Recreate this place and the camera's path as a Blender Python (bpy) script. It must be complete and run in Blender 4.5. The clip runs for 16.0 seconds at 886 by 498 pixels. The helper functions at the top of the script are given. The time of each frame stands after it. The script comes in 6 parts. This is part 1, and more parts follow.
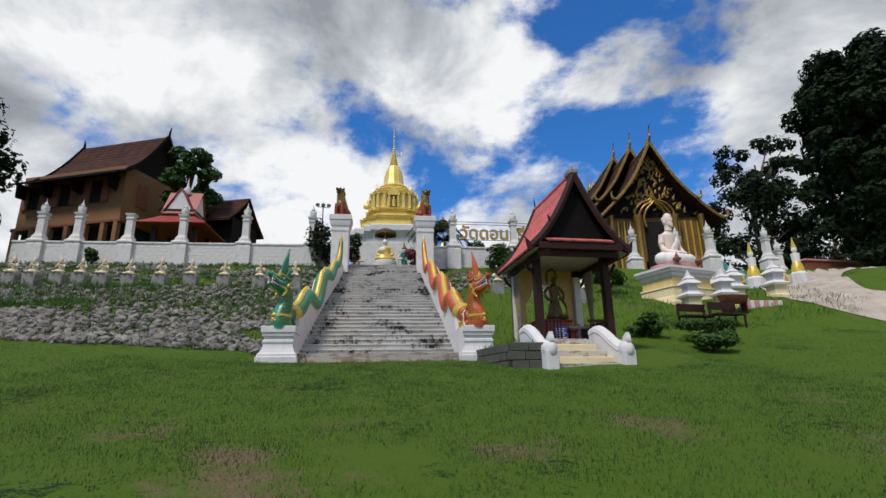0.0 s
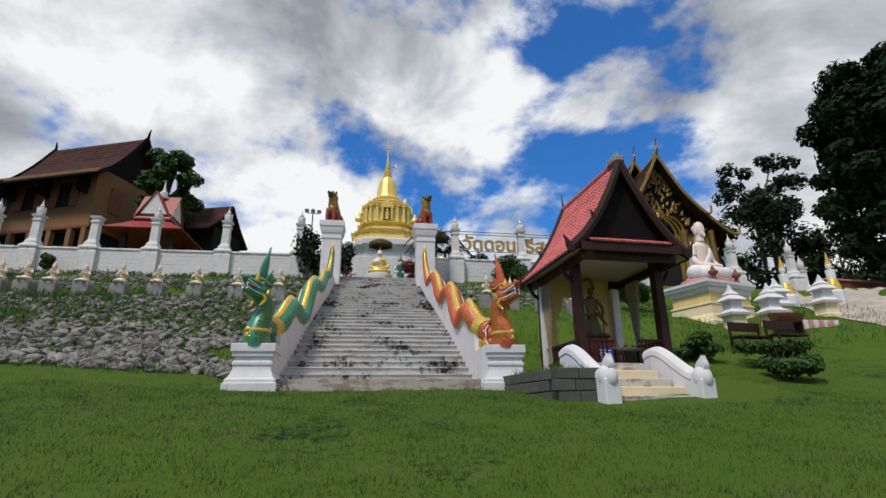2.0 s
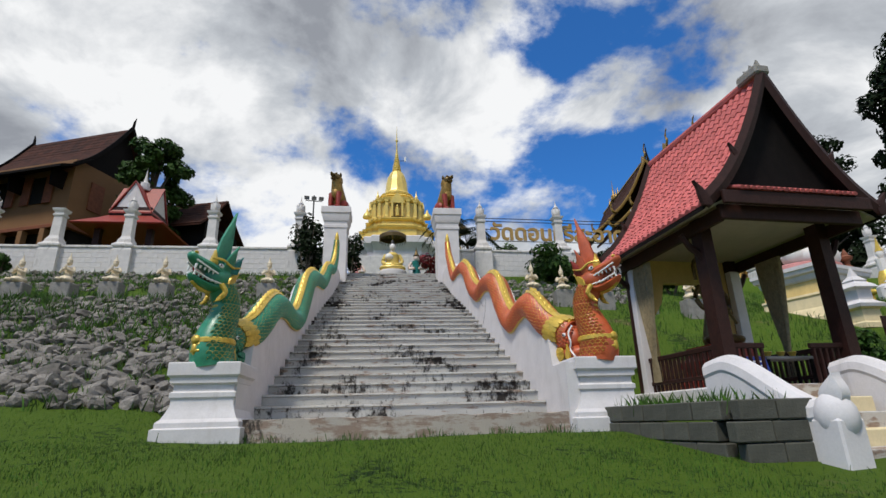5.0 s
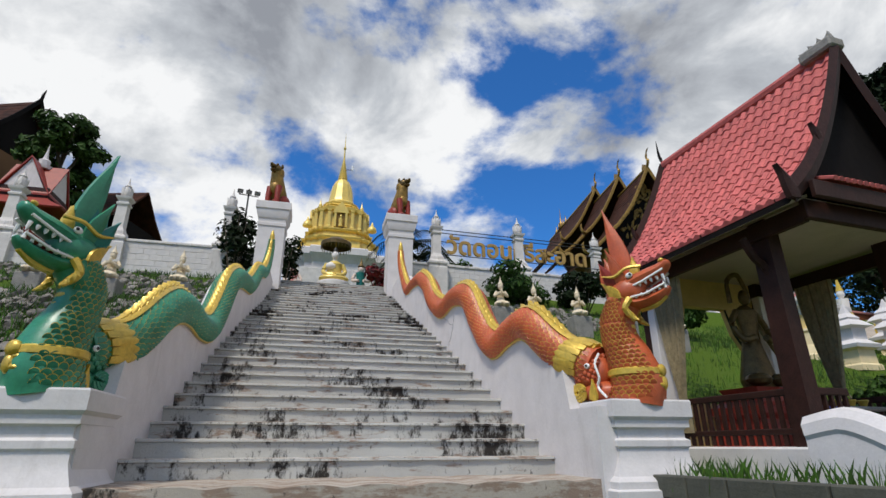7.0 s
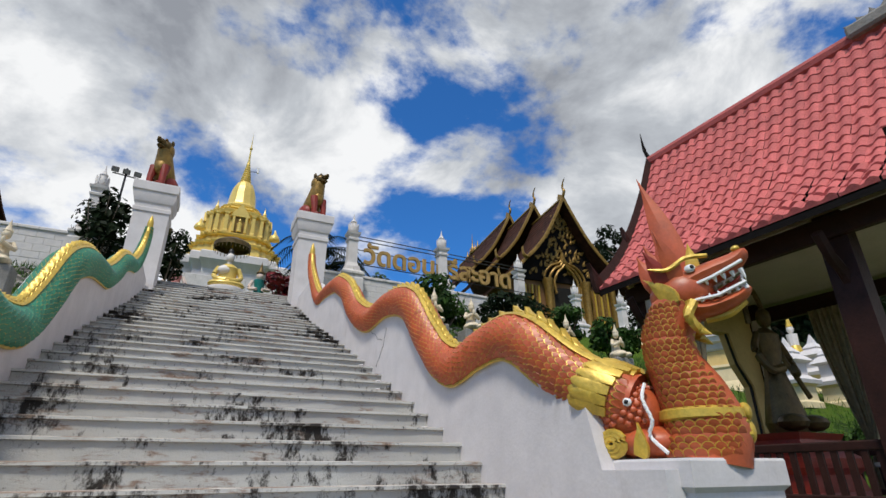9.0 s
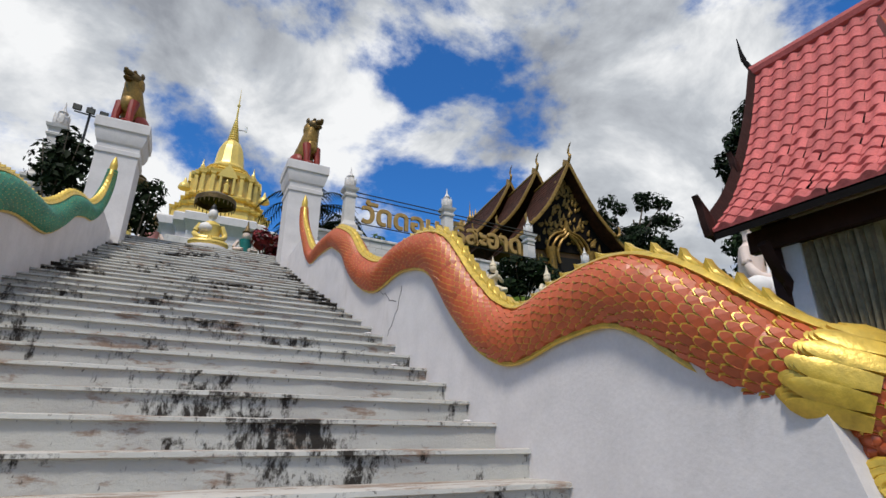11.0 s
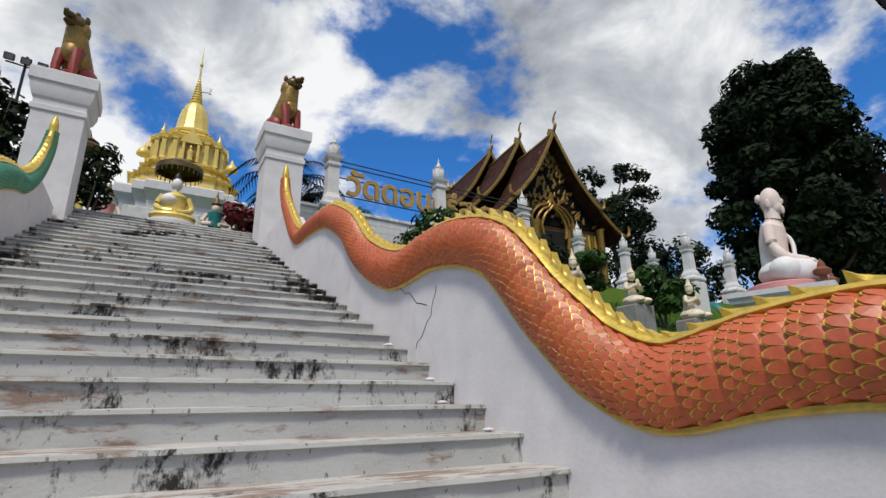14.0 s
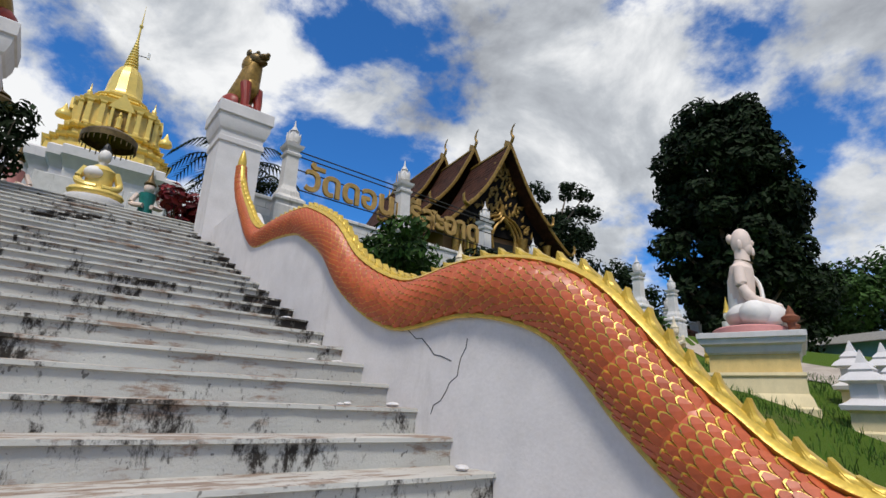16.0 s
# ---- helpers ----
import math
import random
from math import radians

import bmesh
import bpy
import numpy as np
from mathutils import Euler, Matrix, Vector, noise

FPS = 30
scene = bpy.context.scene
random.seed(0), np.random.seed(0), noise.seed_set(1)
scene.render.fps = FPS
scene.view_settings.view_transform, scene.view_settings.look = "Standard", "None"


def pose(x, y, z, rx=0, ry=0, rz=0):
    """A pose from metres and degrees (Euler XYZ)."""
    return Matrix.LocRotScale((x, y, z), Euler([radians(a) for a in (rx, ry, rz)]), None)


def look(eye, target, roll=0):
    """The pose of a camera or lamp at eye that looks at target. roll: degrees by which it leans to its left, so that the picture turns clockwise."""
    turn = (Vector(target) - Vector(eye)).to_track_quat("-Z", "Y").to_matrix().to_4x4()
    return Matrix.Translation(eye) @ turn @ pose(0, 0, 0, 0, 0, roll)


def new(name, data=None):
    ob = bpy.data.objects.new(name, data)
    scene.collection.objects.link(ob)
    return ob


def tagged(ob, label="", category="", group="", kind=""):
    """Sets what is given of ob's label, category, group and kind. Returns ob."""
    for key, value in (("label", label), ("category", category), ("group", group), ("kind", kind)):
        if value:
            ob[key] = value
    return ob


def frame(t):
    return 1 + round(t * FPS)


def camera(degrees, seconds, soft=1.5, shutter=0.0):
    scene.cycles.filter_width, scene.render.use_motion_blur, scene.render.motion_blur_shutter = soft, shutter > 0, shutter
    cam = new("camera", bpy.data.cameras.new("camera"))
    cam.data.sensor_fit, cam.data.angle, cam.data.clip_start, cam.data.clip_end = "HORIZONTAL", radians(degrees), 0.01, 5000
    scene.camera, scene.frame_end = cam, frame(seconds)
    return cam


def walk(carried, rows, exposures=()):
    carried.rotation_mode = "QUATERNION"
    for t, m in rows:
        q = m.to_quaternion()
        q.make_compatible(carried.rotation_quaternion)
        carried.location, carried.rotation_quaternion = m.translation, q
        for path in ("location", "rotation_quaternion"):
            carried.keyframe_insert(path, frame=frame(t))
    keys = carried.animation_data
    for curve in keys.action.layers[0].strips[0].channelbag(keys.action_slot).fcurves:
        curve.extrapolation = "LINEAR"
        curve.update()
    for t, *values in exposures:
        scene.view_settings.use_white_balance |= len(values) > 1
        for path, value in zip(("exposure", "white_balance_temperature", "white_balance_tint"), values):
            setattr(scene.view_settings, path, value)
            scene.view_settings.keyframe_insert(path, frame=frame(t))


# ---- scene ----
cam = camera(81.35, 16.0)
# seconds, eye x y z, yaw, pitch, roll
ROWS = [
    (0, 0.193, -13.524, -1.029, -6.20, 15.82, 0.99),
    (0.5, 0.029, -12.726, -1.004, -6.53, 17.08, 1.74),
    (1, -0.032, -12.100, -0.881, -7.05, 18.40, 1.14),
    (1.5, -0.124, -11.536, -0.813, -7.81, 18.78, 1.19),
    (2, -0.140, -10.913, -0.721, -7.61, 18.05, 0.63),
    (2.5, -0.173, -10.317, -0.651, -7.72, 16.00, 1.01),
    (3, -0.195, -9.676, -0.531, -7.73, 15.66, 1.63),
    (5.5, -0.354, -6.484, 0.019, -6.28, 20.22, 1.56),
    (6, -0.399, -5.925, 0.125, -8.59, 21.56, 1.27),
    (6.5, -0.445, -5.431, 0.209, -12.15, 21.24, 0.34),
    (7, -0.485, -4.888, 0.273, -14.07, 20.85, 0.15),
    (7.5, -0.536, -4.360, 0.354, -19.16, 21.26, -1.25),
    (8, -0.560, -3.878, 0.421, -21.79, 21.82, -0.19),
    (8.5, -0.505, -3.353, 0.498, -24.52, 23.49, 0.40),
    (11, -0.084, -1.071, 0.902, -26.65, 20.31, -0.17),
    (11.5, -0.065, -0.811, 0.944, -26.54, 17.15, 2.63),
    (12, -0.069, -0.530, 1.103, -27.38, 17.22, 2.38),
    (12.5, -0.035, -0.288, 1.250, -27.37, 17.69, 2.20),
    (13, -0.037, -0.090, 1.389, -28.04, 17.83, 2.21),
    (13.5, -0.070, 0.143, 1.478, -30.22, 17.90, 1.17),
    (14, -0.124, 0.298, 1.520, -29.79, 16.94, 0.76),
    (14.5, -0.198, 0.525, 1.672, -31.44, 15.89, 0.21),
    (15, -0.160, 0.889, 1.817, -34.44, 18.07, -0.33),
    (15.5, -0.195, 1.157, 1.955, -35.02, 17.42, -0.55),
    (16, -0.295, 1.401, 2.050, -38.18, 17.10, -2.15),
]
walk(cam, [(t, pose(x, y, z, 90 + pitch, roll, yaw)) for t, x, y, z, yaw, pitch, roll in ROWS])

# ---- sky and sun ----
SUN_EL, SUN_AZ = 58.0, 222.0
world = bpy.data.worlds.new("world")
scene.world = world
world.use_nodes = True


def nodes_of(tree):
    tree.nodes.clear()

    def add(kind, ins=None, **props):
        n = tree.nodes.new(kind)
        for k, v in props.items():
            setattr(n, k, v)
        for k, v in (ins or {}).items():
            if isinstance(v, bpy.types.NodeSocket):
                tree.links.new(v, n.inputs[k])
            else:
                n.inputs[k].default_value = v
        return n
    return add


def ramp_of(add, fac, stops, interp="LINEAR"):
    r = add("ShaderNodeValToRGB", {"Fac": fac})
    r.color_ramp.interpolation = interp
    els = r.color_ramp.elements
    while len(els) < len(stops):
        els.new(0.5)
    for e, (p, c) in zip(els, stops):
        e.position = p
        e.color = (*c, 1) if len(c) == 3 else c
    return r.outputs["Color"]


def build_world():
    add = nodes_of(world.node_tree)
    sky = add("ShaderNodeTexSky", sky_type="NISHITA", sun_disc=False, sun_elevation=radians(SUN_EL), sun_rotation=radians(SUN_AZ), dust_density=0.6, ozone_density=2.5)
    co = add("ShaderNodeTexCoord").outputs["Generated"]
    flat = add("ShaderNodeMapping", {"Vector": co, "Location": (3.1, 1.4, 0.7), "Scale": (1.0, 1.0, 1.5)}).outputs[0]
    big = add("ShaderNodeTexNoise", {"Vector": flat, "Scale": 2.6, "Detail": 9.0, "Roughness": 0.56, "Distortion": 0.15}).outputs["Fac"]
    small = add("ShaderNodeTexNoise", {"Vector": flat, "Scale": 9.0, "Detail": 9.0, "Roughness": 0.62}).outputs["Fac"]
    both = add("ShaderNodeMath", {0: small, 1: 0.22, 2: big}, operation="MULTIPLY_ADD").outputs[0]
    east = add("ShaderNodeSeparateXYZ", {0: co}).outputs["X"]
    both = add("ShaderNodeMath", {0: east, 1: 0.06, 2: both}, operation="MULTIPLY_ADD").outputs[0]
    cover = ramp_of(add, both, [(0.525, (0, 0, 0)), (0.635, (1, 1, 1))], "EASE")
    shade = add("ShaderNodeTexNoise", {"Vector": flat, "Scale": 3.2, "Detail": 7.0, "Roughness": 0.58, "Distortion": 0.3}).outputs["Fac"]
    tone = ramp_of(add, shade, [(0.35, (0.30, 0.32, 0.36)), (0.485, (0.53, 0.56, 0.60)), (0.61, (0.92, 0.93, 0.94))])
    blue = add("ShaderNodeVectorMath", {0: sky.outputs[0], 1: (0.034, 0.095, 0.16)}, operation="MULTIPLY").outputs[0]
    mix = add("ShaderNodeMix", {"Factor": cover, 6: blue, 7: tone}, data_type="RGBA").outputs[2]
    bg = add("ShaderNodeBackground", {"Color": mix, "Strength": 1.0})
    out = add("ShaderNodeOutputWorld", {"Surface": bg.outputs[0]})


build_world()
sun = new("sun", bpy.data.lights.new("sun", "SUN"))
sun.data.energy, sun.data.angle, sun.data.color = 3.1, radians(9), (1.0, 0.93, 0.82)
az = radians(SUN_AZ)
sun.matrix_world = look((0, 0, 40), (-math.sin(az) * 40 / math.tan(radians(SUN_EL)), -math.cos(az) * 40 / math.tan(radians(SUN_EL)), 0))

# ---- materials ----


def material(name, base, rough=0.7, metal=0.0, vary=0.25, scale=3.0, fine=40.0, bump=0.15, stain=None, stain_at=(0.55, 0.75), stain_scale=1.5,
             streak=False, rnd=0.0, island=0.0, hue=None, spec=0.4):
    """Base colour varied at two scales, with grain relief, optional stains and per-piece change."""
    m = bpy.data.materials.new(name)
    m.use_nodes = True
    add = nodes_of(m.node_tree)
    co = add("ShaderNodeTexCoord").outputs["Object"]
    n1 = add("ShaderNodeTexNoise", {"Vector": co, "Scale": scale, "Detail": 5.0, "Roughness": 0.6}).outputs["Fac"]
    n2 = add("ShaderNodeTexNoise", {"Vector": co, "Scale": fine, "Detail": 3.0, "Roughness": 0.6}).outputs["Fac"]
    both = add("ShaderNodeMath", {0: n2, 1: 0.5, 2: n1}, operation="MULTIPLY_ADD").outputs[0]
    dark = [c * (1 - vary) for c in base]
    light = [min(1, c * (1 + vary * 0.8)) for c in (hue or base)]
    col = ramp_of(add, both, [(0.5, dark), (1.0, light)])
    if stain:
        sco = co
        if streak:
            mp = add("ShaderNodeMapping", {"Vector": co, "Scale": (1.0, 1.0, 0.22)})
            sco = mp.outputs[0]
        s1 = add("ShaderNodeTexNoise", {"Vector": sco, "Scale": stain_scale, "Detail": 8.0, "Roughness": 0.72, "Distortion": 0.3}).outputs["Fac"]
        mask = ramp_of(add, s1, [(stain_at[0], (0, 0, 0)), (stain_at[1], (1, 1, 1))])
        col = add("ShaderNodeMix", {"Factor": mask, 6: col, 7: (*stain, 1)}, data_type="RGBA").outputs[2]
    if rnd or island:
        r = add("ShaderNodeObjectInfo").outputs["Random"] if rnd else add("ShaderNodeNewGeometry").outputs["Random Per Island"]
        amt = rnd or island
        val = add("ShaderNodeMapRange", {"Value": r, "From Min": 0.0, "From Max": 1.0, "To Min": 1 - amt, "To Max": 1 + amt}).outputs[0]
        col = add("ShaderNodeHueSaturation", {"Hue": 0.5, "Saturation": 1.0, "Value": val, "Color": col}).outputs[0]
    bs = add("ShaderNodeBsdfPrincipled", {"Base Color": col, "Roughness": rough, "Metallic": metal, "Specular IOR Level": spec})
    if bump:
        b = add("ShaderNodeBump", {"Height": both, "Strength": bump, "Distance": 0.02})
        m.node_tree.links.new(b.outputs[0], bs.inputs["Normal"])
    add("ShaderNodeOutputMaterial", {"Surface": bs.outputs[0]})
    return m


WHITE = material("white_limewash", (0.63, 0.605, 0.60), 0.8, vary=0.10, bump=0.15, stain=(0.40, 0.37, 0.35), stain_at=(0.58, 0.82), streak=True, spec=0.2)
WALLWHITE = material("weathered_white_paint", (0.62, 0.595, 0.57), 0.85, vary=0.16, bump=0.25, stain=(0.24, 0.22, 0.20), stain_at=(0.53, 0.70), stain_scale=2.5, streak=True)
BLOCK = material("grey_block", (0.075, 0.075, 0.06), 0.9, vary=0.3, scale=4, bump=0.5, stain=(0.06, 0.06, 0.05), stain_at=(0.5, 0.7), rnd=0.12)
ROCK = material("quarry_stone", (0.185, 0.17, 0.15), 0.9, vary=0.35, scale=5, bump=0.5, rnd=0.4)
ROCKJ = material("quarry_stone_far", (0.185, 0.17, 0.15), 0.9, vary=0.35, scale=5, bump=0.5, island=0.4)
GOLD = material("gold_paint", (0.74, 0.54, 0.13), 0.38, 0.2, vary=0.14, bump=0.08, spec=0.6)
GOLDTRIM = material("gold_trim", (0.62, 0.42, 0.06), 0.38, 0.3, vary=0.3, scale=12, bump=0.2, spec=0.6)
GILT = material("aged_gilding", (0.27, 0.16, 0.035), 0.45, 0.4, vary=0.5, scale=8, bump=0.3)
ORANGE = material("orange_enamel", (0.45, 0.092, 0.030), 0.42, vary=0.22, scale=6, bump=0.1, island=0.12, spec=0.5)
GREEN = material("green_enamel", (0.035, 0.215, 0.12), 0.34, vary=0.3, scale=6, bump=0.1, island=0.14, spec=0.5)
TEAL = material("teal_enamel", (0.015, 0.17, 0.15), 0.36, vary=0.3, scale=6, bump=0.1)
RED = material("red_paint", (0.26, 0.028, 0.015), 0.45, vary=0.25, scale=6)
CREAMY = material("cream_yellow_render", (0.68, 0.50, 0.20), 0.8, vary=0.14, bump=0.12, stain=(0.45, 0.36, 0.2), stain_at=(0.6, 0.85))
PALE = material("pale_yellow_paint", (0.72, 0.60, 0.36), 0.75, vary=0.12, bump=0.1)
TILE = material("pink_clay_tile", (0.50, 0.115, 0.105), 0.75, vary=0.25, scale=5, bump=0.3, stain=(0.07, 0.04, 0.035), stain_at=(0.63, 0.72), stain_scale=4.5, rnd=0.16)
TILEJ = material("pink_clay_tile_far", (0.50, 0.115, 0.105), 0.75, vary=0.25, scale=5, bump=0.3, stain=(0.07, 0.04, 0.035), stain_at=(0.63, 0.72), stain_scale=4.5, island=0.16)
DARKWOOD = material("dark_stained_wood", (0.030, 0.010, 0.007), 0.6, vary=0.4, scale=8, bump=0.25, spec=0.25)
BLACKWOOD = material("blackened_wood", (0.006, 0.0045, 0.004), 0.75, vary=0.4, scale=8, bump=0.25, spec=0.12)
SHINGLE = material("brown_shingle", (0.034, 0.014, 0.009), 0.85, vary=0.45, scale=2.5, bump=0.4, hue=(0.062, 0.022, 0.013), stain=(0.012, 0.009, 0.008), stain_at=(0.5, 0.75), spec=0.15)
SOFFIT = material("soffit_board", (0.42, 0.37, 0.29), 0.8, vary=0.12)
OCHRE = material("ochre_render", (0.22, 0.115, 0.05), 0.85, vary=0.12, scale=0.8)
SHUTTER = material("shutter_wood", (0.20, 0.065, 0.03), 0.7, vary=0.3, scale=6)
# near-black colour standing in for the shade inside openings
SHADE_FILL = material("interior_shade_fill", (0.008, 0.007, 0.006), 0.95, vary=0.2)
STATUE = material("statue_paint", (0.74, 0.70, 0.66), 0.6, vary=0.08, stain=(0.5, 0.47, 0.43), stain_at=(0.62, 0.85))
SKIN = material("pale_pink_paint", (0.72, 0.58, 0.50), 0.6, vary=0.08)
PINKBASE = material("pink_paint", (0.55, 0.24, 0.22), 0.7, vary=0.15)
DEVA = material("faded_statue_paint", (0.66, 0.56, 0.40), 0.7, vary=0.3, scale=9)
BRONZE = material("dark_gilt_bronze", (0.13, 0.085, 0.03), 0.45, 0.5, vary=0.5, scale=9)
GREYCEM = material("grey_cement", (0.24, 0.23, 0.21), 0.9, vary=0.3, scale=5, bump=0.4)
BLACK = material("black_paint", (0.012, 0.012, 0.012), 0.5, vary=0.3)
ENAMELWHITE = material("white_enamel", (0.78, 0.78, 0.76), 0.35, vary=0.06)
BLUESIGN = material("blue_panel", (0.02, 0.05, 0.30), 0.5, vary=0.1)
LACE = material("lace_cloth", (0.27, 0.22, 0.13), 0.9, vary=0.35, scale=14)
BARK = material("bark", (0.10, 0.08, 0.06), 0.95, vary=0.4, scale=6, bump=0.6)
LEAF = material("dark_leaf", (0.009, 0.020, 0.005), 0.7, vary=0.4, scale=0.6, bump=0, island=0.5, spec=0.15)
LEAF2 = material("fresh_leaf", (0.030, 0.070, 0.010), 0.65, vary=0.4, scale=0.8, bump=0, island=0.45, spec=0.2)
REDLEAF = material("red_leaf", (0.16, 0.008, 0.012), 0.5, vary=0.5, scale=2, bump=0, island=0.5)
BLADE = material("grass_blade", (0.036, 0.092, 0.006), 0.8, vary=0.55, scale=0.9, bump=0, island=0.6)
PATH = material("concrete_path", (0.40, 0.34, 0.28), 0.9, vary=0.25, scale=1.2, bump=0.3, stain=(0.2, 0.16, 0.12), stain_at=(0.5, 0.75))
SIGNGOLD = material("sign_gold", (0.40, 0.25, 0.075), 0.5, 0.2, vary=0.25, scale=6)
CRACK = material("crack", (0.03, 0.03, 0.03), 0.9, vary=0.2)
WIRE = material("wire", (0.02, 0.02, 0.02), 0.6, vary=0.1)
BLUEWALL = material("blue_wall", (0.25, 0.42, 0.48), 0.8, vary=0.1)


def lawn_material():
    m = bpy.data.materials.new("lawn")
    m.use_nodes = True
    add = nodes_of(m.node_tree)
    co = add("ShaderNodeTexCoord").outputs["Object"]
    n1 = add("ShaderNodeTexNoise", {"Vector": co, "Scale": 0.45, "Detail": 6.0, "Roughness": 0.65}).outputs["Fac"]
    n2 = add("ShaderNodeTexNoise", {"Vector": co, "Scale": 9.0, "Detail": 5.0, "Roughness": 0.7}).outputs["Fac"]
    n3 = add("ShaderNodeTexNoise", {"Vector": co, "Scale": 60.0, "Detail": 3.0, "Roughness": 0.7}).outputs["Fac"]
    a = add("ShaderNodeMath", {0: n2, 1: 0.8, 2: n1}, operation="MULTIPLY_ADD").outputs[0]
    b = add("ShaderNodeMath", {0: n3, 1: 0.5, 2: a}, operation="MULTIPLY_ADD").outputs[0]
    green = ramp_of(add, b, [(0.95, (0.009, 0.028, 0.002)), (1.15, (0.024, 0.066, 0.003)), (1.36, (0.070, 0.125, 0.008))])
    d1 = add("ShaderNodeTexNoise", {"Vector": co, "Scale": 0.75, "Detail": 9.0, "Roughness": 0.72}).outputs["Fac"]
    sep = add("ShaderNodeSeparateXYZ", {0: co}).outputs["Y"]
    near = add("ShaderNodeMapRange", {"Value": sep, "From Min": -14.0, "From Max": -5.0, "To Min": 0.17, "To Max": -0.03}).outputs[0]
    d2 = add("ShaderNodeMath", {0: d1, 1: near}, operation="ADD").outputs[0]
    mask = ramp_of(add, d2, [(0.575, (0, 0, 0)), (0.71, (1, 1, 1))])
    soil = ramp_of(add, n3, [(0.35, (0.11, 0.075, 0.045)), (0.7, (0.24, 0.17, 0.10))])
    col = add("ShaderNodeMix", {"Factor": mask, 6: green, 7: soil}, data_type="RGBA").outputs[2]
    bs = add("ShaderNodeBsdfPrincipled", {"Base Color": col, "Roughness": 0.9, "Specular IOR Level": 0.2})
    bp = add("ShaderNodeBump", {"Height": b, "Strength": 1.0, "Distance": 0.06})
    m.node_tree.links.new(bp.outputs[0], bs.inputs["Normal"])
    add("ShaderNodeOutputMaterial", {"Surface": bs.outputs[0]})
    return m


LAWN = lawn_material()


def step_material(name, base, tread):
    """Thinly painted concrete: black mould in clusters and drips, rusty worn streaks along the step."""
    m = bpy.data.materials.new(name)
    m.use_nodes = True
    add = nodes_of(m.node_tree)
    co = add("ShaderNodeTexCoord").outputs["Object"]

    def fuzz(scale, sx, sy, sz, rough=0.65, detail=7.0, off=0.0):
        mp = add("ShaderNodeMapping", {"Vector": co, "Location": (off, off, off), "Scale": (sx, sy, sz)}).outputs[0]
        return add("ShaderNodeTexNoise", {"Vector": mp, "Scale": scale, "Detail": detail, "Roughness": rough, "Distortion": 0.2}).outputs["Fac"]
    broad = fuzz(1.2, 1, 1, 1)
    col = ramp_of(add, broad, [(0.3, [c * 0.78 for c in base]), (0.7, base)])
    grit = fuzz(45, 1, 1, 1, 0.7, 4.0)
    worn = add("ShaderNodeMath", {0: fuzz(1.6, 0.8, 2.4, 1.0, 0.7, 8.0, 3.1), 1: fuzz(9, 0.35, 1.5, 1.5, 0.7, 6.0, 1.7)}, operation="ADD").outputs[0]
    lo = 0.97 if tread else 1.08
    wmask = ramp_of(add, add("ShaderNodeMath", {0: worn, 1: 0.5}, operation="MULTIPLY").outputs[0], [(lo / 2, (0, 0, 0)), (lo / 2 + 0.06, (1, 1, 1))])
    col = add("ShaderNodeMix", {"Factor": wmask, 6: col, 7: (0.27, 0.20, 0.155, 1)}, data_type="RGBA").outputs[2]
    xs = add("ShaderNodeSeparateXYZ", {0: co}).outputs["X"]
    side = add("ShaderNodeMapRange", {"Value": add("ShaderNodeMath", {0: xs}, operation="ABSOLUTE").outputs[0], "From Min": 1.2, "From Max": 2.0, "To Min": 0.0, "To Max": 0.07}).outputs[0]
    patch = add("ShaderNodeMath", {0: fuzz(1.0, 1.0, 0.8, 0.8, 0.6, 5.0, 7.7), 1: side}, operation="ADD").outputs[0]
    drip = fuzz(7.5, 1.1, 1.0, 0.55, 0.78, 9.0, 2.2)
    black = add("ShaderNodeMath", {0: patch, 1: drip}, operation="ADD").outputs[0]
    bl = add("ShaderNodeMath", {0: black, 1: 0.5}, operation="MULTIPLY").outputs[0]
    t = 0.578 if tread else 0.530
    bmask = ramp_of(add, bl, [(t, (0, 0, 0)), (t + 0.05, (1, 1, 1))])
    col = add("ShaderNodeMix", {"Factor": bmask, 6: col, 7: (0.035, 0.031, 0.027, 1)}, data_type="RGBA").outputs[2]
    speck = ramp_of(add, fuzz(26, 1, 1, 0.6, 0.6, 3.0, 5.0), [(0.66, (0, 0, 0)), (0.70, (1, 1, 1))])
    sp = add("ShaderNodeMath", {0: speck, 1: 0.7}, operation="MULTIPLY").outputs[0]
    col = add("ShaderNodeMix", {"Factor": sp, 6: col, 7: (0.06, 0.05, 0.045, 1)}, data_type="RGBA").outputs[2]
    bs = add("ShaderNodeBsdfPrincipled", {"Base Color": col, "Roughness": 0.85, "Specular IOR Level": 0.2})
    hh = add("ShaderNodeMath", {0: grit, 1: broad}, operation="ADD").outputs[0]
    bp = add("ShaderNodeBump", {"Height": hh, "Strength": 0.4, "Distance": 0.015})
    m.node_tree.links.new(bp.outputs[0], bs.inputs["Normal"])
    add("ShaderNodeOutputMaterial", {"Surface": bs.outputs[0]})
    return m


STEP = step_material("painted_concrete", (0.52, 0.52, 0.49), False)
TREAD = step_material("worn_concrete_tread", (0.54, 0.51, 0.465), True)
SLAB = step_material("stained_concrete", (0.46, 0.41, 0.35), True)

# ---- mesh helpers ----


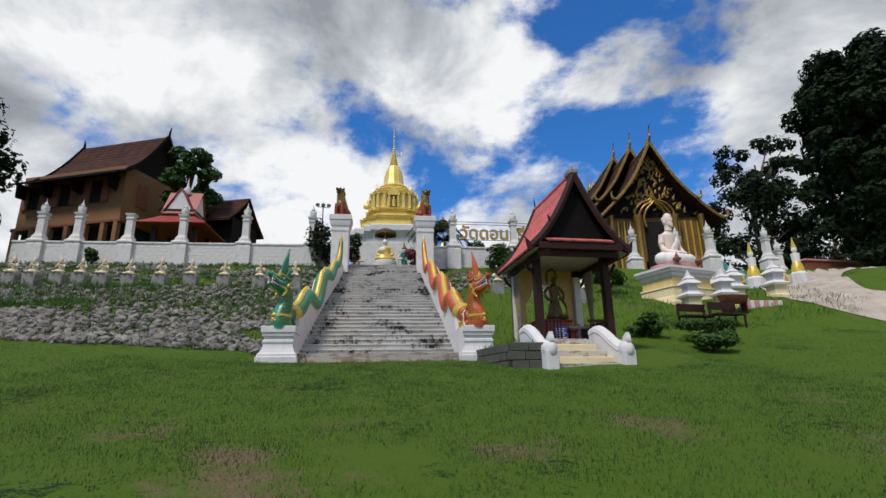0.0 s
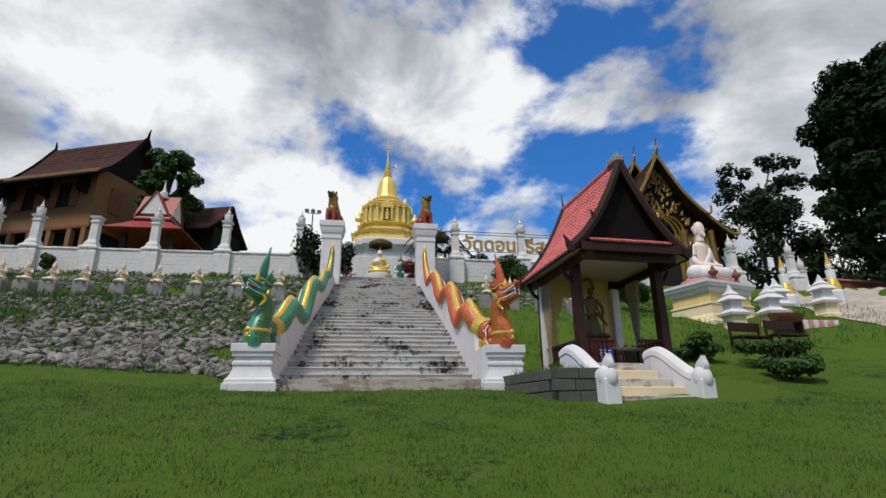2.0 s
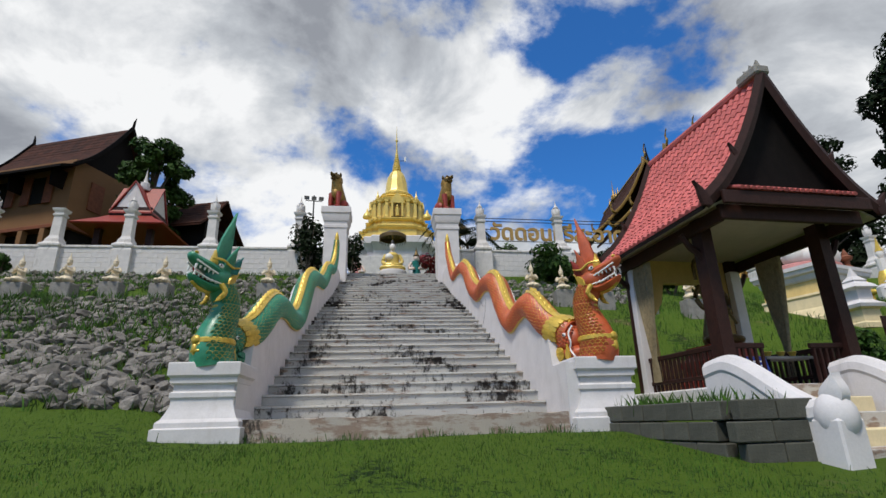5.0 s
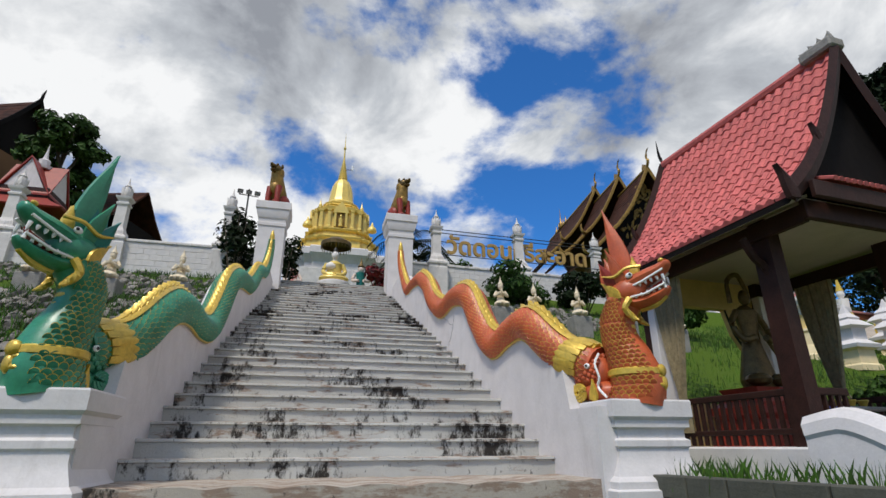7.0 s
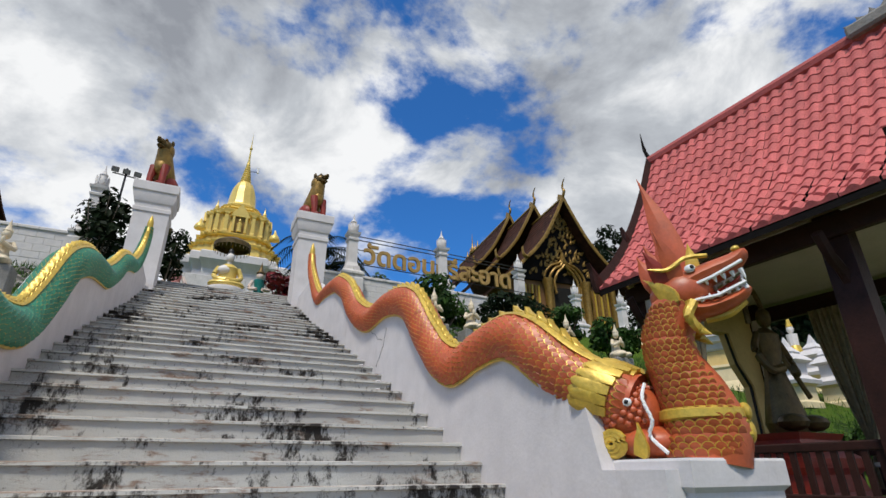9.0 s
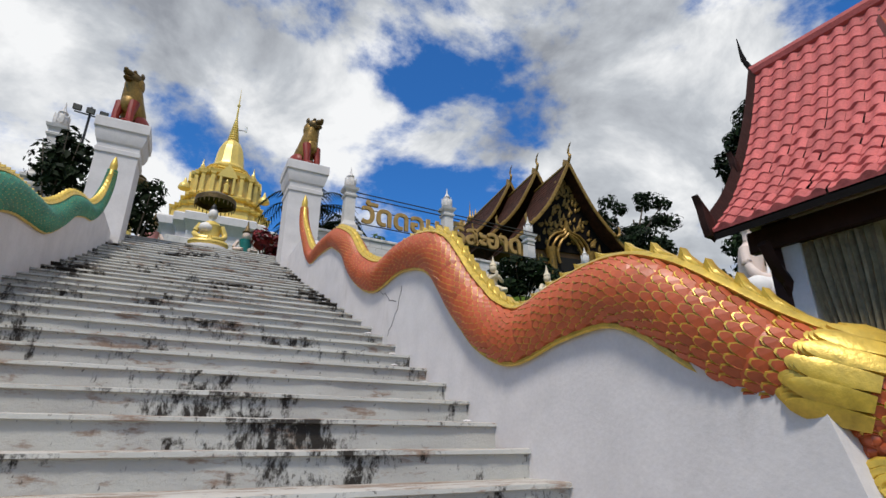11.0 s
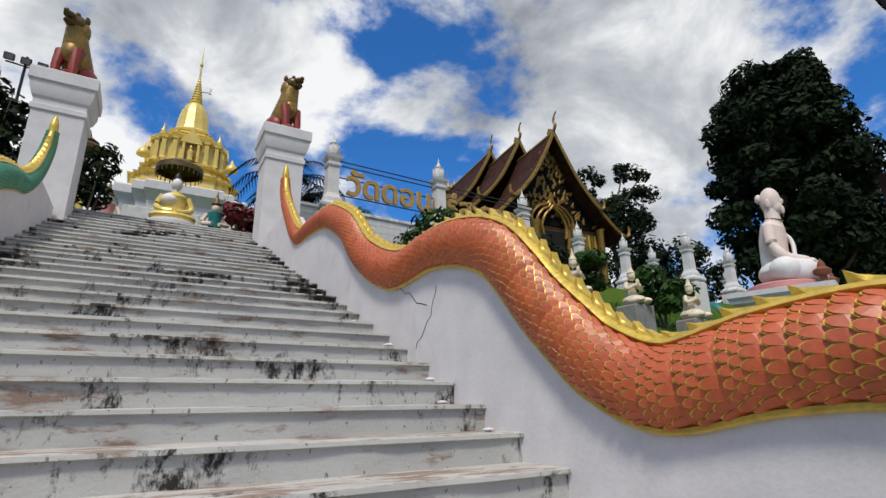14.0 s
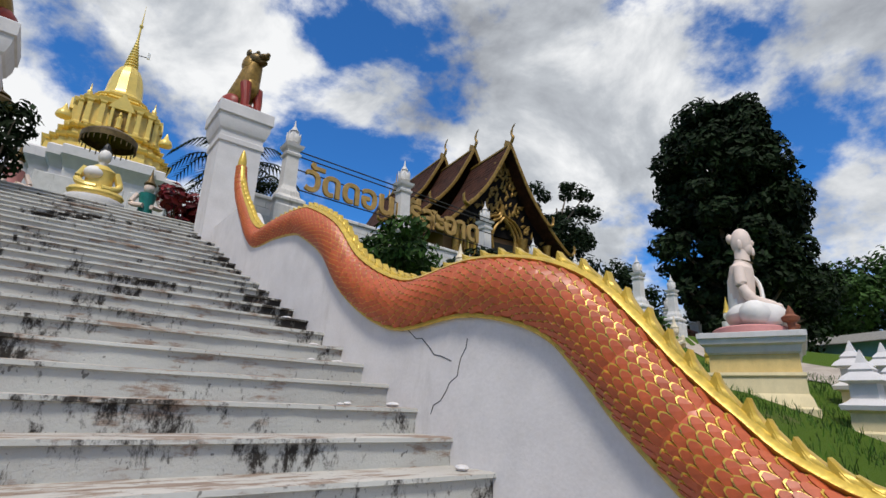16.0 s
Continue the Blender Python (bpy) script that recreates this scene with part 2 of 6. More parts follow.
class Geo:
    """Collects faces of one mesh."""

    def __init__(self):
        self.v, self.f, self.m, self.slot = [], [], [], 0

    def put(self, verts, faces, m=None):
        n = len(self.v)
        self.v += [tuple(p) if m is None else tuple(m @ Vector(p)) for p in verts]
        self.f += [tuple(i + n for i in f) for f in faces]
        self.m += [self.slot] * len(faces)
        return self

    def box(self, x0, x1, y0, y1, z0, z1, m=None, c=0.0):
        if c <= 0:
            vs = [(x, y, z) for z in (z0, z1) for y in (y0, y1) for x in (x0, x1)]
            return self.put(vs, [(0, 2, 3, 1), (4, 5, 7, 6), (0, 1, 5, 4), (2, 6, 7, 3), (0, 4, 6, 2), (1, 3, 7, 5)], m)
        prof = [(0, z0), (1, z0 + c), (1, z1 - c), (0, z1)]
        rings = []
        for k, z in prof:
            o = 0 if k else c
            rings += [(x0 + o, y0 + c, z), (x0 + c, y0 + o, z), (x1 - c, y0 + o, z), (x1 - o, y0 + c, z), (x1 - o, y1 - c, z), (x1 - c, y1 - o, z), (x0 + c, y1 - o, z), (x0 + o, y1 - c, z)]
        fs = [(r * 8 + i, r * 8 + (i + 1) % 8, r * 8 + 8 + (i + 1) % 8, r * 8 + 8 + i) for r in range(3) for i in range(8)]
        return self.put(rings, fs + [tuple(range(7, -1, -1)), tuple(range(24, 32))], m)

    def lathe(self, prof, n=16, m=None, sx=1.0, sy=1.0, turn=0.0):
        """prof: (radius, z) from the foot up; n=4 with turn 45 gives square plinths (radius is the half width)."""
        q = 1 / math.cos(math.pi / 4) if n == 4 else 1.0
        vs, fs = [], []
        for r, z in prof:
            for i in range(n):
                a = 2 * math.pi * i / n + (math.pi / 4 if n == 4 else 0) + turn
                vs.append((r * q * math.cos(a) * sx, r * q * math.sin(a) * sy, z))
        for k in range(len(prof) - 1):
            for i in range(n):
                j = (i + 1) % n
                fs.append((k * n + i, k * n + j, k * n + n + j, k * n + n + i))
        e = (len(prof) - 1) * n
        return self.put(vs, fs + [tuple(range(n - 1, -1, -1)), tuple(range(e, e + n))], m)

    def ell(self, c, r, n=12, k=8, m=None):
        vs, fs = [], []
        for j in range(1, k):
            a = math.pi * j / k
            for i in range(n):
                b = 2 * math.pi * i / n
                vs.append((c[0] + r[0] * math.sin(a) * math.cos(b), c[1] + r[1] * math.sin(a) * math.sin(b), c[2] - r[2] * math.cos(a)))
        for j in range(k - 2):
            for i in range(n):
                fs.append((j * n + i, j * n + (i + 1) % n, j * n + n + (i + 1) % n, j * n + n + i))
        vs += [(c[0], c[1], c[2] - r[2]), (c[0], c[1], c[2] + r[2])]
        b, t = len(vs) - 2, len(vs) - 1
        fs += [(b, (i + 1) % n, i) for i in range(n)] + [(t, (k - 2) * n + i, (k - 2) * n + (i + 1) % n) for i in range(n)]
        return self.put(vs, fs, m)

    def tube(self, pts, radii, n=10, m=None, flat=1.0, side=None):
        """A tapering tube along pts; flat squeezes it along side."""
        pts = [Vector(p) for p in pts]
        vs, fs = [], []
        up = Vector(side) if side else Vector((0.13, 0.31, 1))
        for i, p in enumerate(pts):
            t = (pts[min(i + 1, len(pts) - 1)] - pts[max(i - 1, 0)]).normalized()
            a = (up - t * up.dot(t)).normalized()
            b = t.cross(a)
            r = radii[i] if hasattr(radii, "__len__") else radii
            for j in range(n):
                w = 2 * math.pi * j / n
                vs.append(p + a * (r * flat * math.cos(w)) + b * (r * math.sin(w)))
        for i in range(len(pts) - 1):
            for j in range(n):
                fs.append((i * n + j, i * n + (j + 1) % n, i * n + n + (j + 1) % n, i * n + n + j))
        e = (len(pts) - 1) * n
        return self.put(vs, fs + [tuple(range(n - 1, -1, -1)), tuple(range(e, e + n))], m)

    def plate(self, poly, d, m=None, puff=0.0):
        """A polygon in the x-z plane, thick by d along y; puff swells its middle."""
        n = len(poly)
        cx, cz = sum(p[0] for p in poly) / n, sum(p[1] for p in poly) / n
        vs = [(x, -d / 2, z) for x, z in poly] + [(x, d / 2, z) for x, z in poly] + [(cx, -d / 2 - puff, cz), (cx, d / 2 + puff, cz)]
        fs = [(i, (i + 1) % n, n + (i + 1) % n, n + i) for i in range(n)]
        fs += [(2 * n, (i + 1) % n, i) for i in range(n)] + [(2 * n + 1, n + i, n + (i + 1) % n) for i in range(n)]
        return self.put(vs, fs, m)

    def mesh(self, name, mats, smooth=35):
        me = bpy.data.meshes.new(name)
        me.from_pydata(self.v, [], self.f)
        for mt in (mats if isinstance(mats, (list, tuple)) else [mats]):
            me.materials.append(mt)
        me.polygons.foreach_set("material_index", self.m)
        bm = bmesh.new()
        bm.from_mesh(me)
        bmesh.ops.recalc_face_normals(bm, faces=bm.faces)
        bm.to_mesh(me)
        bm.free()
        if smooth:
            me.polygons.foreach_set("use_smooth", [True] * len(me.polygons))
            me.set_sharp_from_angle(angle=radians(smooth))
        me.update()
        return me


def part(name, g, mats, parent=None, label="", m=None, smooth=35):
    ob = new(name, g.mesh(name, mats, smooth) if isinstance(g, Geo) else g)
    if parent:
        ob.parent = parent
    if m is not None:
        ob.matrix_basis = m
    return tagged(ob, label) if label else ob


def thing(name, label, category, m=None, group="", kind=""):
    ob = new(name)
    if m is not None:
        ob.matrix_basis = m
    return tagged(ob, label, category, group, kind)


def solid(name, g, mats, label, category, m=None, group="", kind="", smooth=35):
    return tagged(part(name, g, mats, None, "", m, smooth), label, category, group, kind)


def spline(pts, n=8):
    """A smooth curve through points of any dimension."""
    out = []
    P = [np.array(p, float) for p in pts]
    P = [2 * P[0] - P[1]] + P + [2 * P[-1] - P[-2]]
    for i in range(1, len(P) - 2):
        for k in range(n):
            t = k / n
            out.append(0.5 * (2 * P[i] + (P[i + 1] - P[i - 1]) * t + (2 * P[i - 1] - 5 * P[i] + 4 * P[i + 1] - P[i + 2]) * t * t + (3 * P[i] - P[i - 1] - 3 * P[i + 1] + P[i + 2]) * t ** 3))
    out.append(P[-2])
    return out


rng = random.Random(7)

# ---- ground ----
GX = [-60, -18, -10, -3.3, -2.3, 2.3, 3.4, 8, 13, 19, 26, 60]
GY = [-60, -14.4, -3, -1, 1, 3, 6, 6.9, 9.5, 12.8, 13.2]
GZ = [
    [-3, -2.3, -.1, .3, .8, 1.75, 3.0, 3.05, 4.2, 5.5, 5.6],
    [-3, -2.4, -.1, .28, .8, 1.7, 3.0, 3.05, 4.2, 5.5, 5.6],
    [-3, -2.5, -.3, .12, .62, 1.5, 2.95, 3.05, 4.2, 5.5, 5.6],
    [-3, -2.5, -.55, -.22, .2, 1.15, 2.9, 3.0, 4.1, 5.5, 5.6],
    [-3, -2.5, -.57, -.24, -.3, .3, 1.6, 2.0, 3.0, 4.8, 5.5],
    [-3, -2.5, -.57, -.24, -.3, .3, 1.6, 2.0, 3.0, 4.8, 5.5],
    [-3, -2.5, -.57, -.24, .1, 1.1, 2.8, 3.0, 4.1, 5.4, 5.6],
    [-3, -2.5, -.5, -.1, .4, 1.05, 2.5, 2.8, 3.9, 5.3, 5.6],
    [-3, -2.4, -.3, .1, .6, 1.6, 2.62, 2.75, 3.5, 4.9, 5.6],
    [-3, -2.3, -.15, .2, .9, 2.2, 3.4, 3.5, 3.7, 4.7, 5.5],
    [-3, -2.2, -.1, .4, 1.4, 2.9, 4.3, 4.5, 4.9, 5.5, 5.7],
    [-3, -2.2, -.1, .8, 2.2, 4.2, 6.2, 6.6, 7.2, 7.4, 7.4],
]


def ground_z(x, y):
    i = max(0, min(len(GX) - 2, int(np.searchsorted(GX, x)) - 1))
    j = max(0, min(len(GY) - 2, int(np.searchsorted(GY, y)) - 1))
    u = max(0.0, min(1.0, (x - GX[i]) / (GX[i + 1] - GX[i])))
    v = max(0.0, min(1.0, (y - GY[j]) / (GY[j + 1] - GY[j])))
    a = GZ[i][j] * (1 - v) + GZ[i][j + 1] * v
    b = GZ[i + 1][j] * (1 - v) + GZ[i + 1][j + 1] * v
    z = a * (1 - u) + b * u
    return z + (0.04 * noise.noise((x * 0.5, y * 0.5, 0)) + 0.015 * noise.noise((x * 2, y * 2, 3)) if y < 12.7 else 0)


def build_ground():
    xs = [-900, -300, -120] + [-60 + 2 * i for i in range(18)] + [-24 + 0.5 * i for i in range(97)] + [26 + 2 * i for i in range(18)] + [120, 300, 900]
    ys = [-900, -300, -100, -60, -40, -30, -24, -20] + [-17 + 0.5 * i for i in range(60)] + [13.2, 16, 20, 30, 45, 60, 100, 300, 900]
    g = Geo()
    g.put([(x, y, ground_z(x, y)) for y in ys for x in xs], [(j * len(xs) + i, j * len(xs) + i + 1, (j + 1) * len(xs) + i + 1, (j + 1) * len(xs) + i) for j in range(len(ys) - 1) for i in range(len(xs) - 1)])
    solid("ground", g, LAWN, "mown green lawn with bare patches rising to the temple terrace", "ground", kind="structure", smooth=180)


build_ground()

# ---- staircase ----
RISE = 0.17
STEPS = 33


def nose_y(k):
    return 0.359 * k + 0.0018 * k * k if k <= 23 else 9.209 + 0.37 * (k - 23)


def half_width(y):
    return 2.015 - 0.012 * y


def build_stairs():
    stairs = thing("staircase", "broad pale grey concrete staircase with mould-stained worn steps", "staircase", kind="structure")
    g = Geo()
    n = 26
    front = [(-2.12 + 4.24 * i / n, -0.62 + 0.03 * (-2.12 + 4.24 * i / n) ** 2 + 0.02 * noise.noise((i * 0.7, 0, 0))) for i in range(n + 1)]
    vs = [(x, y, 0.0 - 0.02 * (i % 3 == 0)) for i, (x, y) in enumerate(front)] + [(x, y - 0.01, -0.5) for x, y in front] + [(x, 0.8, 0.0) for x, y in front]
    m = n + 1
    fs = [(i, i + 1, m + i + 1, m + i) for i in range(n)] + [(i, i + 1, 2 * m + i + 1, 2 * m + i) for i in range(n)]
    g.put(vs, fs)
    part("bottom_slab", g, SLAB, stairs, "brown-stained concrete slab at the foot", smooth=30)
    for k in range(1, STEPS + 1):
        y0, y1, z = nose_y(k), nose_y(k + 1) + 0.06, RISE * k
        w = half_width(y0) + {1: 0.21, 2: 0.10, 3: 0.04}.get(k, 0.0)
        if k == STEPS:
            y1 = y0 + 0.5
        g = Geo()
        n = 40
        rows = []
        for i in range(n + 1):
            x = -w + 2 * w * i / n
            j = 0.014 * noise.noise((x * 3, k * 5.1, 0)) + 0.008 * noise.noise((x * 11, k * 3.3, 5))
            s = 0.006 * noise.noise((x * 1.7, k * 2.9, 9))
            rows.append([(x, y0 + 0.015 + j * 0.3, z - RISE - 0.06), (x, y0 + 0.012 + j * 0.3, z - 0.035), (x, y0 - 0.014 + j, z - 0.028), (x, y0 - 0.010 + j, z - 0.006 + s), (x, y0 + 0.02 + j, z + s), (x, y1, z - 0.004), (x, y1, z - RISE - 0.06)])
        c = len(rows[0])
        g.put([p for r in rows for p in r], [])
        for i in range(n):
            for q in range(c - 1):
                g.f.append((i * c + q, (i + 1) * c + q, (i + 1) * c + q + 1, i * c + q + 1))
                g.m.append(1 if q >= 3 else 0)
        g.f += [tuple(range(c)), tuple(range(n * c + c - 1, n * c - 1, -1))]
        g.m += [0, 0]
        part("step", g, [STEP, TREAD], stairs, smooth=30)


build_stairs()

# centre line of each dragon's body: y, z
BODY = [(-0.1, 1.03), (0.1, 1.12), (0.33, 1.27), (0.52, 1.43), (0.75, 1.6), (1.03, 1.70), (1.45, 1.68), (1.95, 1.60), (2.32, 1.74), (2.55, 1.93), (2.78, 2.15), (2.98, 2.38), (3.22, 2.61), (3.58, 2.77), (4.1, 2.86), (4.75, 2.83), (5.12, 2.91), (5.5, 3.08), (5.88, 3.32), (6.35, 3.75), (6.95, 4.08), (7.3, 4.2), (8.0, 4.29), (8.75, 4.33), (9.2, 4.56), (9.6, 4.92), (10.05, 5.35), (10.35, 5.75), (10.48, 6.1)]
BODY = [(y, z - 0.02) for y, z in BODY]
BODY_WEST = [(-0.1, 1.0), (0.1, 1.06), (0.35, 1.17), (0.8, 1.48), (1.35, 1.74), (1.9, 1.82), (2.5, 1.79), (3.05, 1.84), (3.45, 1.98), (3.9, 2.36), (4.4, 2.87), (4.85, 3.13), (5.4, 3.32), (6.0, 3.43), (6.7, 3.56), (7.3, 3.85), (7.9, 4.24), (8.6, 4.5), (9.2, 4.66), (9.7, 4.95), (10.1, 5.32), (10.4, 5.75), (10.5, 6.1)]
LINES = {1: spline(BODY, 10), -1: spline(BODY_WEST, 13)}


def body_x(y):
    return half_width(max(y, 0)) + 0.09 + (0.24 * ((0.75 - y) / 0.85) ** 2 if y < 0.75 else 0)


def wall_top(y, side):
    return float(np.interp(y, [p[0] for p in LINES[side]], [p[1] for p in LINES[side]]))


def build_side_wall(side):
    g = Geo()
    ys = [-0.55 + i * 0.1 for i in range(120)]
    ring = []
    for y in ys:
        zt = wall_top(min(y, 9.9), side) - 0.05 if y > 0.0 else 0.6
        xi, xo = half_width(y), half_width(y) + 0.36
        zb = min(ground_z(side * 2.6, y), y * 0.45 - 0.4) - 0.5
        ring.append([(side * xi, y, zb), (side * xi, y, zt), (side * xo, y, zt), (side * xo, y, zb)])
    g.put([p for r in ring for p in r], [(i * 4 + q, (i + 1) * 4 + q, (i + 1) * 4 + (q + 1) % 4, i * 4 + (q + 1) % 4) for i in range(len(ys) - 1) for q in range(4)] + [(0, 1, 2, 3), tuple(len(ys) * 4 - 4 + q for q in (3, 2, 1, 0))])
    wall = solid("balustrade_wall", g, WHITE, "smooth white plastered balustrade wall beside the steps", "wall", kind="structure", smooth=25)
    if side > 0:
        c = Geo()
        for pts in ([(5.35, 2.86), (5.05, 2.72), (4.75, 2.6), (4.45, 2.47), (4.22, 2.38)], [(4.05, 2.48), (4.12, 2.33), (4.25, 2.16), (4.42, 2.0)]):
            pts = [(side * (half_width(y) - 0.001), y + rng.uniform(-.03, .03), z + rng.uniform(-.03, .03)) for y, z in spline(pts, 3)]
            c.tube(pts, 0.0035, 4)
        part("crack", c, CRACK, wall, "jagged crack in the plaster")


for s in (-1, 1):
    build_side_wall(s)


def scale_geo(length, width, lift):
    """One rounded scale in the x(across)-y(along) plane."""
    top = []
    for i in range(6):
        a = math.pi * i / 5
        top.append((width / 2 * math.cos(a), length * (0.35 + 0.65 * math.sin(a)), lift))
    return [(-width / 2, 0, 0.0), (width / 2, 0, 0.0)] + top + [(p[0] * 1.04, p[1] * 1.03, 0.0) for p in top]


def add_scales(g, pts, radii, rowlen, count, arc=(28, 152), flat=1.0, edge=0, top=1, tail=1, near=None, side=1):
    """Overlapping scales over both flanks of a tube; each has a gilt rim and an enamel face."""
    pts = [Vector(p) for p in pts]
    acc, nxt, row = 0.0, 0.0, 0
    for i in range(1, len(pts) - 1):
        acc += (pts[i] - pts[i - 1]).length
        if acc < nxt:
            continue
        nxt += rowlen
        row += 1
        t = (pts[i + 1] - pts[i - 1]).normalized()
        lat = t.cross(Vector((0, 0, 1)))
        lat = Vector((1, 0, 0)) if abs(t.z) > 0.97 else lat.normalized()
        if lat.x < 0:
            lat = -lat
        nrm = lat.cross(t)
        if nrm.z < 0 and abs(nrm.z) > 0.15:
            nrm = -nrm
        r = radii[i]
        for sd in (-1, 1):
            for q in range(count):
                th = radians(arc[0] + (arc[1] - arc[0]) * (q + (0.5 if row % 2 else 0.0)) / count)
                out = nrm * math.cos(th) + lat * (sd * math.sin(th))
                across = (nrm * -math.sin(th) + lat * (sd * math.cos(th)))
                base = pts[i] + out * (r * 0.99)
                w = r * radians(arc[1] - arc[0]) / count * 1.12
                L = rowlen * 1.45
                fw = t * tail
                keep = g
                if near is not None and len(near) < 300 and sd == -side and 0.5 < pts[i].y < 5.5:
                    g = Geo()
                    near.append(g)
                for slot, sc, lf in ((edge, 1.0, 0.012), (top, 0.875, 0.019)):
                    g.slot = slot
                    n = len(g.v)
                    vs = []
                    for a in range(6):
                        w_ = math.pi * a / 5
                        px, py = w / 2 * sc * math.cos(w_), L * sc * (0.30 + 0.62 * math.sin(w_))
                        vs.append(base + across * px + fw * py + out * (lf * (0.45 + 0.55 * math.sin(w_))))
                    vs += [base + across * (w / 2 * sc) - out * 0.004, base - across * (w / 2 * sc) - out * 0.004]
                    vs += [base + across * (w / 2 * sc * math.cos(math.pi * a / 5)) + fw * (L * sc * (0.32 + 0.64 * math.sin(math.pi * a / 5))) - out * 0.004 for a in range(6)]
                    g.put(vs, [(0, 1, 2, 3, 4, 5, 7, 6)] + [(a, a + 1, 9 + a, 8 + a) for a in range(5)])
                g = keep


def leaf_plate(g, m, h, w, d=0.03, bend=0.25, puff=0.012):
    """A flame-shaped pointed plate, foot at the origin, in the x-z plane."""
    L, R = [], []
    for i in range(7):
        t = i / 6
        ww = w / 2 * (math.sin(math.pi * min(1, t * 0.75 + 0.25)) ** 0.8) * (1 - t ** 3)
        cx = bend * h * t * t
        L.append((cx - ww, h * t))
        R.append((cx + ww, h * t))
    g.plate(L + R[::-1][1:], d, m, puff)


def build_naga(side):
    col = ORANGE if side > 0 else GREEN
    cn = "orange" if side > 0 else "green"
    label = "orange-scaled dragon balustrade with gold crest and open fanged mouth" if side > 0 else "green-scaled dragon balustrade with gold crest and open fanged mouth"
    naga = thing("naga_statue", label, "dragon statue")
    pts = [(side * body_x(y), y, z) for y, z in LINES[side]]
    n = len(pts)
    rad = [0.203 if i < 0.55 * n else 0.203 - 0.125 * ((i / n - 0.55) / 0.45) ** 1.6 for i in range(n)]
    g = Geo()
    g.tube(pts, rad, 16)
    part("body", g, col, naga)
    g, near = Geo(), []
    add_scales(g, pts, [r * 1.0 for r in rad], 0.068, 9, (22, 148), near=near, side=side)
    for q in near:
        part("scale", q, [GOLDTRIM, col], naga, smooth=0)
    tagged(part("scale_rest", g, [GOLDTRIM, col], naga, cn + " enamel scales with gilt rims", smooth=0), kind="stuff")
    # spine ribbon and flames
    g, fl, low = Geo(), Geo(), Geo()
    top, foot, frad = [], [], []
    acc, nxt = 0, 0.05
    for i in range(1, n - 1):
        a, b = Vector(pts[i - 1]), Vector(pts[i + 1])
        t = (b - a).normalized()
        lat = Vector((side, 0, 0))
        nrm = t.cross(lat)
        if nrm.z < 0 or abs(nrm.z) < 0.2 and nrm.y > 0 and t.z > 0.9:
            nrm = -nrm
        p = Vector(pts[i])
        top.append(p + nrm * (rad[i] + 0.012))
        foot.append(p - nrm * (rad[i] * 0.90))
        frad.append(rad[i])
        acc += (p - Vector(pts[i - 1])).length
        if acc > nxt and i < n - 12 and pts[i][1] > 0.3:
            nxt = acc + 0.13
            m = Matrix((t, -lat * 1.0, nrm)).transposed().to_4x4()
            m.translation = p + nrm * (rad[i] + 0.0)
            fl = Geo()
            fl.plate([(-0.085, -0.02), (0.085, -0.02), (0.10, 0.03), (0.112, 0.088), (0.07, 0.066), (0.01, 0.052), (-0.05, 0.042), (-0.08, 0.02)], 0.05, m, 0.012)
            fl.plate([(-0.08, -0.02), (0.055, -0.02), (0.062, 0.02), (0.066, 0.055), (0.03, 0.038), (-0.06, 0.02)], 0.085, m, 0.01)
            part("spine_fin", fl, GOLDTRIM, naga)
    g.tube(top, [0.075 * min(1, (n - i) / 60 + .4) for i in range(len(top))], 8, flat=0.4, side=(0, -0.3, 1))
    part("spine_ribbon", g, GOLDTRIM, naga, "gold ribbon along the back")
    for d in (-1, 1):
        low.tube([p + Vector((d * q * 0.54, 0, 0)) for p, q in zip(foot, frad)], 0.018, 6)
    part("edging", low, GOLDTRIM, naga, "gold edging along the belly")
    g = Geo()
    e = Vector(pts[-1])
    g.tube([e + Vector(q) for q in ((0, -0.02, -0.1), (0, 0, 0.05), (0, -0.01, 0.16), (0, 0.0, 0.27), (0, 0, 0.36))], [0.055, 0.075, 0.07, 0.045, 0.008], 10)
    part("tail_tip", g, GOLDTRIM, naga, "gold bud-shaped tail tip")
    # head and neck on the pedestal
    H = pose(side * 2.46 + 0.08, -0.43, 0.65, 0, 0, side * 38) @ Matrix.Diagonal((0.82, 0.82, 0.80, 1))
    neck = spline([(0, 0.02, 0.0, 0.31), (0, -0.02, 0.22, 0.30), (0, 0.03, 0.47, 0.265), (0, 0.12, 0.74, 0.22), (0, 0.13, 0.98, 0.20), (0, 0.02, 1.22, 0.20)], 10)
    npts, nrad = [H @ Vector(p[:3]) for p in neck], [p[3] for p in neck]
    g = Geo()
    g.tube(npts, [0.82 * r for r in nrad], 16)
    part("neck", g, col, naga)
    g = Geo()
    inv = [Vector(p[:3]) for p in neck]
    tmp = Geo()
    # flank scales of the neck
    acc, nxt, row = 0, 0.0, 0
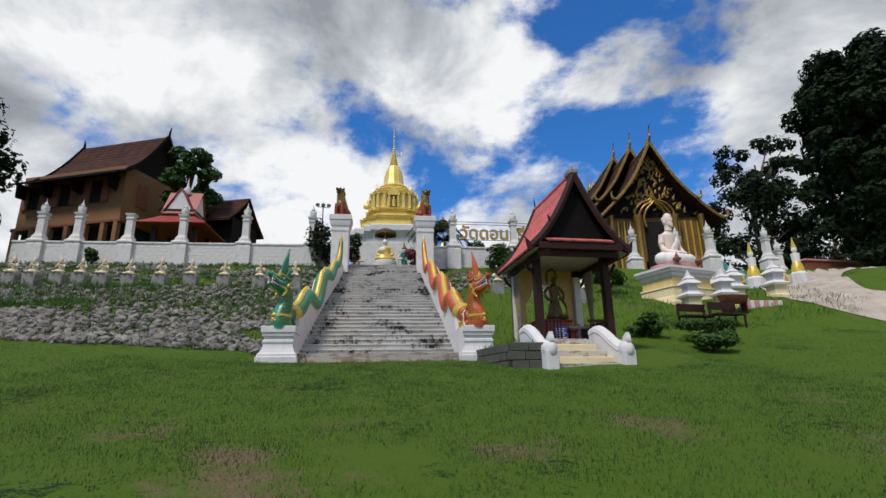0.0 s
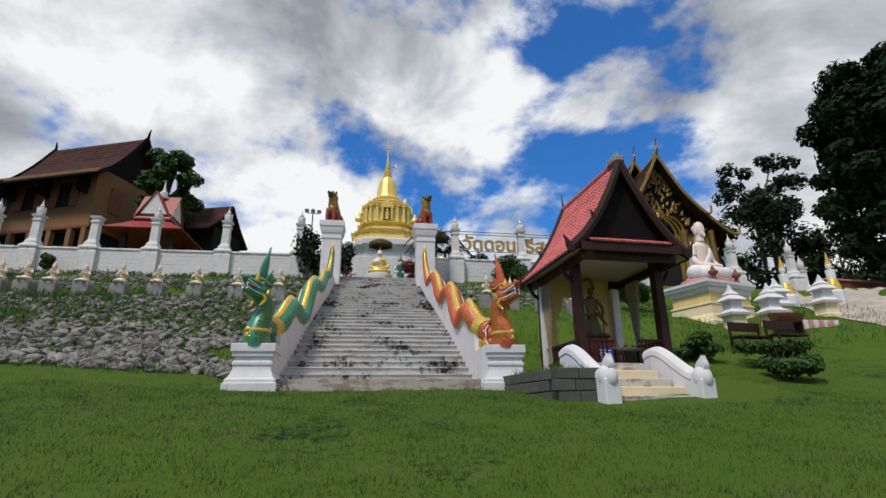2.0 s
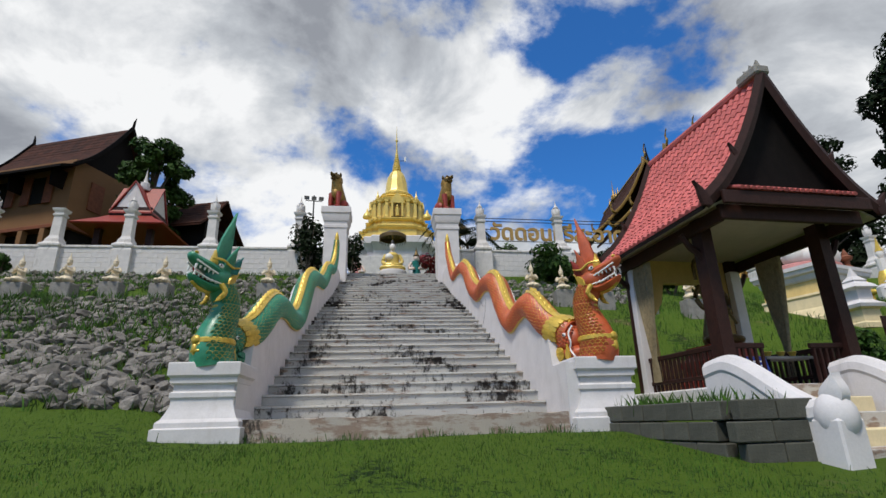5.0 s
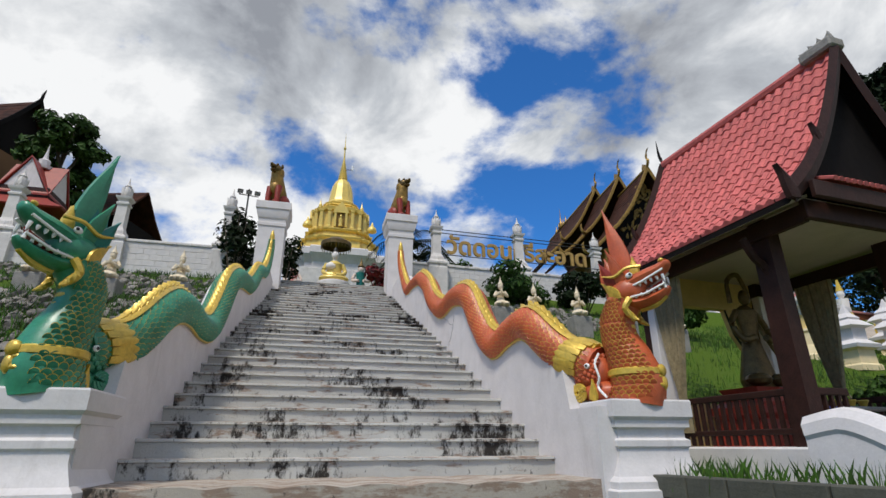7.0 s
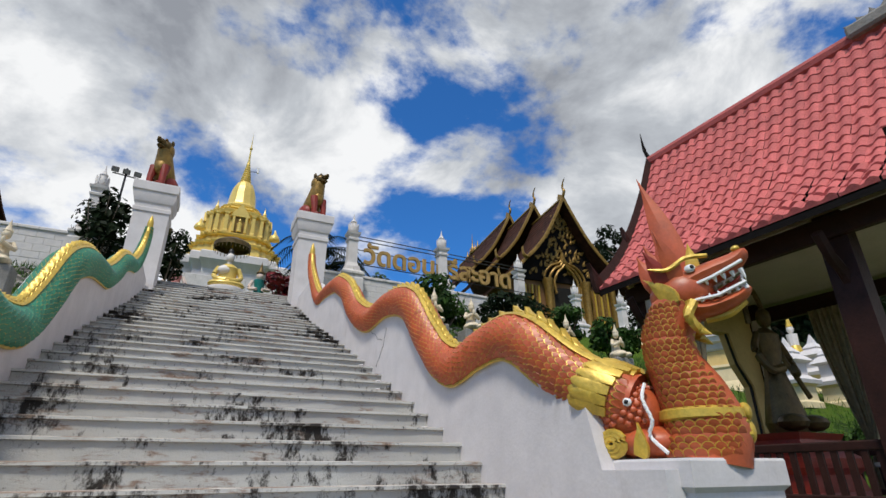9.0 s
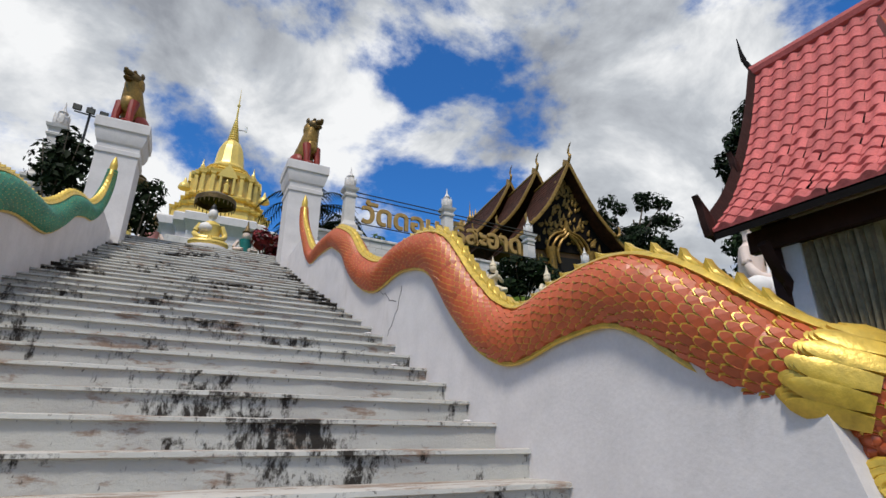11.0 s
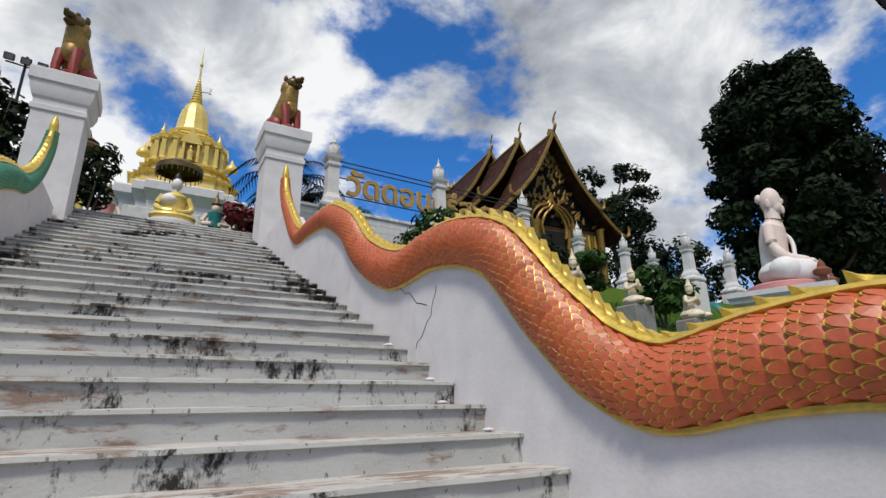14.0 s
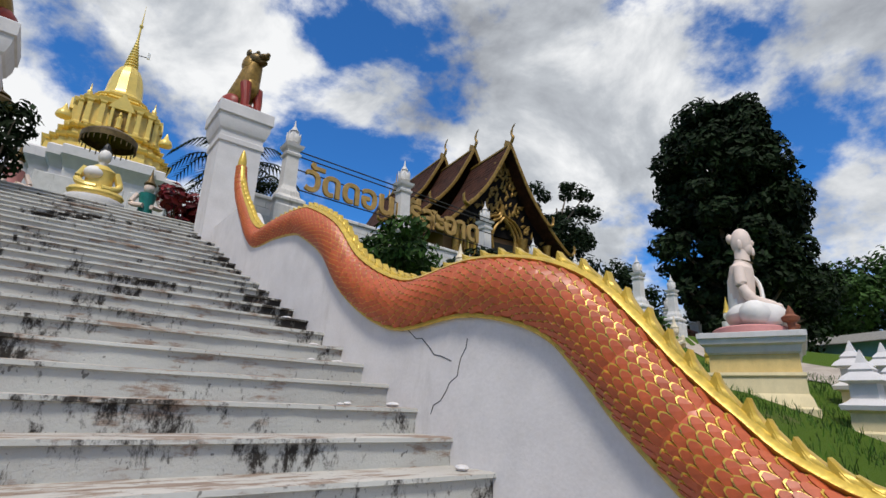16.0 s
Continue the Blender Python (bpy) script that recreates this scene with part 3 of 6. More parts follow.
    for i in range(1, len(inv) - 1):
        acc += (inv[i] - inv[i - 1]).length
        if acc < nxt:
            continue
        nxt += 0.052
        row += 1
        for q in range(18):
            th = radians(-140 + 280 * (q + (0.5 if row % 2 else 0)) / 18)
            out = Vector((math.sin(th), math.cos(th), 0))
            acr = Vector((math.cos(th), -math.sin(th), 0))
            base = inv[i] + out * (nrad[i] * 0.99)
            w = nrad[i] * radians(280) / 18 * 1.1
            for slot, sc, lf in ((0, 1.0, 0.008), (1, 0.88, 0.013)):
                tmp.slot = slot
                vs = [base + acr * (w / 2 * sc * math.cos(math.pi * a / 5)) + Vector((0, 0, 1)) * (0.07 * sc * (0.3 + 0.62 * math.sin(math.pi * a / 5))) + out * (lf * (0.4 + 0.6 * math.sin(math.pi * a / 5))) for a in range(6)]
                vs += [base + acr * (w / 2 * sc) - out * 0.004, base - acr * (w / 2 * sc) - out * 0.004]
                tmp.put([H @ v for v in vs], [(0, 1, 2, 3, 4, 5, 7, 6)])
    tagged(part("neck_scale_rest", tmp, [GOLDTRIM, col], naga, cn + " neck scales", smooth=0), kind="stuff")
    g = Geo()
    for i in range(11):
        p = neck[8 + i * 4]
        g = Geo()
        g.ell((0, p[1] - p[3] * 0.86, p[2]), (p[3] * 0.40, p[3] * 0.17, 0.045), 12, 6, H)
        part("belly_plate", g, GOLDTRIM, naga)
    g = Geo()
    g.lathe([(0.285, 0.28), (0.312, 0.30), (0.308, 0.36), (0.28, 0.38)], 20, H @ pose(0, 0.0, 0))
    g.ell((0, -0.30, 0.34), (0.09, 0.05, 0.075), 10, 8, H)
    g.ell((0, -0.30, 0.2), (0.06, 0.05, 0.09), 10, 8, H)
    part("collar", g, GOLDTRIM, naga, "gold collar with a jewel")
    skull = H @ pose(0, -0.07, 1.26, -14, 0, 0) @ Matrix.Diagonal((1.2, 1.18, 1.2, 1))
    g = Geo()
    g.ell((0, 0.02, 0.06), (0.17, 0.22, 0.17), 14, 10, skull)
    g.tube(spline([(0, 0.0, 0.10), (0, -0.2, 0.135), (0, -0.36, 0.15), (0, -0.45, 0.19), (0, -0.46, 0.24)], 4), [0.15, 0.15, 0.145, 0.14, 0.13, 0.125, 0.12, 0.115, 0.11, 0.10, 0.095, 0.085, 0.08, 0.07, 0.055, 0.04, 0.02], 12, skull, 0.62, (0, 0, 1))
    part("upper_jaw", g, col, naga)
    g = Geo()
    g.tube(spline([(0, 0.06, -0.06), (0, -0.10, -0.11), (0, -0.28, -0.10), (0, -0.40, -0.05)], 4), [0.14, 0.14, 0.135, 0.13, 0.125, 0.12, 0.115, 0.11, 0.10, 0.09, 0.08, 0.065, 0.03], 12, skull, 0.45, (0, 0, 1))
    part("lower_jaw", g, col, naga)
    g = Geo()
    g.tube(spline([(0, 0.0, -0.02), (0, -0.15, -0.03), (0, -0.30, 0.0), (0, -0.38, 0.05)], 4), [0.07] * 8 + [0.06, 0.05, 0.04, 0.03, 0.01], 8, skull, 0.4, (0, 0, 1))
    part("tongue", g, RED, naga, "red tongue")
    g = Geo()
    for d in (-1, 1):
        for i in range(6):
            y = -0.10 - 0.058 * i
            hgt = 0.085 if i == 5 else 0.045
            g.lathe([(0.018, 0), (0.012, -hgt * 0.6), (0.001, -hgt)], 6, skull @ pose(d * (0.115 - 0.008 * i), y, 0.075))
            g.lathe([(0.016, 0), (0.011, hgt * 0.6), (0.001, hgt)], 6, skull @ pose(d * (0.11 - 0.009 * i), y + 0.02, -0.065))
        g.tube([(d * 0.12, 0.02, 0.06), (d * 0.135, -0.2, 0.07), (d * 0.10, -0.42, 0.12)], 0.013, 6, skull)
        g.tube([(d * 0.12, 0.02, -0.03), (d * 0.125, -0.18, -0.06), (d * 0.08, -0.38, -0.02)], 0.013, 6, skull)
    part("teeth", g, ENAMELWHITE, naga, "white fangs and lips")
    for d in (-1, 1):
        g = Geo()
        g.ell((d * 0.138, -0.10, 0.18), (0.022, 0.038, 0.030), 10, 8, skull)
        g.slot = 1
        g.ell((d * 0.153, -0.115, 0.182), (0.01, 0.016, 0.016), 8, 6, skull)
        part("eye", g, [ENAMELWHITE, BLACK], naga, "white painted eye")
    g = Geo()
    for d in (-1, 1):
        g.tube(spline([(d * 0.11, -0.24, 0.235), (d * 0.15, -0.10, 0.26), (d * 0.165, 0.04, 0.22), (d * 0.18, 0.16, 0.27)], 4), [0.018] * 9 + [0.015, 0.012, 0.008, 0.004], 6, skull)
        g.tube(spline([(d * 0.15, -0.02, -0.05), (d * 0.18, 0.05, -0.14), (d * 0.14, 0.02, -0.24), (d * 0.16, -0.03, -0.3)], 4), [0.035] * 8 + [0.03, 0.025, 0.02, 0.012, 0.004], 6, skull)
        g.ell((d * 0.05, -0.43, 0.23), (0.022, 0.03, 0.022), 8, 6, skull)
        leaf_plate(g, skull @ pose(d * 0.15, 0.10, -0.02, 0, 0, 90 + d * 30), 0.26, 0.14, 0.025, 0.5)
    g.tube(spline([(0, -0.05, -0.16), (0, -0.2, -0.17), (0, -0.33, -0.12)], 4), [0.03] * 9, 6, skull)
    part("brow_trim", g, GOLDTRIM, naga, "gold brows, whiskers and jaw trim")
    # crest
    for y, h, w, tilt, mt in ((-0.04, 0.92, 0.18, -5, col), (0.04, 0.46, 0.14, -11, TEAL if side < 0 else col), (0.10, 0.36, 0.13, -2, TEAL if side < 0 else col), (-0.11, 0.26, 0.10, -18, GOLDTRIM), (0.16, 0.30, 0.12, 2, col)):
        g = Geo()
        leaf_plate(g, skull @ pose(0, y, 0.16, -tilt, 0, 0) @ pose(0, 0, 0, 0, 0, 90), h, w * 1.1, 0.05, 0.05, 0.03)
        part("crest_flame", g, mt, naga)
    for d in (-1, 1):
        for y, h, tilt in ((0.02, 0.40, -12), (0.10, 0.30, -4)):
            g = Geo()
            leaf_plate(g, skull @ pose(d * 0.11, y, 0.13, -tilt, d * 12, 0) @ pose(0, 0, 0, 0, 0, 90), h, 0.13, 0.035, 0.2, 0.02)
            part("crest_flame", g, col if y < 0.05 else (TEAL if side < 0 else RED), naga)
    # gaping sea-beast from whose mouth the neck rises
    B = Matrix.Translation((side * (body_x(-0.02) + 0.05), -0.08, 0.93)) @ pose(0, 0, 0, 0, 0, side * 14) @ Matrix.Diagonal((0.86, 0.86, 0.86, 1))
    g = Geo()
    g.ell((0, 0.06, 0.02), (0.245, 0.30, 0.245), 18, 12, B)
    g.ell((0, -0.08, -0.20), (0.25, 0.30, 0.13), 16, 10, B)
    part("makara_head", g, col, naga, "sea-beast head round the neck")
    g = Geo()
    for k in range(110):
        th, ph = radians(-115 + 230 * ((k * 0.618) % 1)), -0.85 + 1.5 * (k / 110)
        c = Vector((0.245 * math.sin(th) * math.cos(ph * 0.9), 0.06 + 0.30 * math.sin(ph * 0.9), 0.02 + 0.245 * math.cos(th) * math.cos(ph * 0.9)))
        g.ell(tuple(c * 0.985), (0.026, 0.034, 0.026), 6, 5, B)
    tagged(part("makara_scale_rest", g, col, naga), kind="stuff")
    # feathered mane swept back over the body
    k0 = 3
    ax = [Vector(p) for p in pts]
    for row, (start, length, wide, lift) in enumerate(((0, 0.26, 0.10, 0.10), (2, 0.24, 0.10, 0.055), (4, 0.22, 0.10, 0.015))):
        for j in range(13):
            th = radians(-108 + 18 * j)
            i0 = start + 1
            t = (ax[i0 + 8] - ax[i0]).normalized()
            lat = Vector((1, 0, 0))
            nrm = lat.cross(t)
            if nrm.z < 0:
                nrm = -nrm
            out = nrm * math.cos(th) + lat * math.sin(th)
            acr = t.cross(out)
            q = t * 0.98 + out * 0.07
            q.normalize()
            m = Matrix((acr, -(q.cross(acr)), q)).transposed().to_4x4()
            m.translation = ax[i0] + out * (0.195 + lift * 0.5)
            g = Geo()
            g.plate([(wide / 2 * math.cos(a) * (0.75 if a < 0 else 1), length * (0.55 + 0.45 * math.sin(a)) if a > 0 else 0.0) for a in (-2.6, -0.5, 0.05, 0.5, 0.95, 1.3, 1.57, 1.84, 2.2, 2.64, 3.09)], 0.03, m, 0.02)
            part("mane_feather", g, GOLDTRIM, naga)
    for d in (-1, 1):
        g = Geo()
        g.tube(spline([(d * 0.14, -0.18, 0.22), (d * 0.235, -0.20, 0.10), (d * 0.25, -0.26, -0.06), (d * 0.24, -0.22, -0.16), (d * 0.25, -0.34, -0.28)], 4), 0.014, 6, B)
        part("makara_lip", g, ENAMELWHITE, naga, "white lip line")
        g = Geo()
        g.ell((d * 0.228, -0.06, 0.09), (0.028, 0.045, 0.035), 8, 6, B)
        g.slot = 1
        g.ell((d * 0.247, -0.07, 0.09), (0.014, 0.02, 0.018), 8, 6, B)
        part("makara_eye", g, [ENAMELWHITE, BLACK], naga)
        g = Geo()
        for k in range(3):
            rr = 0.11 - 0.035 * k
            g.tube([(d * (0.235 + 0.008 * k), 0.10 + rr * math.cos(a / 14 * 6.28), -0.20 + rr * 0.8 * math.sin(a / 14 * 6.28)) for a in range(15)], 0.024, 6, B)
        part("makara_cheek", g, col if side < 0 else GOLDTRIM, naga)
        g = Geo()
        leaf_plate(g, B @ pose(d * 0.24, -0.12, -0.30, 0, 0, 90) @ pose(0, 0, 0, 0, -25, 0), 0.22, 0.12, 0.03, 0.4, 0.012)
        leaf_plate(g, B @ pose(d * 0.22, 0.02, 0.20, 0, 0, 90) @ pose(0, 0, 0, 0, 30, 0), 0.2, 0.12, 0.03, 0.4, 0.012)
        part("makara_fin", g, GOLDTRIM, naga)


PED_FOOT = [(0.66, -0.6), (0.66, -0.09), (0.62, -0.075)]
PED_WAIST = [(0.62, -0.08), (0.615, -0.02), (0.59, 0.0), (0.56, 0.02), (0.51, 0.10), (0.475, 0.17), (0.475, 0.24), (0.50, 0.26), (0.50, 0.31), (0.46, 0.33), (0.46, 0.40), (0.51, 0.43)]
PED_CAP = [(0.51, 0.42), (0.51, 0.48), (0.55, 0.51), (0.55, 0.645), (0.54, 0.66)]


def build_pedestal(side):
    ob = thing("dragon_pedestal", "white moulded square pedestal with a grey scuffed foot", "pedestal", pose(side * 2.46 + 0.07, -0.24, 0.0), group="dragon pedestals")
    for nm, prof in (("foot", PED_FOOT), ("waist", PED_WAIST), ("cap", PED_CAP)):
        g = Geo()
        g.lathe([(r * 0.74, z) for r, z in prof], 4, None, 1.0, 0.98)
        part(nm, g, WHITE, ob, smooth=20)


for s in (-1, 1):
    build_pedestal(s)
    build_naga(s)


def build_gate_pillar(side):
    p = thing("gate_pillar", "tall white square pillar with a moulded cap at the stair head", "pillar", pose(side * 2.13, 11.83, 0), group="gate pillars")
    g = Geo()
    g.lathe([(0.42, 4.4), (0.42, 6.98)], 4)
    part("shaft", g, WHITE, p, smooth=20)
    g = Geo()
    g.lathe([(0.425, 6.95), (0.45, 6.97), (0.45, 7.07), (0.425, 7.09), (0.425, 7.2), (0.46, 7.24), (0.51, 7.4), (0.515, 7.52), (0.55, 7.55), (0.55, 7.78), (0.535, 7.80)], 4)
    part("cap", g, WHITE, p, smooth=20)


def build_lion(side):
    g = Geo()
    T = pose(side * 2.13, 11.83, 7.80, 0, 0, side * 28) @ Matrix.Diagonal((1.1, 1.1, 1.12, 1))
    g.slot = 0
    for d in (-1, 1):
        g.tube([(d * 0.15, -0.22, 0.0), (d * 0.16, -0.22, 0.30), (d * 0.15, -0.16, 0.62)], [0.075, 0.08, 0.11], 10, T)
        g.ell((d * 0.16, -0.30, 0.05), (0.085, 0.13, 0.055), 10, 6, T)
        g.ell((d * 0.20, 0.17, 0.22), (0.12, 0.26, 0.22), 12, 8, T)
        g.ell((d * 0.20, -0.04, 0.05), (0.08, 0.16, 0.055), 10, 6, T)
    g.tube([(0, 0.36, 0.1), (0, 0.45, 0.3), (0, 0.36, 0.55), (0, 0.33, 0.7)], [0.05, 0.06, 0.07, 0.01], 8, T)
    g.slot = 1
    g.tube([(0, 0.26, 0.18), (0, 0.10, 0.45), (0, -0.04, 0.72), (0, -0.10, 0.98), (0, -0.14, 1.14)], [0.24, 0.25, 0.23, 0.19, 0.16], 14, T)
    g.ell((0, -0.16, 0.62), (0.17, 0.13, 0.22), 12, 8, T)
    for d in (-1, 1):
        g.ell((d * 0.14, -0.08, 1.1), (0.06, 0.13, 0.17), 10, 8, T)
    g.slot = 2
    g.ell((0, -0.17, 1.22), (0.17, 0.19, 0.16), 14, 10, T)
    g.ell((0, -0.34, 1.25), (0.10, 0.15, 0.07), 12, 8, T)
    g.ell((0, -0.33, 1.12), (0.085, 0.13, 0.04), 12, 8, T)
    g.ell((0, -0.46, 1.28), (0.05, 0.05, 0.045), 8, 6, T)
    for d in (-1, 1):
        g.ell((d * 0.08, -0.27, 1.33), (0.04, 0.05, 0.045), 8, 6, T)
        g.ell((d * 0.15, -0.1, 1.33), (0.03, 0.07, 0.08), 8, 6, T)
    solid("lion_statue", g, [RED, GILT, BRONZE], "seated red and gilt guardian lion statue on the gate pillar", "lion statue", group="guardian lions")


for s in (-1, 1):
    build_gate_pillar(s)
    build_lion(s)

# ---- terrace wall, posts ----
POST = [(0.36, -1.2), (0.36, 0.05), (0.33, 0.10), (0.33, 0.16), (0.38, 0.20), (0.38, 0.27), (0.32, 0.32), (0.26, 0.38), (0.24, 0.50), (0.20, 0.56), (0.18, 0.62), (0.16, 0.68)]


def build_post(x, y, z=6.55, h=2.45, broken=False, lean=0.0):
    p = thing("terrace_post", "white lotus-topped boundary post" + (" with its bud missing" if broken else " with pale bud finial"), "boundary post", pose(x, y, z, 0, lean, 0), group="terrace posts")
    g = Geo()
    g.lathe(POST, 4)
    part("plinth", g, WALLWHITE, p, smooth=20)
    s = h - 0.68
    g = Geo()
    g.lathe([(0.165, 0.66), (0.155, 0.68 + s * 0.42), (0.19, 0.68 + s * 0.44), (0.20, 0.68 + s * 0.47), (0.16, 0.68 + s * 0.49), (0.16, 0.68 + s * 0.52), (0.22, 0.68 + s * 0.56), (0.24, 0.68 + s * 0.60), (0.20, 0.68 + s * 0.61)], 4)
    part("shaft", g, WALLWHITE, p, smooth=20)
    if not broken:
        b = 0.68 + s * 0.60
        g = Geo()
        g.lathe([(0.10, b), (0.13, b + 0.04), (0.18, b + 0.16), (0.17, b + 0.26), (0.10, b + 0.36), (0.09, b + 0.40), (0.115, b + 0.44), (0.07, b + 0.50), (0.03, b + 0.60), (0.005, b + 0.78)], 12)
        for i in range(8):
            leaf_plate(g, pose(0, 0, b + 0.10, 0, 0, 45 * i) @ pose(0.15, 0, 0, 0, 14, 90), 0.3, 0.12, 0.03, 0.0, 0.01)
        part("lotus_bud", g, WALLWHITE, p)


for x, y, br in ((-22.4, 13.2, 0), (-19.8, 13.2, 0), (-17.1, 13.2, 0), (-15.35, 13.2, 0), (-12.9, 13.2, 1), (-10.3, 13.2, 0), (-7.15, 13.2, 0), (-3.75, 13.2, 0), (3.78, 13.15, 0), (7.15, 13.1, 0), (11.0, 13.8, 0), (15.2, 15.4, 0), (18.2, 15.6, 0)):
    build_post(x, y, 6.45, 2.5, bool(br))


def build_terrace_wall(x0, x1, ya=13.15, yb=None):
    yb = ya if yb is None else yb
    L = math.hypot(x1 - x0, yb - ya)
    m = pose(x0, ya, 0, 0, 0, math.degrees(math.atan2(yb - ya, x1 - x0)))
    w = thing("terrace_wall", "weathered white-painted block parapet wall of the terrace", "wall", m, kind="structure")
    g = Geo()
    g.box(0, L, -0.13, 0.15, -1.2 + 6.0, 6.60)
    g.box(-0.02, L + 0.02, -0.19, 0.2, 6.60, 6.70, c=0.02)
    part("coping", g, WALLWHITE, w, smooth=20)
    bl = Geo()
    bl.box(0.002, 0.398, 0, 0.05, 0.002, 0.198, c=0.005)
    me = bl.mesh("block", WALLWHITE, 20)
    for r in range(6):
        for i in range(int(L / 0.4)):
            ob = new("block", me)
            ob.parent = w
            ob.matrix_basis = pose(0.4 * i + (0.2 if r % 2 else 0), -0.148 + rng.uniform(-.004, .004), 5.4 + 0.2 * r)


build_terrace_wall(-18.2, -2.68)
build_terrace_wall(2.68, 11.0, 13.15, 13.5)

# ---- golden stupa ----


def build_stupa():
    s = thing("stupa", "tall golden stupa with bell and ringed spire on white base", "stupa", pose(0.85, 38.0, 0.55) @ Matrix.Diagonal((1.285, 1.285, 1.285, 1)))

    def redent(g, prof, k=3):
        """A stepped-corner square tower: overlapping crossed square shafts."""
        for a in range(k):
            fx, fy = 1 - 0.10 * a, 0.52 + 0.15 * a
            g.lathe([(r, z - 0.004 * a) for r, z in prof], 4, None, fx, fy)
            if fx != fy:
                g.lathe([(r, z - 0.004 * a - 0.002) for r, z in prof], 4, None, fy, fx)
    g = Geo()
    redent(g, [(3.3, 4.0), (3.3, 6.2), (3.1, 6.35), (3.0, 6.5), (3.0, 10.2), (3.1, 10.4), (3.35, 10.7), (3.35, 11.1), (3.2, 11.2)], 2)
    part("white_base", g, WHITE, s, "white rendered square base", smooth=20)
    for x in (-1.7, 0.0, 1.7):
        g = Geo()
        g.box(x - 0.75, x + 0.75, -3.04, -2.98, 7.2, 9.8, c=0.02)
        part("base_panel", g, WALLWHITE, s, smooth=20)
    tiers = [([(2.75, 11.2), (2.75, 11.45), (2.6, 11.5), (2.5, 11.6), (2.45, 12.4), (2.6, 12.5), (2.65, 12.7), (2.45, 12.75)], "tier"),
             ([(2.4, 12.75), (2.4, 12.9), (2.2, 13.0), (2.05, 13.1), (2.0, 13.45), (2.15, 13.5), (2.2, 13.65), (2.0, 13.75)], "tier"),
             ([(1.95, 13.75), (1.95, 13.85), (1.72, 13.95), (1.68, 15.2), (1.85, 15.3), (1.9, 15.5), (1.7, 15.6)], "tier"),
             ([(1.6, 15.6), (1.6, 15.75), (1.35, 15.85), (1.3, 16.05), (1.4, 16.15), (1.25, 16.25), (1.15, 16.5), (1.2, 16.6), (1.0, 16.75)], "tier")]
    for prof, nm in tiers:
        g = Geo()
        redent(g, prof)
        part(nm, g, GOLD, s, smooth=20)
    # pilasters round the main tier
    pil = Geo()
    pil.lathe([(0.13, 13.9), (0.13, 14.0), (0.10, 14.05), (0.10, 15.1), (0.14, 15.2), (0.14, 15.3)], 4)
    me = pil.mesh("pilaster", GOLD, 20)
    for a in range(4):
        for o in (-1.25, -0.75, 0.75, 1.25):
            ob = new("pilaster", me)
            ob.parent = s
            ob.matrix_basis = pose(0, 0, 0, 0, 0, 90 * a) @ pose(o, -1.74 + 0.16 * (abs(o) > 1), 0)
        n = Geo()
        n.box(-0.42, -0.28, -2.0, -1.6, 13.9, 15.0, c=0.02)
        n.box(0.28, 0.42, -2.0, -1.6, 13.9, 15.0, c=0.02)
        n.plate([(-0.55, 15.0), (0.55, 15.0), (0.42, 15.25), (0.2, 15.6), (0.0, 16.1), (-0.2, 15.6), (-0.42, 15.25)], 0.3, pose(0, -1.85, 0))
        niche = part("niche", n, GOLD, s, m=pose(0, 0, 0, 0, 0, 90 * a), smooth=20)
        v = Geo()
        v.box(-0.27, 0.27, -1.86, -1.75, 13.95, 14.98)
        part("niche_back", v, GILT, niche)
        v = Geo()
        v.lathe([(0.14, 13.95), (0.12, 14.2), (0.15, 14.5), (0.06, 14.62), (0.09, 14.72), (0.02, 14.9)], 10, pose(0, -1.92, 0))
        part("niche_figure", v, GOLD, niche)
    g = Geo()
    g.lathe([(1.2, 16.65), (1.22, 16.8), (1.02, 16.9), (0.9, 17.0), (0.84, 17.15), (0.78, 17.6), (0.66, 18.0), (0.5, 18.25), (0.36, 18.34)], 12)
    part("bell", g, GOLD, s, smooth=15)
    g = Geo()
    prof, z = [], 18.3
    for i in range(11):
        r = 0.36 - 0.029 * i
        prof += [(r * 0.8, z), (r, z + 0.03), (r, z + 0.08), (r * 0.8, z + 0.11)]
        z += 0.125
    prof += [(0.06, z), (0.045, z + 0.5), (0.09, z + 0.55), (0.10, z + 0.62), (0.04, z + 0.68), (0.02, z + 1.1), (0.004, 21.2)]
    g.lathe(prof, 14)
    part("spire", g, GOLD, s, smooth=40)
    for x in (-1, 1):
        for y in (-1, 1):
            g = Geo()
            g.lathe([(0.16, 15.5), (0.16, 15.6), (0.10, 15.65), (0.12, 15.9), (0.05, 16.05), (0.03, 16.4), (0.002, 16.75)], 8, pose(x * 1.36, y * 1.36, 0))
            part("corner_finial", g, GOLD, s)
            g = Geo()
            g.lathe([(0.3, 13.65), (0.32, 13.75), (0.26, 13.95), (0.12, 14.1), (0.03, 14.4)], 10, pose(x * 2.05, y * 2.05, 0))
            part("corner_finial", g, GOLD, s)

    zs0, zs1 = [11.2, 12.75, 13.75, 15.6, 16.75, 18.3, 21.2], [11.2, 12.15, 12.9, 14.6, 15.25, 17.3, 21.4]
    done = set()
    for ob in s.children_recursive:
        if ob.data and ob.data.name not in done:
            done.add(ob.data.name)
            for v in ob.data.vertices:
                if v.co.z > 11.2:
                    v.co.z = float(np.interp(v.co.z, zs0, zs1))


build_stupa()

# ---- roofs ----


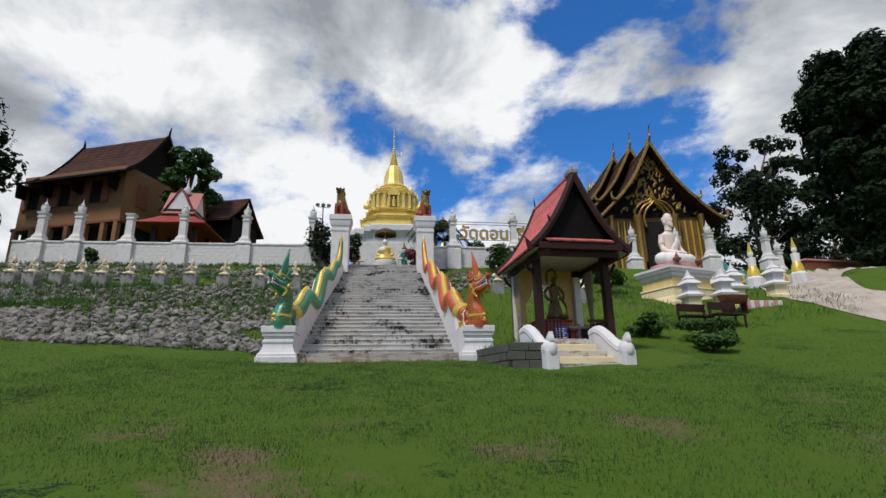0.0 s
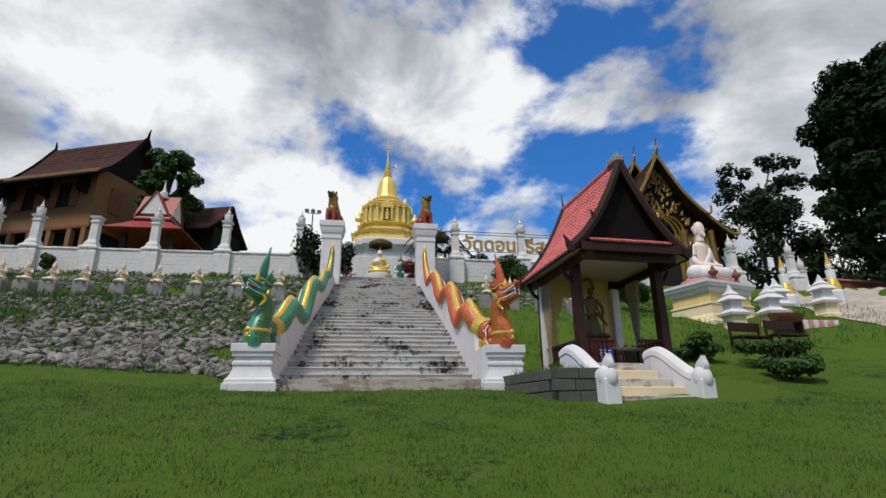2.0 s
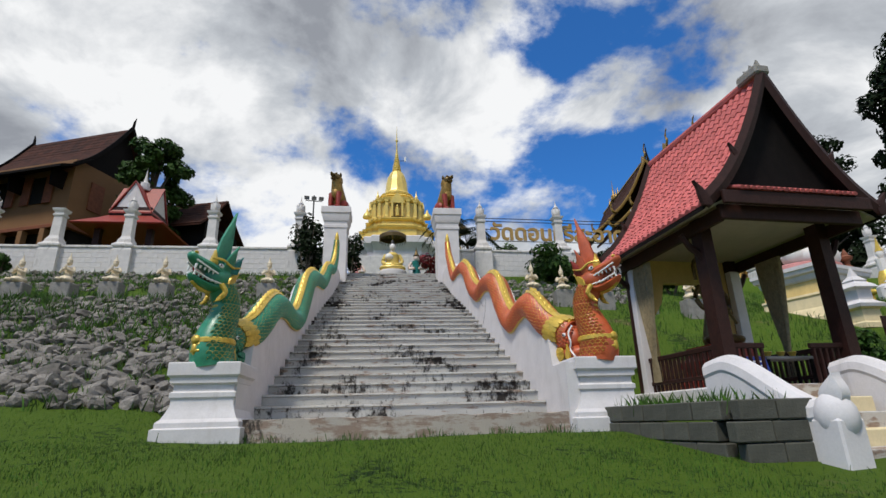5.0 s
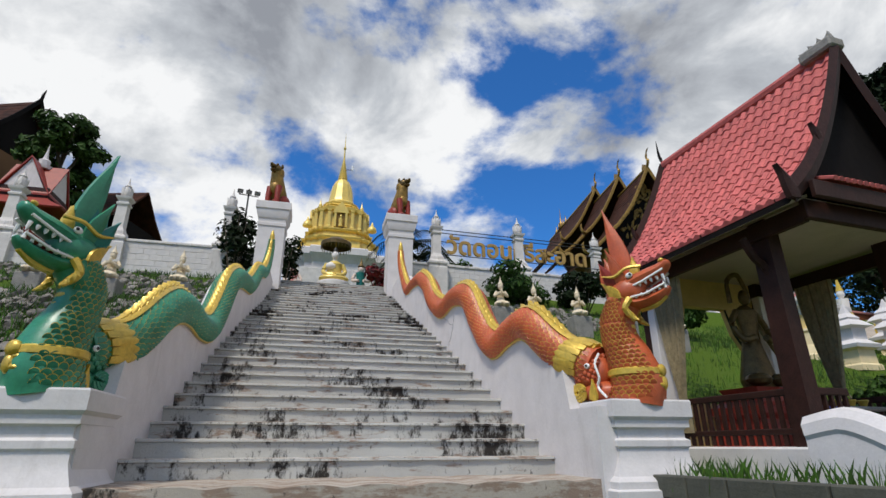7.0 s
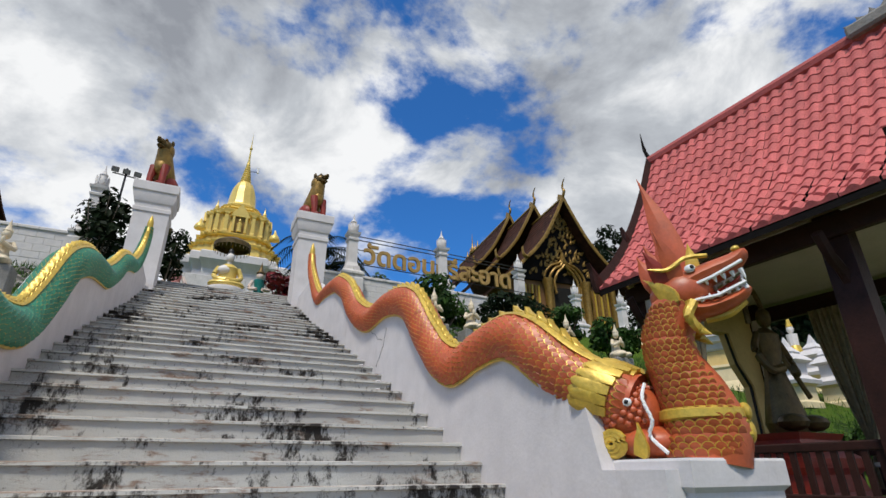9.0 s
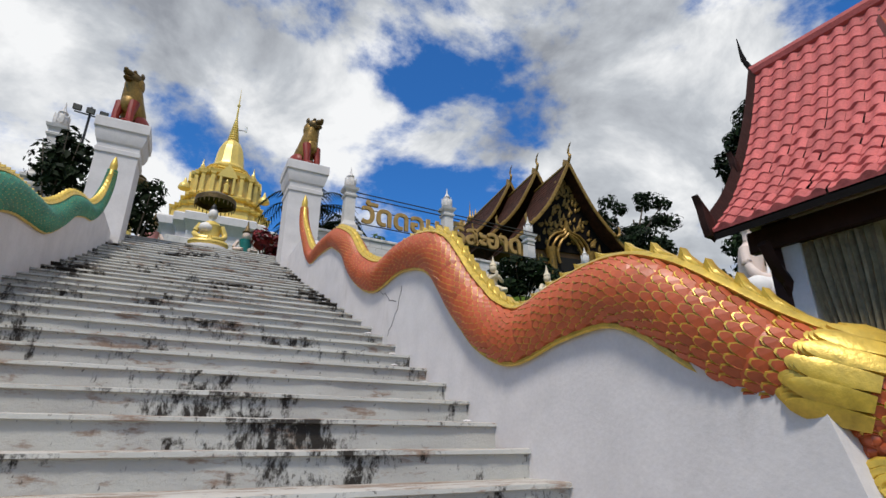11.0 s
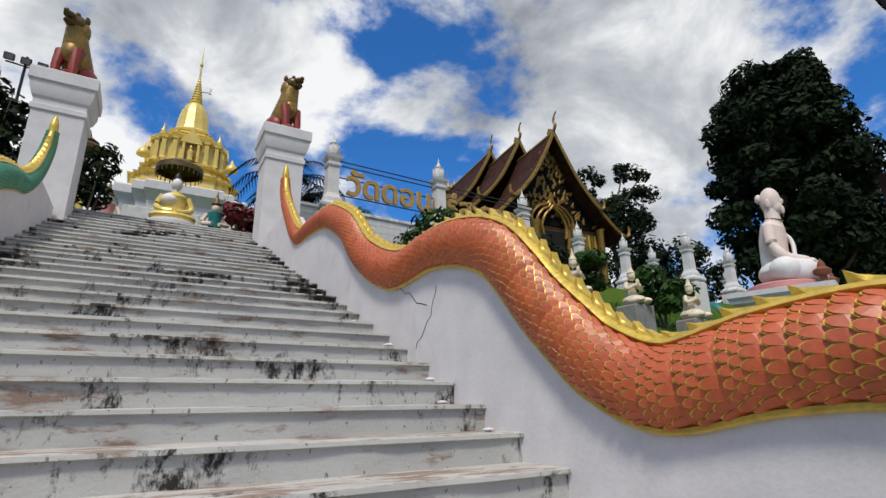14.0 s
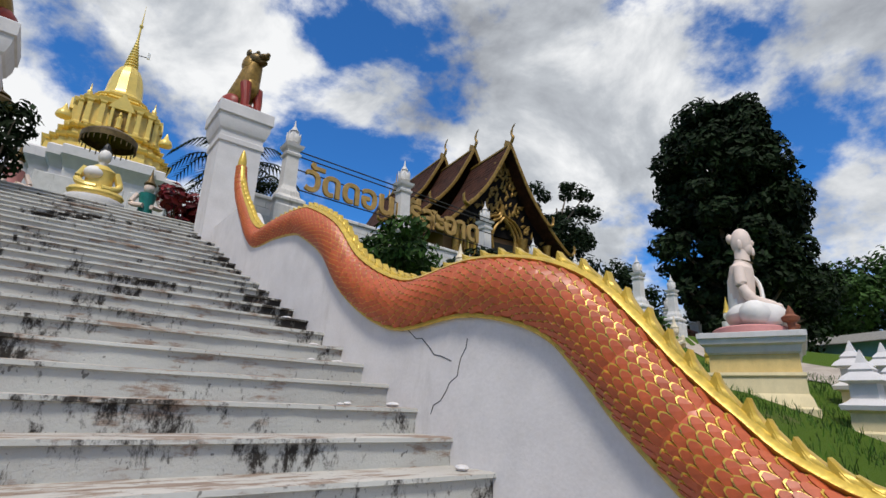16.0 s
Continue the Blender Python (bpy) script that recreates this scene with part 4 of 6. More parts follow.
def roof_sheet(prof, y0, y1, thick, n=1):
    """Both slopes of a concave gable roof; prof: (half width, z) from ridge to eave."""
    g = Geo()
    for sd in (-1, 1):
        k = len(prof)
        vs = []
        for y in (y0, y1):
            vs += [(sd * x, y, z) for x, z in prof] + [(sd * x, y, z - thick) for x, z in prof]
        fs = []
        for i in range(k - 1):
            fs += [(i, i + 1, 2 * k + i + 1, 2 * k + i), (k + i, k + i + 1, 3 * k + i + 1, 3 * k + i), (i, i + 1, k + i + 1, k + i), (2 * k + i, 2 * k + i + 1, 3 * k + i + 1, 3 * k + i)]
        fs.append((k - 1, 2 * k - 1, 4 * k - 1, 3 * k - 1))
        g.put(vs, fs)
    return g


def shingle_rows(prof, y0, y1, step, out=0.02):
    """Courses of shingles as overlapping slats down both slopes."""
    g = Geo()
    P = spline(prof, 10)
    acc, last = 0, 0
    pts = [P[0]]
    for a, b in zip(P, P[1:]):
        acc += float(np.hypot(*(b - a)))
        if acc - last >= step:
            pts.append(b)
            last = acc
    if np.hypot(*(P[-1] - pts[-1])) > 0.01:
        pts.append(P[-1])
    for sd in (-1, 1):
        for a, b in zip(pts, pts[1:]):
            d = (b - a) / np.hypot(*(b - a))
            nx, nz = -d[1], d[0]
            if nz < 0:
                nx, nz = -nx, -nz
            e = b + d * step * 0.12
            vs = [(sd * a[0], y0, a[1] + 0.004), (sd * a[0], y1, a[1] + 0.004), (sd * (e[0] + nx * out), y1, e[1] + nz * out), (sd * (e[0] + nx * out), y0, e[1] + nz * out), (sd * e[0], y0, e[1] - 0.01), (sd * e[0], y1, e[1] - 0.01)]
            g.put(vs, [(0, 1, 2, 3), (3, 2, 5, 4)])
    return g


def bargeboard(prof, y, w, d, sd, off=0.05):
    g = Geo()
    g.tube([(sd * p[0], y, p[1] + off) for p in spline(prof, 5)], w, 6, None, d / w / 2 if d < w else 1.0, (0, 1, 0))
    return g


def build_viharn():
    V = thing("temple_hall", "ornate gilded temple hall with three-tiered dark brown roof", "temple hall", pose(21.86, 24.0, 0.39, 0, 0, -7) @ Matrix.Diagonal((0.98, 1.3, 1.06, 1)))
    up = [(0.0, 0.0), (0.8, -1.5), (1.7, -3.0), (2.7, -4.2), (3.3, -4.75)]
    low = [(2.9, -4.35), (3.7, -5.15), (4.6, -5.95), (5.2, -6.35)]
    for y0, y1, z in ((-0.6, 3.0, 17.45), (2.7, 6.4, 18.95), (6.1, 16.0, 20.1)):
        R = part("roof_tier", roof_sheet([(x, z + h) for x, h in up], y0, y1, 0.16), SHINGLE, V, smooth=30)
        tagged(part("shingle_rest", shingle_rows([(x, z + h) for x, h in up], y0, y1, 0.24), SHINGLE, R, smooth=0), kind="stuff")
        R2 = part("lower_roof", roof_sheet([(x, z + h) for x, h in low], y0 + 0.1, y1, 0.16), SHINGLE, V, smooth=30)
        tagged(part("shingle_rest", shingle_rows([(x, z + h) for x, h in low], y0 + 0.1, y1, 0.24), SHINGLE, R2, smooth=0), kind="stuff")
        for sd in (-1, 1):
            part("bargeboard", bargeboard([(x, z + h) for x, h in up], y0 - 0.05, 0.13, 0.1, sd), GILT, V, "gilded naga-shaped bargeboard")
            part("bargeboard", bargeboard([(x, z + h) for x, h in low], y0 + 0.02, 0.12, 0.1, sd), GILT, V, "gilded bargeboard")
        g = Geo()
        g.tube(spline([(0, y0 - 0.05, z + 0.1), (0, y0 - 0.22, z + 0.45), (0, y0 - 0.1, z + 0.8), (0, y0 - 0.2, z + 1.15), (0, y0 - 0.42, z + 1.35)], 4), [0.10] * 6 + [0.075] * 5 + [0.05] * 4 + [0.03, 0.01], 6)
        leaf_plate(g, pose(0, y0 + 0.25, z + 0.1, 0, 0, 90), 0.5, 0.5, 0.06, 0.3)
        part("ridge_finial", g, GILT, V, "curled finial at the gable tip")
        g = Geo()
        g.box(-0.09, 0.09, y0, y1, z - 0.02, z + 0.14, c=0.03)
        part("ridge_cap", g, GILT, V)
        for sd in (-1, 1):
            for (px, pz) in ((3.3, z - 4.75), (5.2, z - 6.35)):
                g = Geo()
                g.tube(spline([(sd * px, y0 - 0.05, pz), (sd * (px + 0.28), y0 - 0.05, pz + 0.12), (sd * (px + 0.38), y0 - 0.05, pz + 0.5), (sd * (px + 0.3), y0 - 0.05, pz + 0.75)], 4), [0.11] * 6 + [0.08] * 4 + [0.05, 0.03, 0.01], 6)
                part("eave_finial", g, GILT, V)
    g = Geo()
    g.lathe([(0.3, 18.7), (0.34, 18.85), (0.2, 19.0), (0.22, 19.2), (0.1, 19.4), (0.05, 20.0), (0.004, 20.9)], 8, pose(0, 13, 1.4))
    for i in (-2, -1, 1, 2):
        g.lathe([(0.16, 18.7), (0.18, 18.8), (0.08, 19.0), (0.03, 19.4), (0.003, 19.8 - 0.15 * abs(i))], 8, pose(0, 13 + 0.55 * i, 1.4))
    part("ridge_spire", g, GILT, V)
    g = Geo()
    g.box(-4.3, 4.3, 0.3, 16, 4.6, 11.8)
    part("wall", g, OCHRE, V, smooth=20)
    g = Geo()
    g.plate([(-4.3, 11.6), (4.3, 11.6), (2.6, 13.0), (1.6, 14.4), (0.75, 15.9), (0, 17.3), (-0.75, 15.9), (-1.6, 14.4), (-2.6, 13.0)], 0.1, pose(0, 0.2, 0))
    part("gable", g, BLACKWOOD, V, "dark carved gable panel", smooth=20)
    g = Geo()
    r2 = random.Random(3)
    for i in range(130):
        z = r2.uniform(11.7, 16.6)
        w = np.interp(z, [11.6, 13, 14.4, 15.9, 17.2], [3.9, 2.4, 1.45, 0.65, 0.0])
        x = r2.uniform(-w, w)
        leaf_plate(g, pose(x, 0.12, z, 0, r2.uniform(-50, 50), 0), r2.uniform(0.25, 0.5), 0.2, 0.06, 0.4, 0.03)
    part("gable_carving", g, GILT, V, "gilded scrollwork", smooth=0)
    # doorway
    g = Geo()
    for sd in (-1, 1):
        g = Geo()
        g.lathe([(0.32, 5.6), (0.32, 6.2), (0.25, 6.3), (0.25, 11.0), (0.33, 11.3), (0.36, 11.6)], 12, pose(sd * 1.5, -0.1, 0))
        part("porch_column", g, GILT, V)
        g = Geo()
        g.lathe([(0.22, 5.6), (0.2, 11.3), (0.27, 11.6)], 12, pose(sd * 3.7, -0.1, 0))
        part("porch_column", g, GILT, V)
    # near-black box paints the doorway's inner shade
    g = Geo()
    g.box(-1.0, 1.0, 0.1, 0.34, 5.6, 11.2)
    part("doorway", g, SHADE_FILL, V, "doorway filled with near-black for the shade inside")
    g = Geo()
    for k in range(3):
        a = 1.45 - 0.3 * k
        pts = [(-a, 0.05 - 0.06 * k, 11.2), (-a * 1.1, 0.05 - .06 * k, 12.0), (-a * 0.7, 0.05 - .06 * k, 12.7), (-0.25, 0.05 - .06 * k, 13.0), (0, 0.05 - .06 * k, 13.7 - 0.2 * k)]
        for sd in (-1, 1):
            g.tube(spline([(sd * p[0], p[1], p[2] - 0.25 * k) for p in pts], 4), 0.09, 6)
    for sd in (-1, 1):
        g.tube([(sd * 1.15, 0.05, 8.0), (sd * 1.15, 0.05, 11.3)], 0.15, 8)
    part("door_arch", g, GILT, V, "gilded pointed arch over the door")
    for sd in (-1, 1):
        for i in range(7):
            g = Geo()
            g.box(sd * 2.0 + sd * 0.26 * i - 0.06, sd * 2.0 + sd * 0.26 * i + 0.06, 0.18, 0.3, 6.6, 11.3, c=0.02)
            part("gilt_slat", g, GOLDTRIM if i % 2 == 0 else GILT, V)


build_viharn()


def build_house():
    Hm = pose(-20.3, 24.6, 0.48, 0, 0, -19) @ Matrix.Diagonal((1.12, 1.12, 1.12, 1))
    h = thing("wooden_house", "two-storey ochre Thai house with steep dark brown roof", "house", Hm)
    # roof along local x
    R = pose(0, 0, 0, 0, 0, 90)
    prof = [(0.0, 15.5), (1.0, 13.9), (2.0, 12.6), (2.9, 11.8)]
    part("roof", roof_sheet([(x, z) for x, z in prof], -4.0, 2.7, 0.14), SHINGLE, h, m=R, smooth=30)
    tagged(part("shingle_rest", shingle_rows(prof, -4.0, 2.7, 0.2), SHINGLE, h, m=R, smooth=0), kind="stuff")
    for sd in (-1, 1):
        part("bargeboard", bargeboard(prof, -4.05, 0.11, 0.1, sd), BLACKWOOD, h, m=R)
        part("bargeboard", bargeboard(prof, 2.75, 0.11, 0.1, sd), BLACKWOOD, h, m=R)
    for x in (-2.75, 4.05):
        g = Geo()
        g.tube([(x, 0, 15.5), (x * 1.01, 0, 15.9), (x * 1.03, 0, 16.15)], [0.09, 0.06, 0.02], 6)
        part("gable_finial", g, BLACKWOOD, h)
        g = Geo()
        g.plate([(-2.3, 12.0), (2.3, 12.0), (1.0, 13.7), (0, 15.2), (-1.0, 13.7)], 0.08, pose(x * 0.9, 0, 0, 0, 0, 90))
        part("gable", g, BLACKWOOD, h, smooth=20)
    low = [(2.0, 12.55), (3.1, 11.75), (3.7, 11.45)]
    part("skirt_roof", roof_sheet(low, -4.2, 3.6, 0.12), BLACKWOOD, h, m=R, smooth=30)
    g = Geo()
    g.box(-3.8, 3.8, -2.6, 2.6, 8.9, 12.3)
    part("upper_wall", g, OCHRE, h, smooth=20)
    g = Geo()
    g.box(-4.0, 4.0, -2.75, 2.75, 8.7, 8.9, c=0.02)
    part("floor_beam", g, SHUTTER, h, smooth=20)
    for x in (-3.7, -2.4, -1.1, 0.2, 1.5, 2.8, 3.7):
        g = Geo()
        g.lathe([(0.14, 4.5), (0.14, 8.7)], 4, pose(x, -2.6, 0))
        part("pier", g, OCHRE, h, smooth=20)
    # solid near-black box behind the piers, in place of shaded open space
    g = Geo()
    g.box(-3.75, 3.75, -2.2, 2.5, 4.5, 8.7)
    part("undercroft", g, SHADE_FILL, h, smooth=20)
    for x in (-2.7, -0.4, 1.9):
        # window opening as a near-black panel, its inner shade put into the colour
        w = Geo()
        w.box(x - 0.42, x + 0.42, -2.64, -2.58, 10.1, 11.5)
        win = part("window", w, SHADE_FILL, h)
        for d in (-1, 1):
            g = Geo()
            g.box(x + d * 0.42 - 0.25 + d * 0.25, x + d * 0.42 + 0.25 + d * 0.25, -2.72, -2.66, 10.05, 11.55, c=0.01)
            part("shutter", g, SHUTTER, win)
    for y in (-1.2, 1.2):
        g = Geo()
        g.box(3.78, 3.86, y - 0.4, y + 0.4, 10.0, 11.5)
        part("window", g, SHUTTER, h)
    for x in (-3.4, -1.5, 0.8, 3.3):
        g = Geo()
        g.plate([(-0.1, 11.6), (0.12, 11.6), (0.02, 10.7), (-0.02, 10.7)], 0.7, pose(x, -2.95, 0))
        part("eave_bracket", g, BLACKWOOD, h)


build_house()


def build_small_shrine():
    s = thing("small_shrine", "small shrine with red tiers and white gables on dark roof", "shrine", pose(-11.9, 17.2, -0.5, 0, 0, 0))
    g = Geo()
    for x in (-1, 1):
        for y in (-1, 1):
            g = Geo()
            g.lathe([(0.13, 5.9), (0.13, 9.3)], 4, pose(x * 1.1, y * 1.1, 0))
            part("column", g, DARKWOOD, s, smooth=20)
    g = Geo()
    g.lathe([(1.9, 9.0), (1.95, 9.06), (1.2, 9.55), (0.95, 9.75)], 4)
    part("lower_roof", g, RED, s, smooth=20)
    g = Geo()
    g.lathe([(0.9, 9.7), (0.9, 10.2), (0.75, 10.3)], 4)
    part("drum", g, DARKWOOD, s, smooth=20)
    for a in range(4):
        g = Geo()
        g.plate([(-0.75, 10.05), (0.75, 10.05), (0, 11.45)], 0.06, pose(0, 0, 0, 0, 0, 90 * a) @ pose(0, -0.85, 0))
        part("gable", g, WHITE, s, smooth=20)
        g = Geo()
        for d in (-1, 1):
            g.put([(0, -0.95, 11.55), (0, 0, 11.55), (d * 0.95, 0, 9.95), (d * 0.95, -0.95, 9.95), (0, -0.95, 11.47), (0, 0, 11.47), (d * 0.95, 0, 9.87), (d * 0.95, -0.95, 9.87)], [(0, 1, 2, 3), (4, 5, 6, 7), (0, 3, 7, 4), (3, 2, 6, 7)])
        part("gable_roof", g, RED, s, m=pose(0, 0, 0, 0, 0, 90 * a), smooth=20)
    g = Geo()
    g.lathe([(0.32, 11.4), (0.34, 11.55), (0.2, 11.6), (0.22, 11.8), (0.1, 11.9), (0.05, 12.2), (0.004, 12.6)], 8)
    part("finial", g, WHITE, s)
    h = thing("back_house", "low house with dark brown gable roof beyond the wall", "house", pose(-12.0, 24, 0.0, 0, 0, -15))
    prof = [(0, 13.2), (1.2, 11.9), (2.4, 10.9)]
    part("roof", roof_sheet(prof, -2.2, 2.2, 0.14), SHINGLE, h, m=pose(0, 0, 0, 0, 0, 90), smooth=30)
    tagged(part("shingle_rest", shingle_rows(prof, -2.2, 2.2, 0.2), SHINGLE, h, m=pose(0, 0, 0, 0, 0, 90), smooth=0), kind="stuff")
    g = Geo()
    g.box(-2.0, 2.0, -1.7, 1.7, 5.4, 11.2)
    part("wall", g, BLACKWOOD, h, smooth=20)


build_small_shrine()

# ---- pavilion ----
BASE = pose(4.98, 0.08, 0.0, 0, 0, 4)
SALA = BASE @ Matrix.Diagonal((0.75, 0.93, 1, 1))
SALA_IN = BASE @ pose(0, -0.15, 0.0) @ Matrix.Diagonal((0.86, 0.82, 1, 1))
SALA_FRONT = BASE @ pose(-0.74, 0.12, 0.0, 0, 0, 3) @ Matrix.Diagonal((0.96, 0.92, 1, 1))


def build_sala():
    s = thing("pavilion", "open shrine pavilion with pink tiled steep roof and dark wooden posts", "pavilion", SALA)
    prof = [(0.0, 4.55), (0.4, 3.90), (0.85, 3.30), (1.32, 2.82), (1.82, 2.46)]
    y0, y1 = -1.55, 1.47
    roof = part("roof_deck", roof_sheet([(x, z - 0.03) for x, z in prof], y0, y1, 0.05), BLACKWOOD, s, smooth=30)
    # barrel tiles, each a curved piece
    P = spline(prof, 12)
    L = np.cumsum([0] + [float(np.hypot(*(b - a))) for a, b in zip(P, P[1:])])
    rows, cols = 16, 21
    tw = (y1 - y0) / cols
    tl = L[-1] / rows

    def tile_geo(k):
        g = Geo()
        a = np.array([np.interp(tl * k, L, [p[i] for p in P]) for i in (0, 1)])
        b = np.array([np.interp(min(tl * (k + 1.12), L[-1]), L, [p[i] for p in P]) for i in (0, 1)])
        d = (b - a) / np.hypot(*(b - a))
        nx, nz = -d[1], d[0]
        if nz < 0:
            nx, nz = -nx, -nz
        vs = []
        for q, lift in ((a, 0.004), (b, 0.022)):
            for i in range(7):
                u = i / 6
                h = 0.028 * math.sin(math.pi * u * 1.55) if u < 0.645 else -0.008 * math.sin(math.pi * (u - 0.645) / 0.355)
                vs.append((q[0] + nx * (lift + h), tw * (u - 0.5) * 1.03, q[1] + nz * (lift + h)))
        vs += [(b[0] + nx * (0.004 + 0.6 * 0), tw * (i / 6 - 0.5) * 1.03, b[1] - 0.012) for i in range(7)]
        g.put(vs, [(i, i + 1, 8 + i, 7 + i) for i in range(6)] + [(7 + i, 8 + i, 15 + i, 14 + i) for i in range(6)])
        return g
    geos = [tile_geo(k) for k in range(rows)]
    meshes = [g.mesh("roof_tile", TILE, 50) for g in geos]
    rest = Geo()
    made = 0
    for k in range(rows):
        for c in range(cols):
            y = y0 + tw * (c + 0.5)
            if made < 300 and c < 19:
                ob = new("roof_tile", meshes[k])
                ob.parent = roof
                ob.matrix_basis = Matrix.Diagonal((-1, 1, 1, 1)) @ pose(rng.uniform(-.004, .004), y, 0, 0, 0, rng.uniform(-.8, .8))
                made += 1
            else:
                rest.put(geos[k].v, geos[k].f, Matrix.Diagonal((-1, 1, 1, 1)) @ pose(0, y, 0))
            rest.put(geos[k].v, geos[k].f, pose(0, y, 0))
    tagged(part("tile_rest", rest, TILEJ, roof, smooth=50), kind="stuff")
    g = Geo()
    g.tube([(0, y0 - 0.05, 4.59), (0, y1 + 0.05, 4.59)], 0.075, 8)
    part("ridge_cap", g, TILE, s, "pink ridge tiles")
    for y in (y0 - 0.04, y1 + 0.04):
        for sd in (-1, 1):
            g = Geo()
            g.tube([(sd * p[0], y, p[1] + 0.01) for p in spline(prof, 6)], 0.11, 4, None, 0.35, (0, 1, 0))
            part("bargeboard", g, DARKWOOD, s, "dark carved bargeboard")
            g = Geo()
            leaf_plate(g, pose(sd * 1.78, y, 2.42, 0, 0, 0), 0.34, 0.2, 0.06, sd * 0.55, 0.02)
            part("eave_finial", g, DARKWOOD, s)
            g = Geo()
            leaf_plate(g, pose(sd * 1.0, y, 3.16, 0, 0, 0), 0.2, 0.12, 0.05, sd * 0.5, 0.02)
            part("rake_finial", g, DARKWOOD, s)
    g = Geo()
    g.box(-0.16, 0.16, y0 - 0.08, y0 + 0.35, 4.55, 4.70, c=0.03)
    for i in range(4):
        leaf_plate(g, pose(-0.05, y0 + 0.08 * i, 4.63, 0, -30 + 20 * i, 90), 0.16, 0.12, 0.05, 0.3)
    part("ridge_ornament", g, GREYCEM, s, "weathered grey ridge ornament")
    g = Geo()
    g.tube(spline([(0, y1 + 0.02, 4.58), (0, y1 + 0.10, 4.80), (0, y1 + 0.12, 5.1)], 4), [0.03] * 5 + [0.022, 0.016, 0.01, 0.004], 6)
    part("rear_horn", g, BLACKWOOD, s, "curved horn finial")
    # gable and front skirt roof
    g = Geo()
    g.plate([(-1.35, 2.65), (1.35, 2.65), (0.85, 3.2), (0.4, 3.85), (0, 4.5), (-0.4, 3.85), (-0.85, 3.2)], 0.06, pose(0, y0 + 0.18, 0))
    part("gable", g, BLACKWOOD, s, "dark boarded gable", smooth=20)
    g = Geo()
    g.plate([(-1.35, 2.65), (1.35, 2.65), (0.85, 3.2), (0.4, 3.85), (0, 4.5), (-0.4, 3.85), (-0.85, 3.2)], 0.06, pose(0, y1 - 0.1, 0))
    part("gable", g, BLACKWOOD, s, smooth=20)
    for i in range(22):
        g = Geo()
        x = -1.2 + 2.4 * (i + 0.5) / 22
        g.tube([(x, y0 + 0.12, 2.78), (x, y0 - 0.16, 2.66)], 0.052, 6, None, 0.5, (0, 0, 1))
        part("skirt_tile", g, TILE, s)
    g = Geo()
    g.box(-1.5, 1.5, y0 - 0.12, y0 - 0.06, 2.45, 2.63, c=0.01)
    g.box(-1.45, 1.45, y0 + 0.05, y0 + 0.12, 2.3, 2.5, c=0.01)
    part("front_beam", g, DARKWOOD, s, smooth=20)
    for sd in (-1, 1):
        g = Geo()
        g.box(sd * 1.40 - 0.05, sd * 1.40 + 0.05, y0 + 0.1, y1 - 0.1, 2.28, 2.46, c=0.01)
        part("side_beam", g, DARKWOOD, s, smooth=20)
        g = Geo()
        g.put([(sd * 1.35, y0 + 0.06, 2.53), (sd * 1.77, y0 + 0.06, 2.40), (sd * 1.77, y1 - 0.06, 2.40), (sd * 1.35, y1 - 0.06, 2.53), (sd * 1.35, y0 + 0.06, 2.56), (sd * 1.77, y0 + 0.06, 2.43), (sd * 1.77, y1 - 0.06, 2.43), (sd * 1.35, y1 - 0.06, 2.56)], [(0, 1, 2, 3), (4, 5, 6, 7), (0, 1, 5, 4), (1, 2, 6, 5), (2, 3, 7, 6)])
        part("eave_soffit", g, SOFFIT, s, "cream soffit boards", smooth=20)
    g = Geo()
    g.box(-1.35, 1.35, y0 + 0.1, y1 - 0.1, 2.5, 2.54)
    part("pavilion_ceiling", g, SOFFIT, s, "cream boarded ceiling", smooth=20)
    for x in (-1.27, 1.27):
        for y in (-0.85, 1.15):
            g = Geo()
            g.lathe([(0.12, 0.2), (0.11, 2.5)], 4)
            col = part("post", g, DARKWOOD, s, m=pose(x, y, 0), smooth=20)
            g = Geo()
            sg = -1 if x < 0 else 1
            g.tube(spline([(0, 0, 1.75), (sg * 0.12, 0, 2.0), (sg * 0.28, 0, 2.1), (sg * 0.42, 0, 2.28)], 4), 0.05, 6)
            g.ell((sg * 0.13, 0, 2.02), (0.07, 0.03, 0.07), 8, 6)
            part("bracket", g, DARKWOOD, col)
    # rear wall with arched openings
    for x0, x1, z0, z1 in ((-1.2, -0.86, 0.25, 2.5), (0.86, 1.2, 0.25, 2.5), (-0.86, 0.86, 0.25, 0.78), (-0.86, 0.86, 2.1, 2.5)):
        g = Geo()
        g.box(x0, x1, 1.16, 1.30, z0, z1)
        part("rear_wall", g, CREAMY, s, smooth=20)
    for sd in (-1, 1):
        g = Geo()
        g.plate([(sd * 0.86, 1.5), (sd * 0.86, 2.1), (sd * 0.5, 2.1), (sd * 0.62, 1.75)], 0.14, pose(0, 1.23, 0))
        part("arch_shoulder", g, CREAMY, s, smooth=20)
        g = Geo()
        g.box(sd * 1.27 - 0.13, sd * 1.27 + 0.13, 1.0, 1.14, 0.2, 2.3, c=0.01)
        part("pilaster", g, WHITE, s, smooth=20)
        g = Geo()
        g.tube([(sd * 0.85, 1.2, 0.8), (sd * 0.85, 1.2, 1.5), (sd * 0.62, 1.2, 1.75), (sd * 0.5, 1.2, 2.1)], 0.02, 4)
        part("opening_trim", g, BLACK, s)
    g = Geo()
    g.box(-1.5, 1.5, -1.1, 1.45, -0.7, 0.25, c=0.02)
    part("floor_slab", g, WHITE, s, smooth=20)
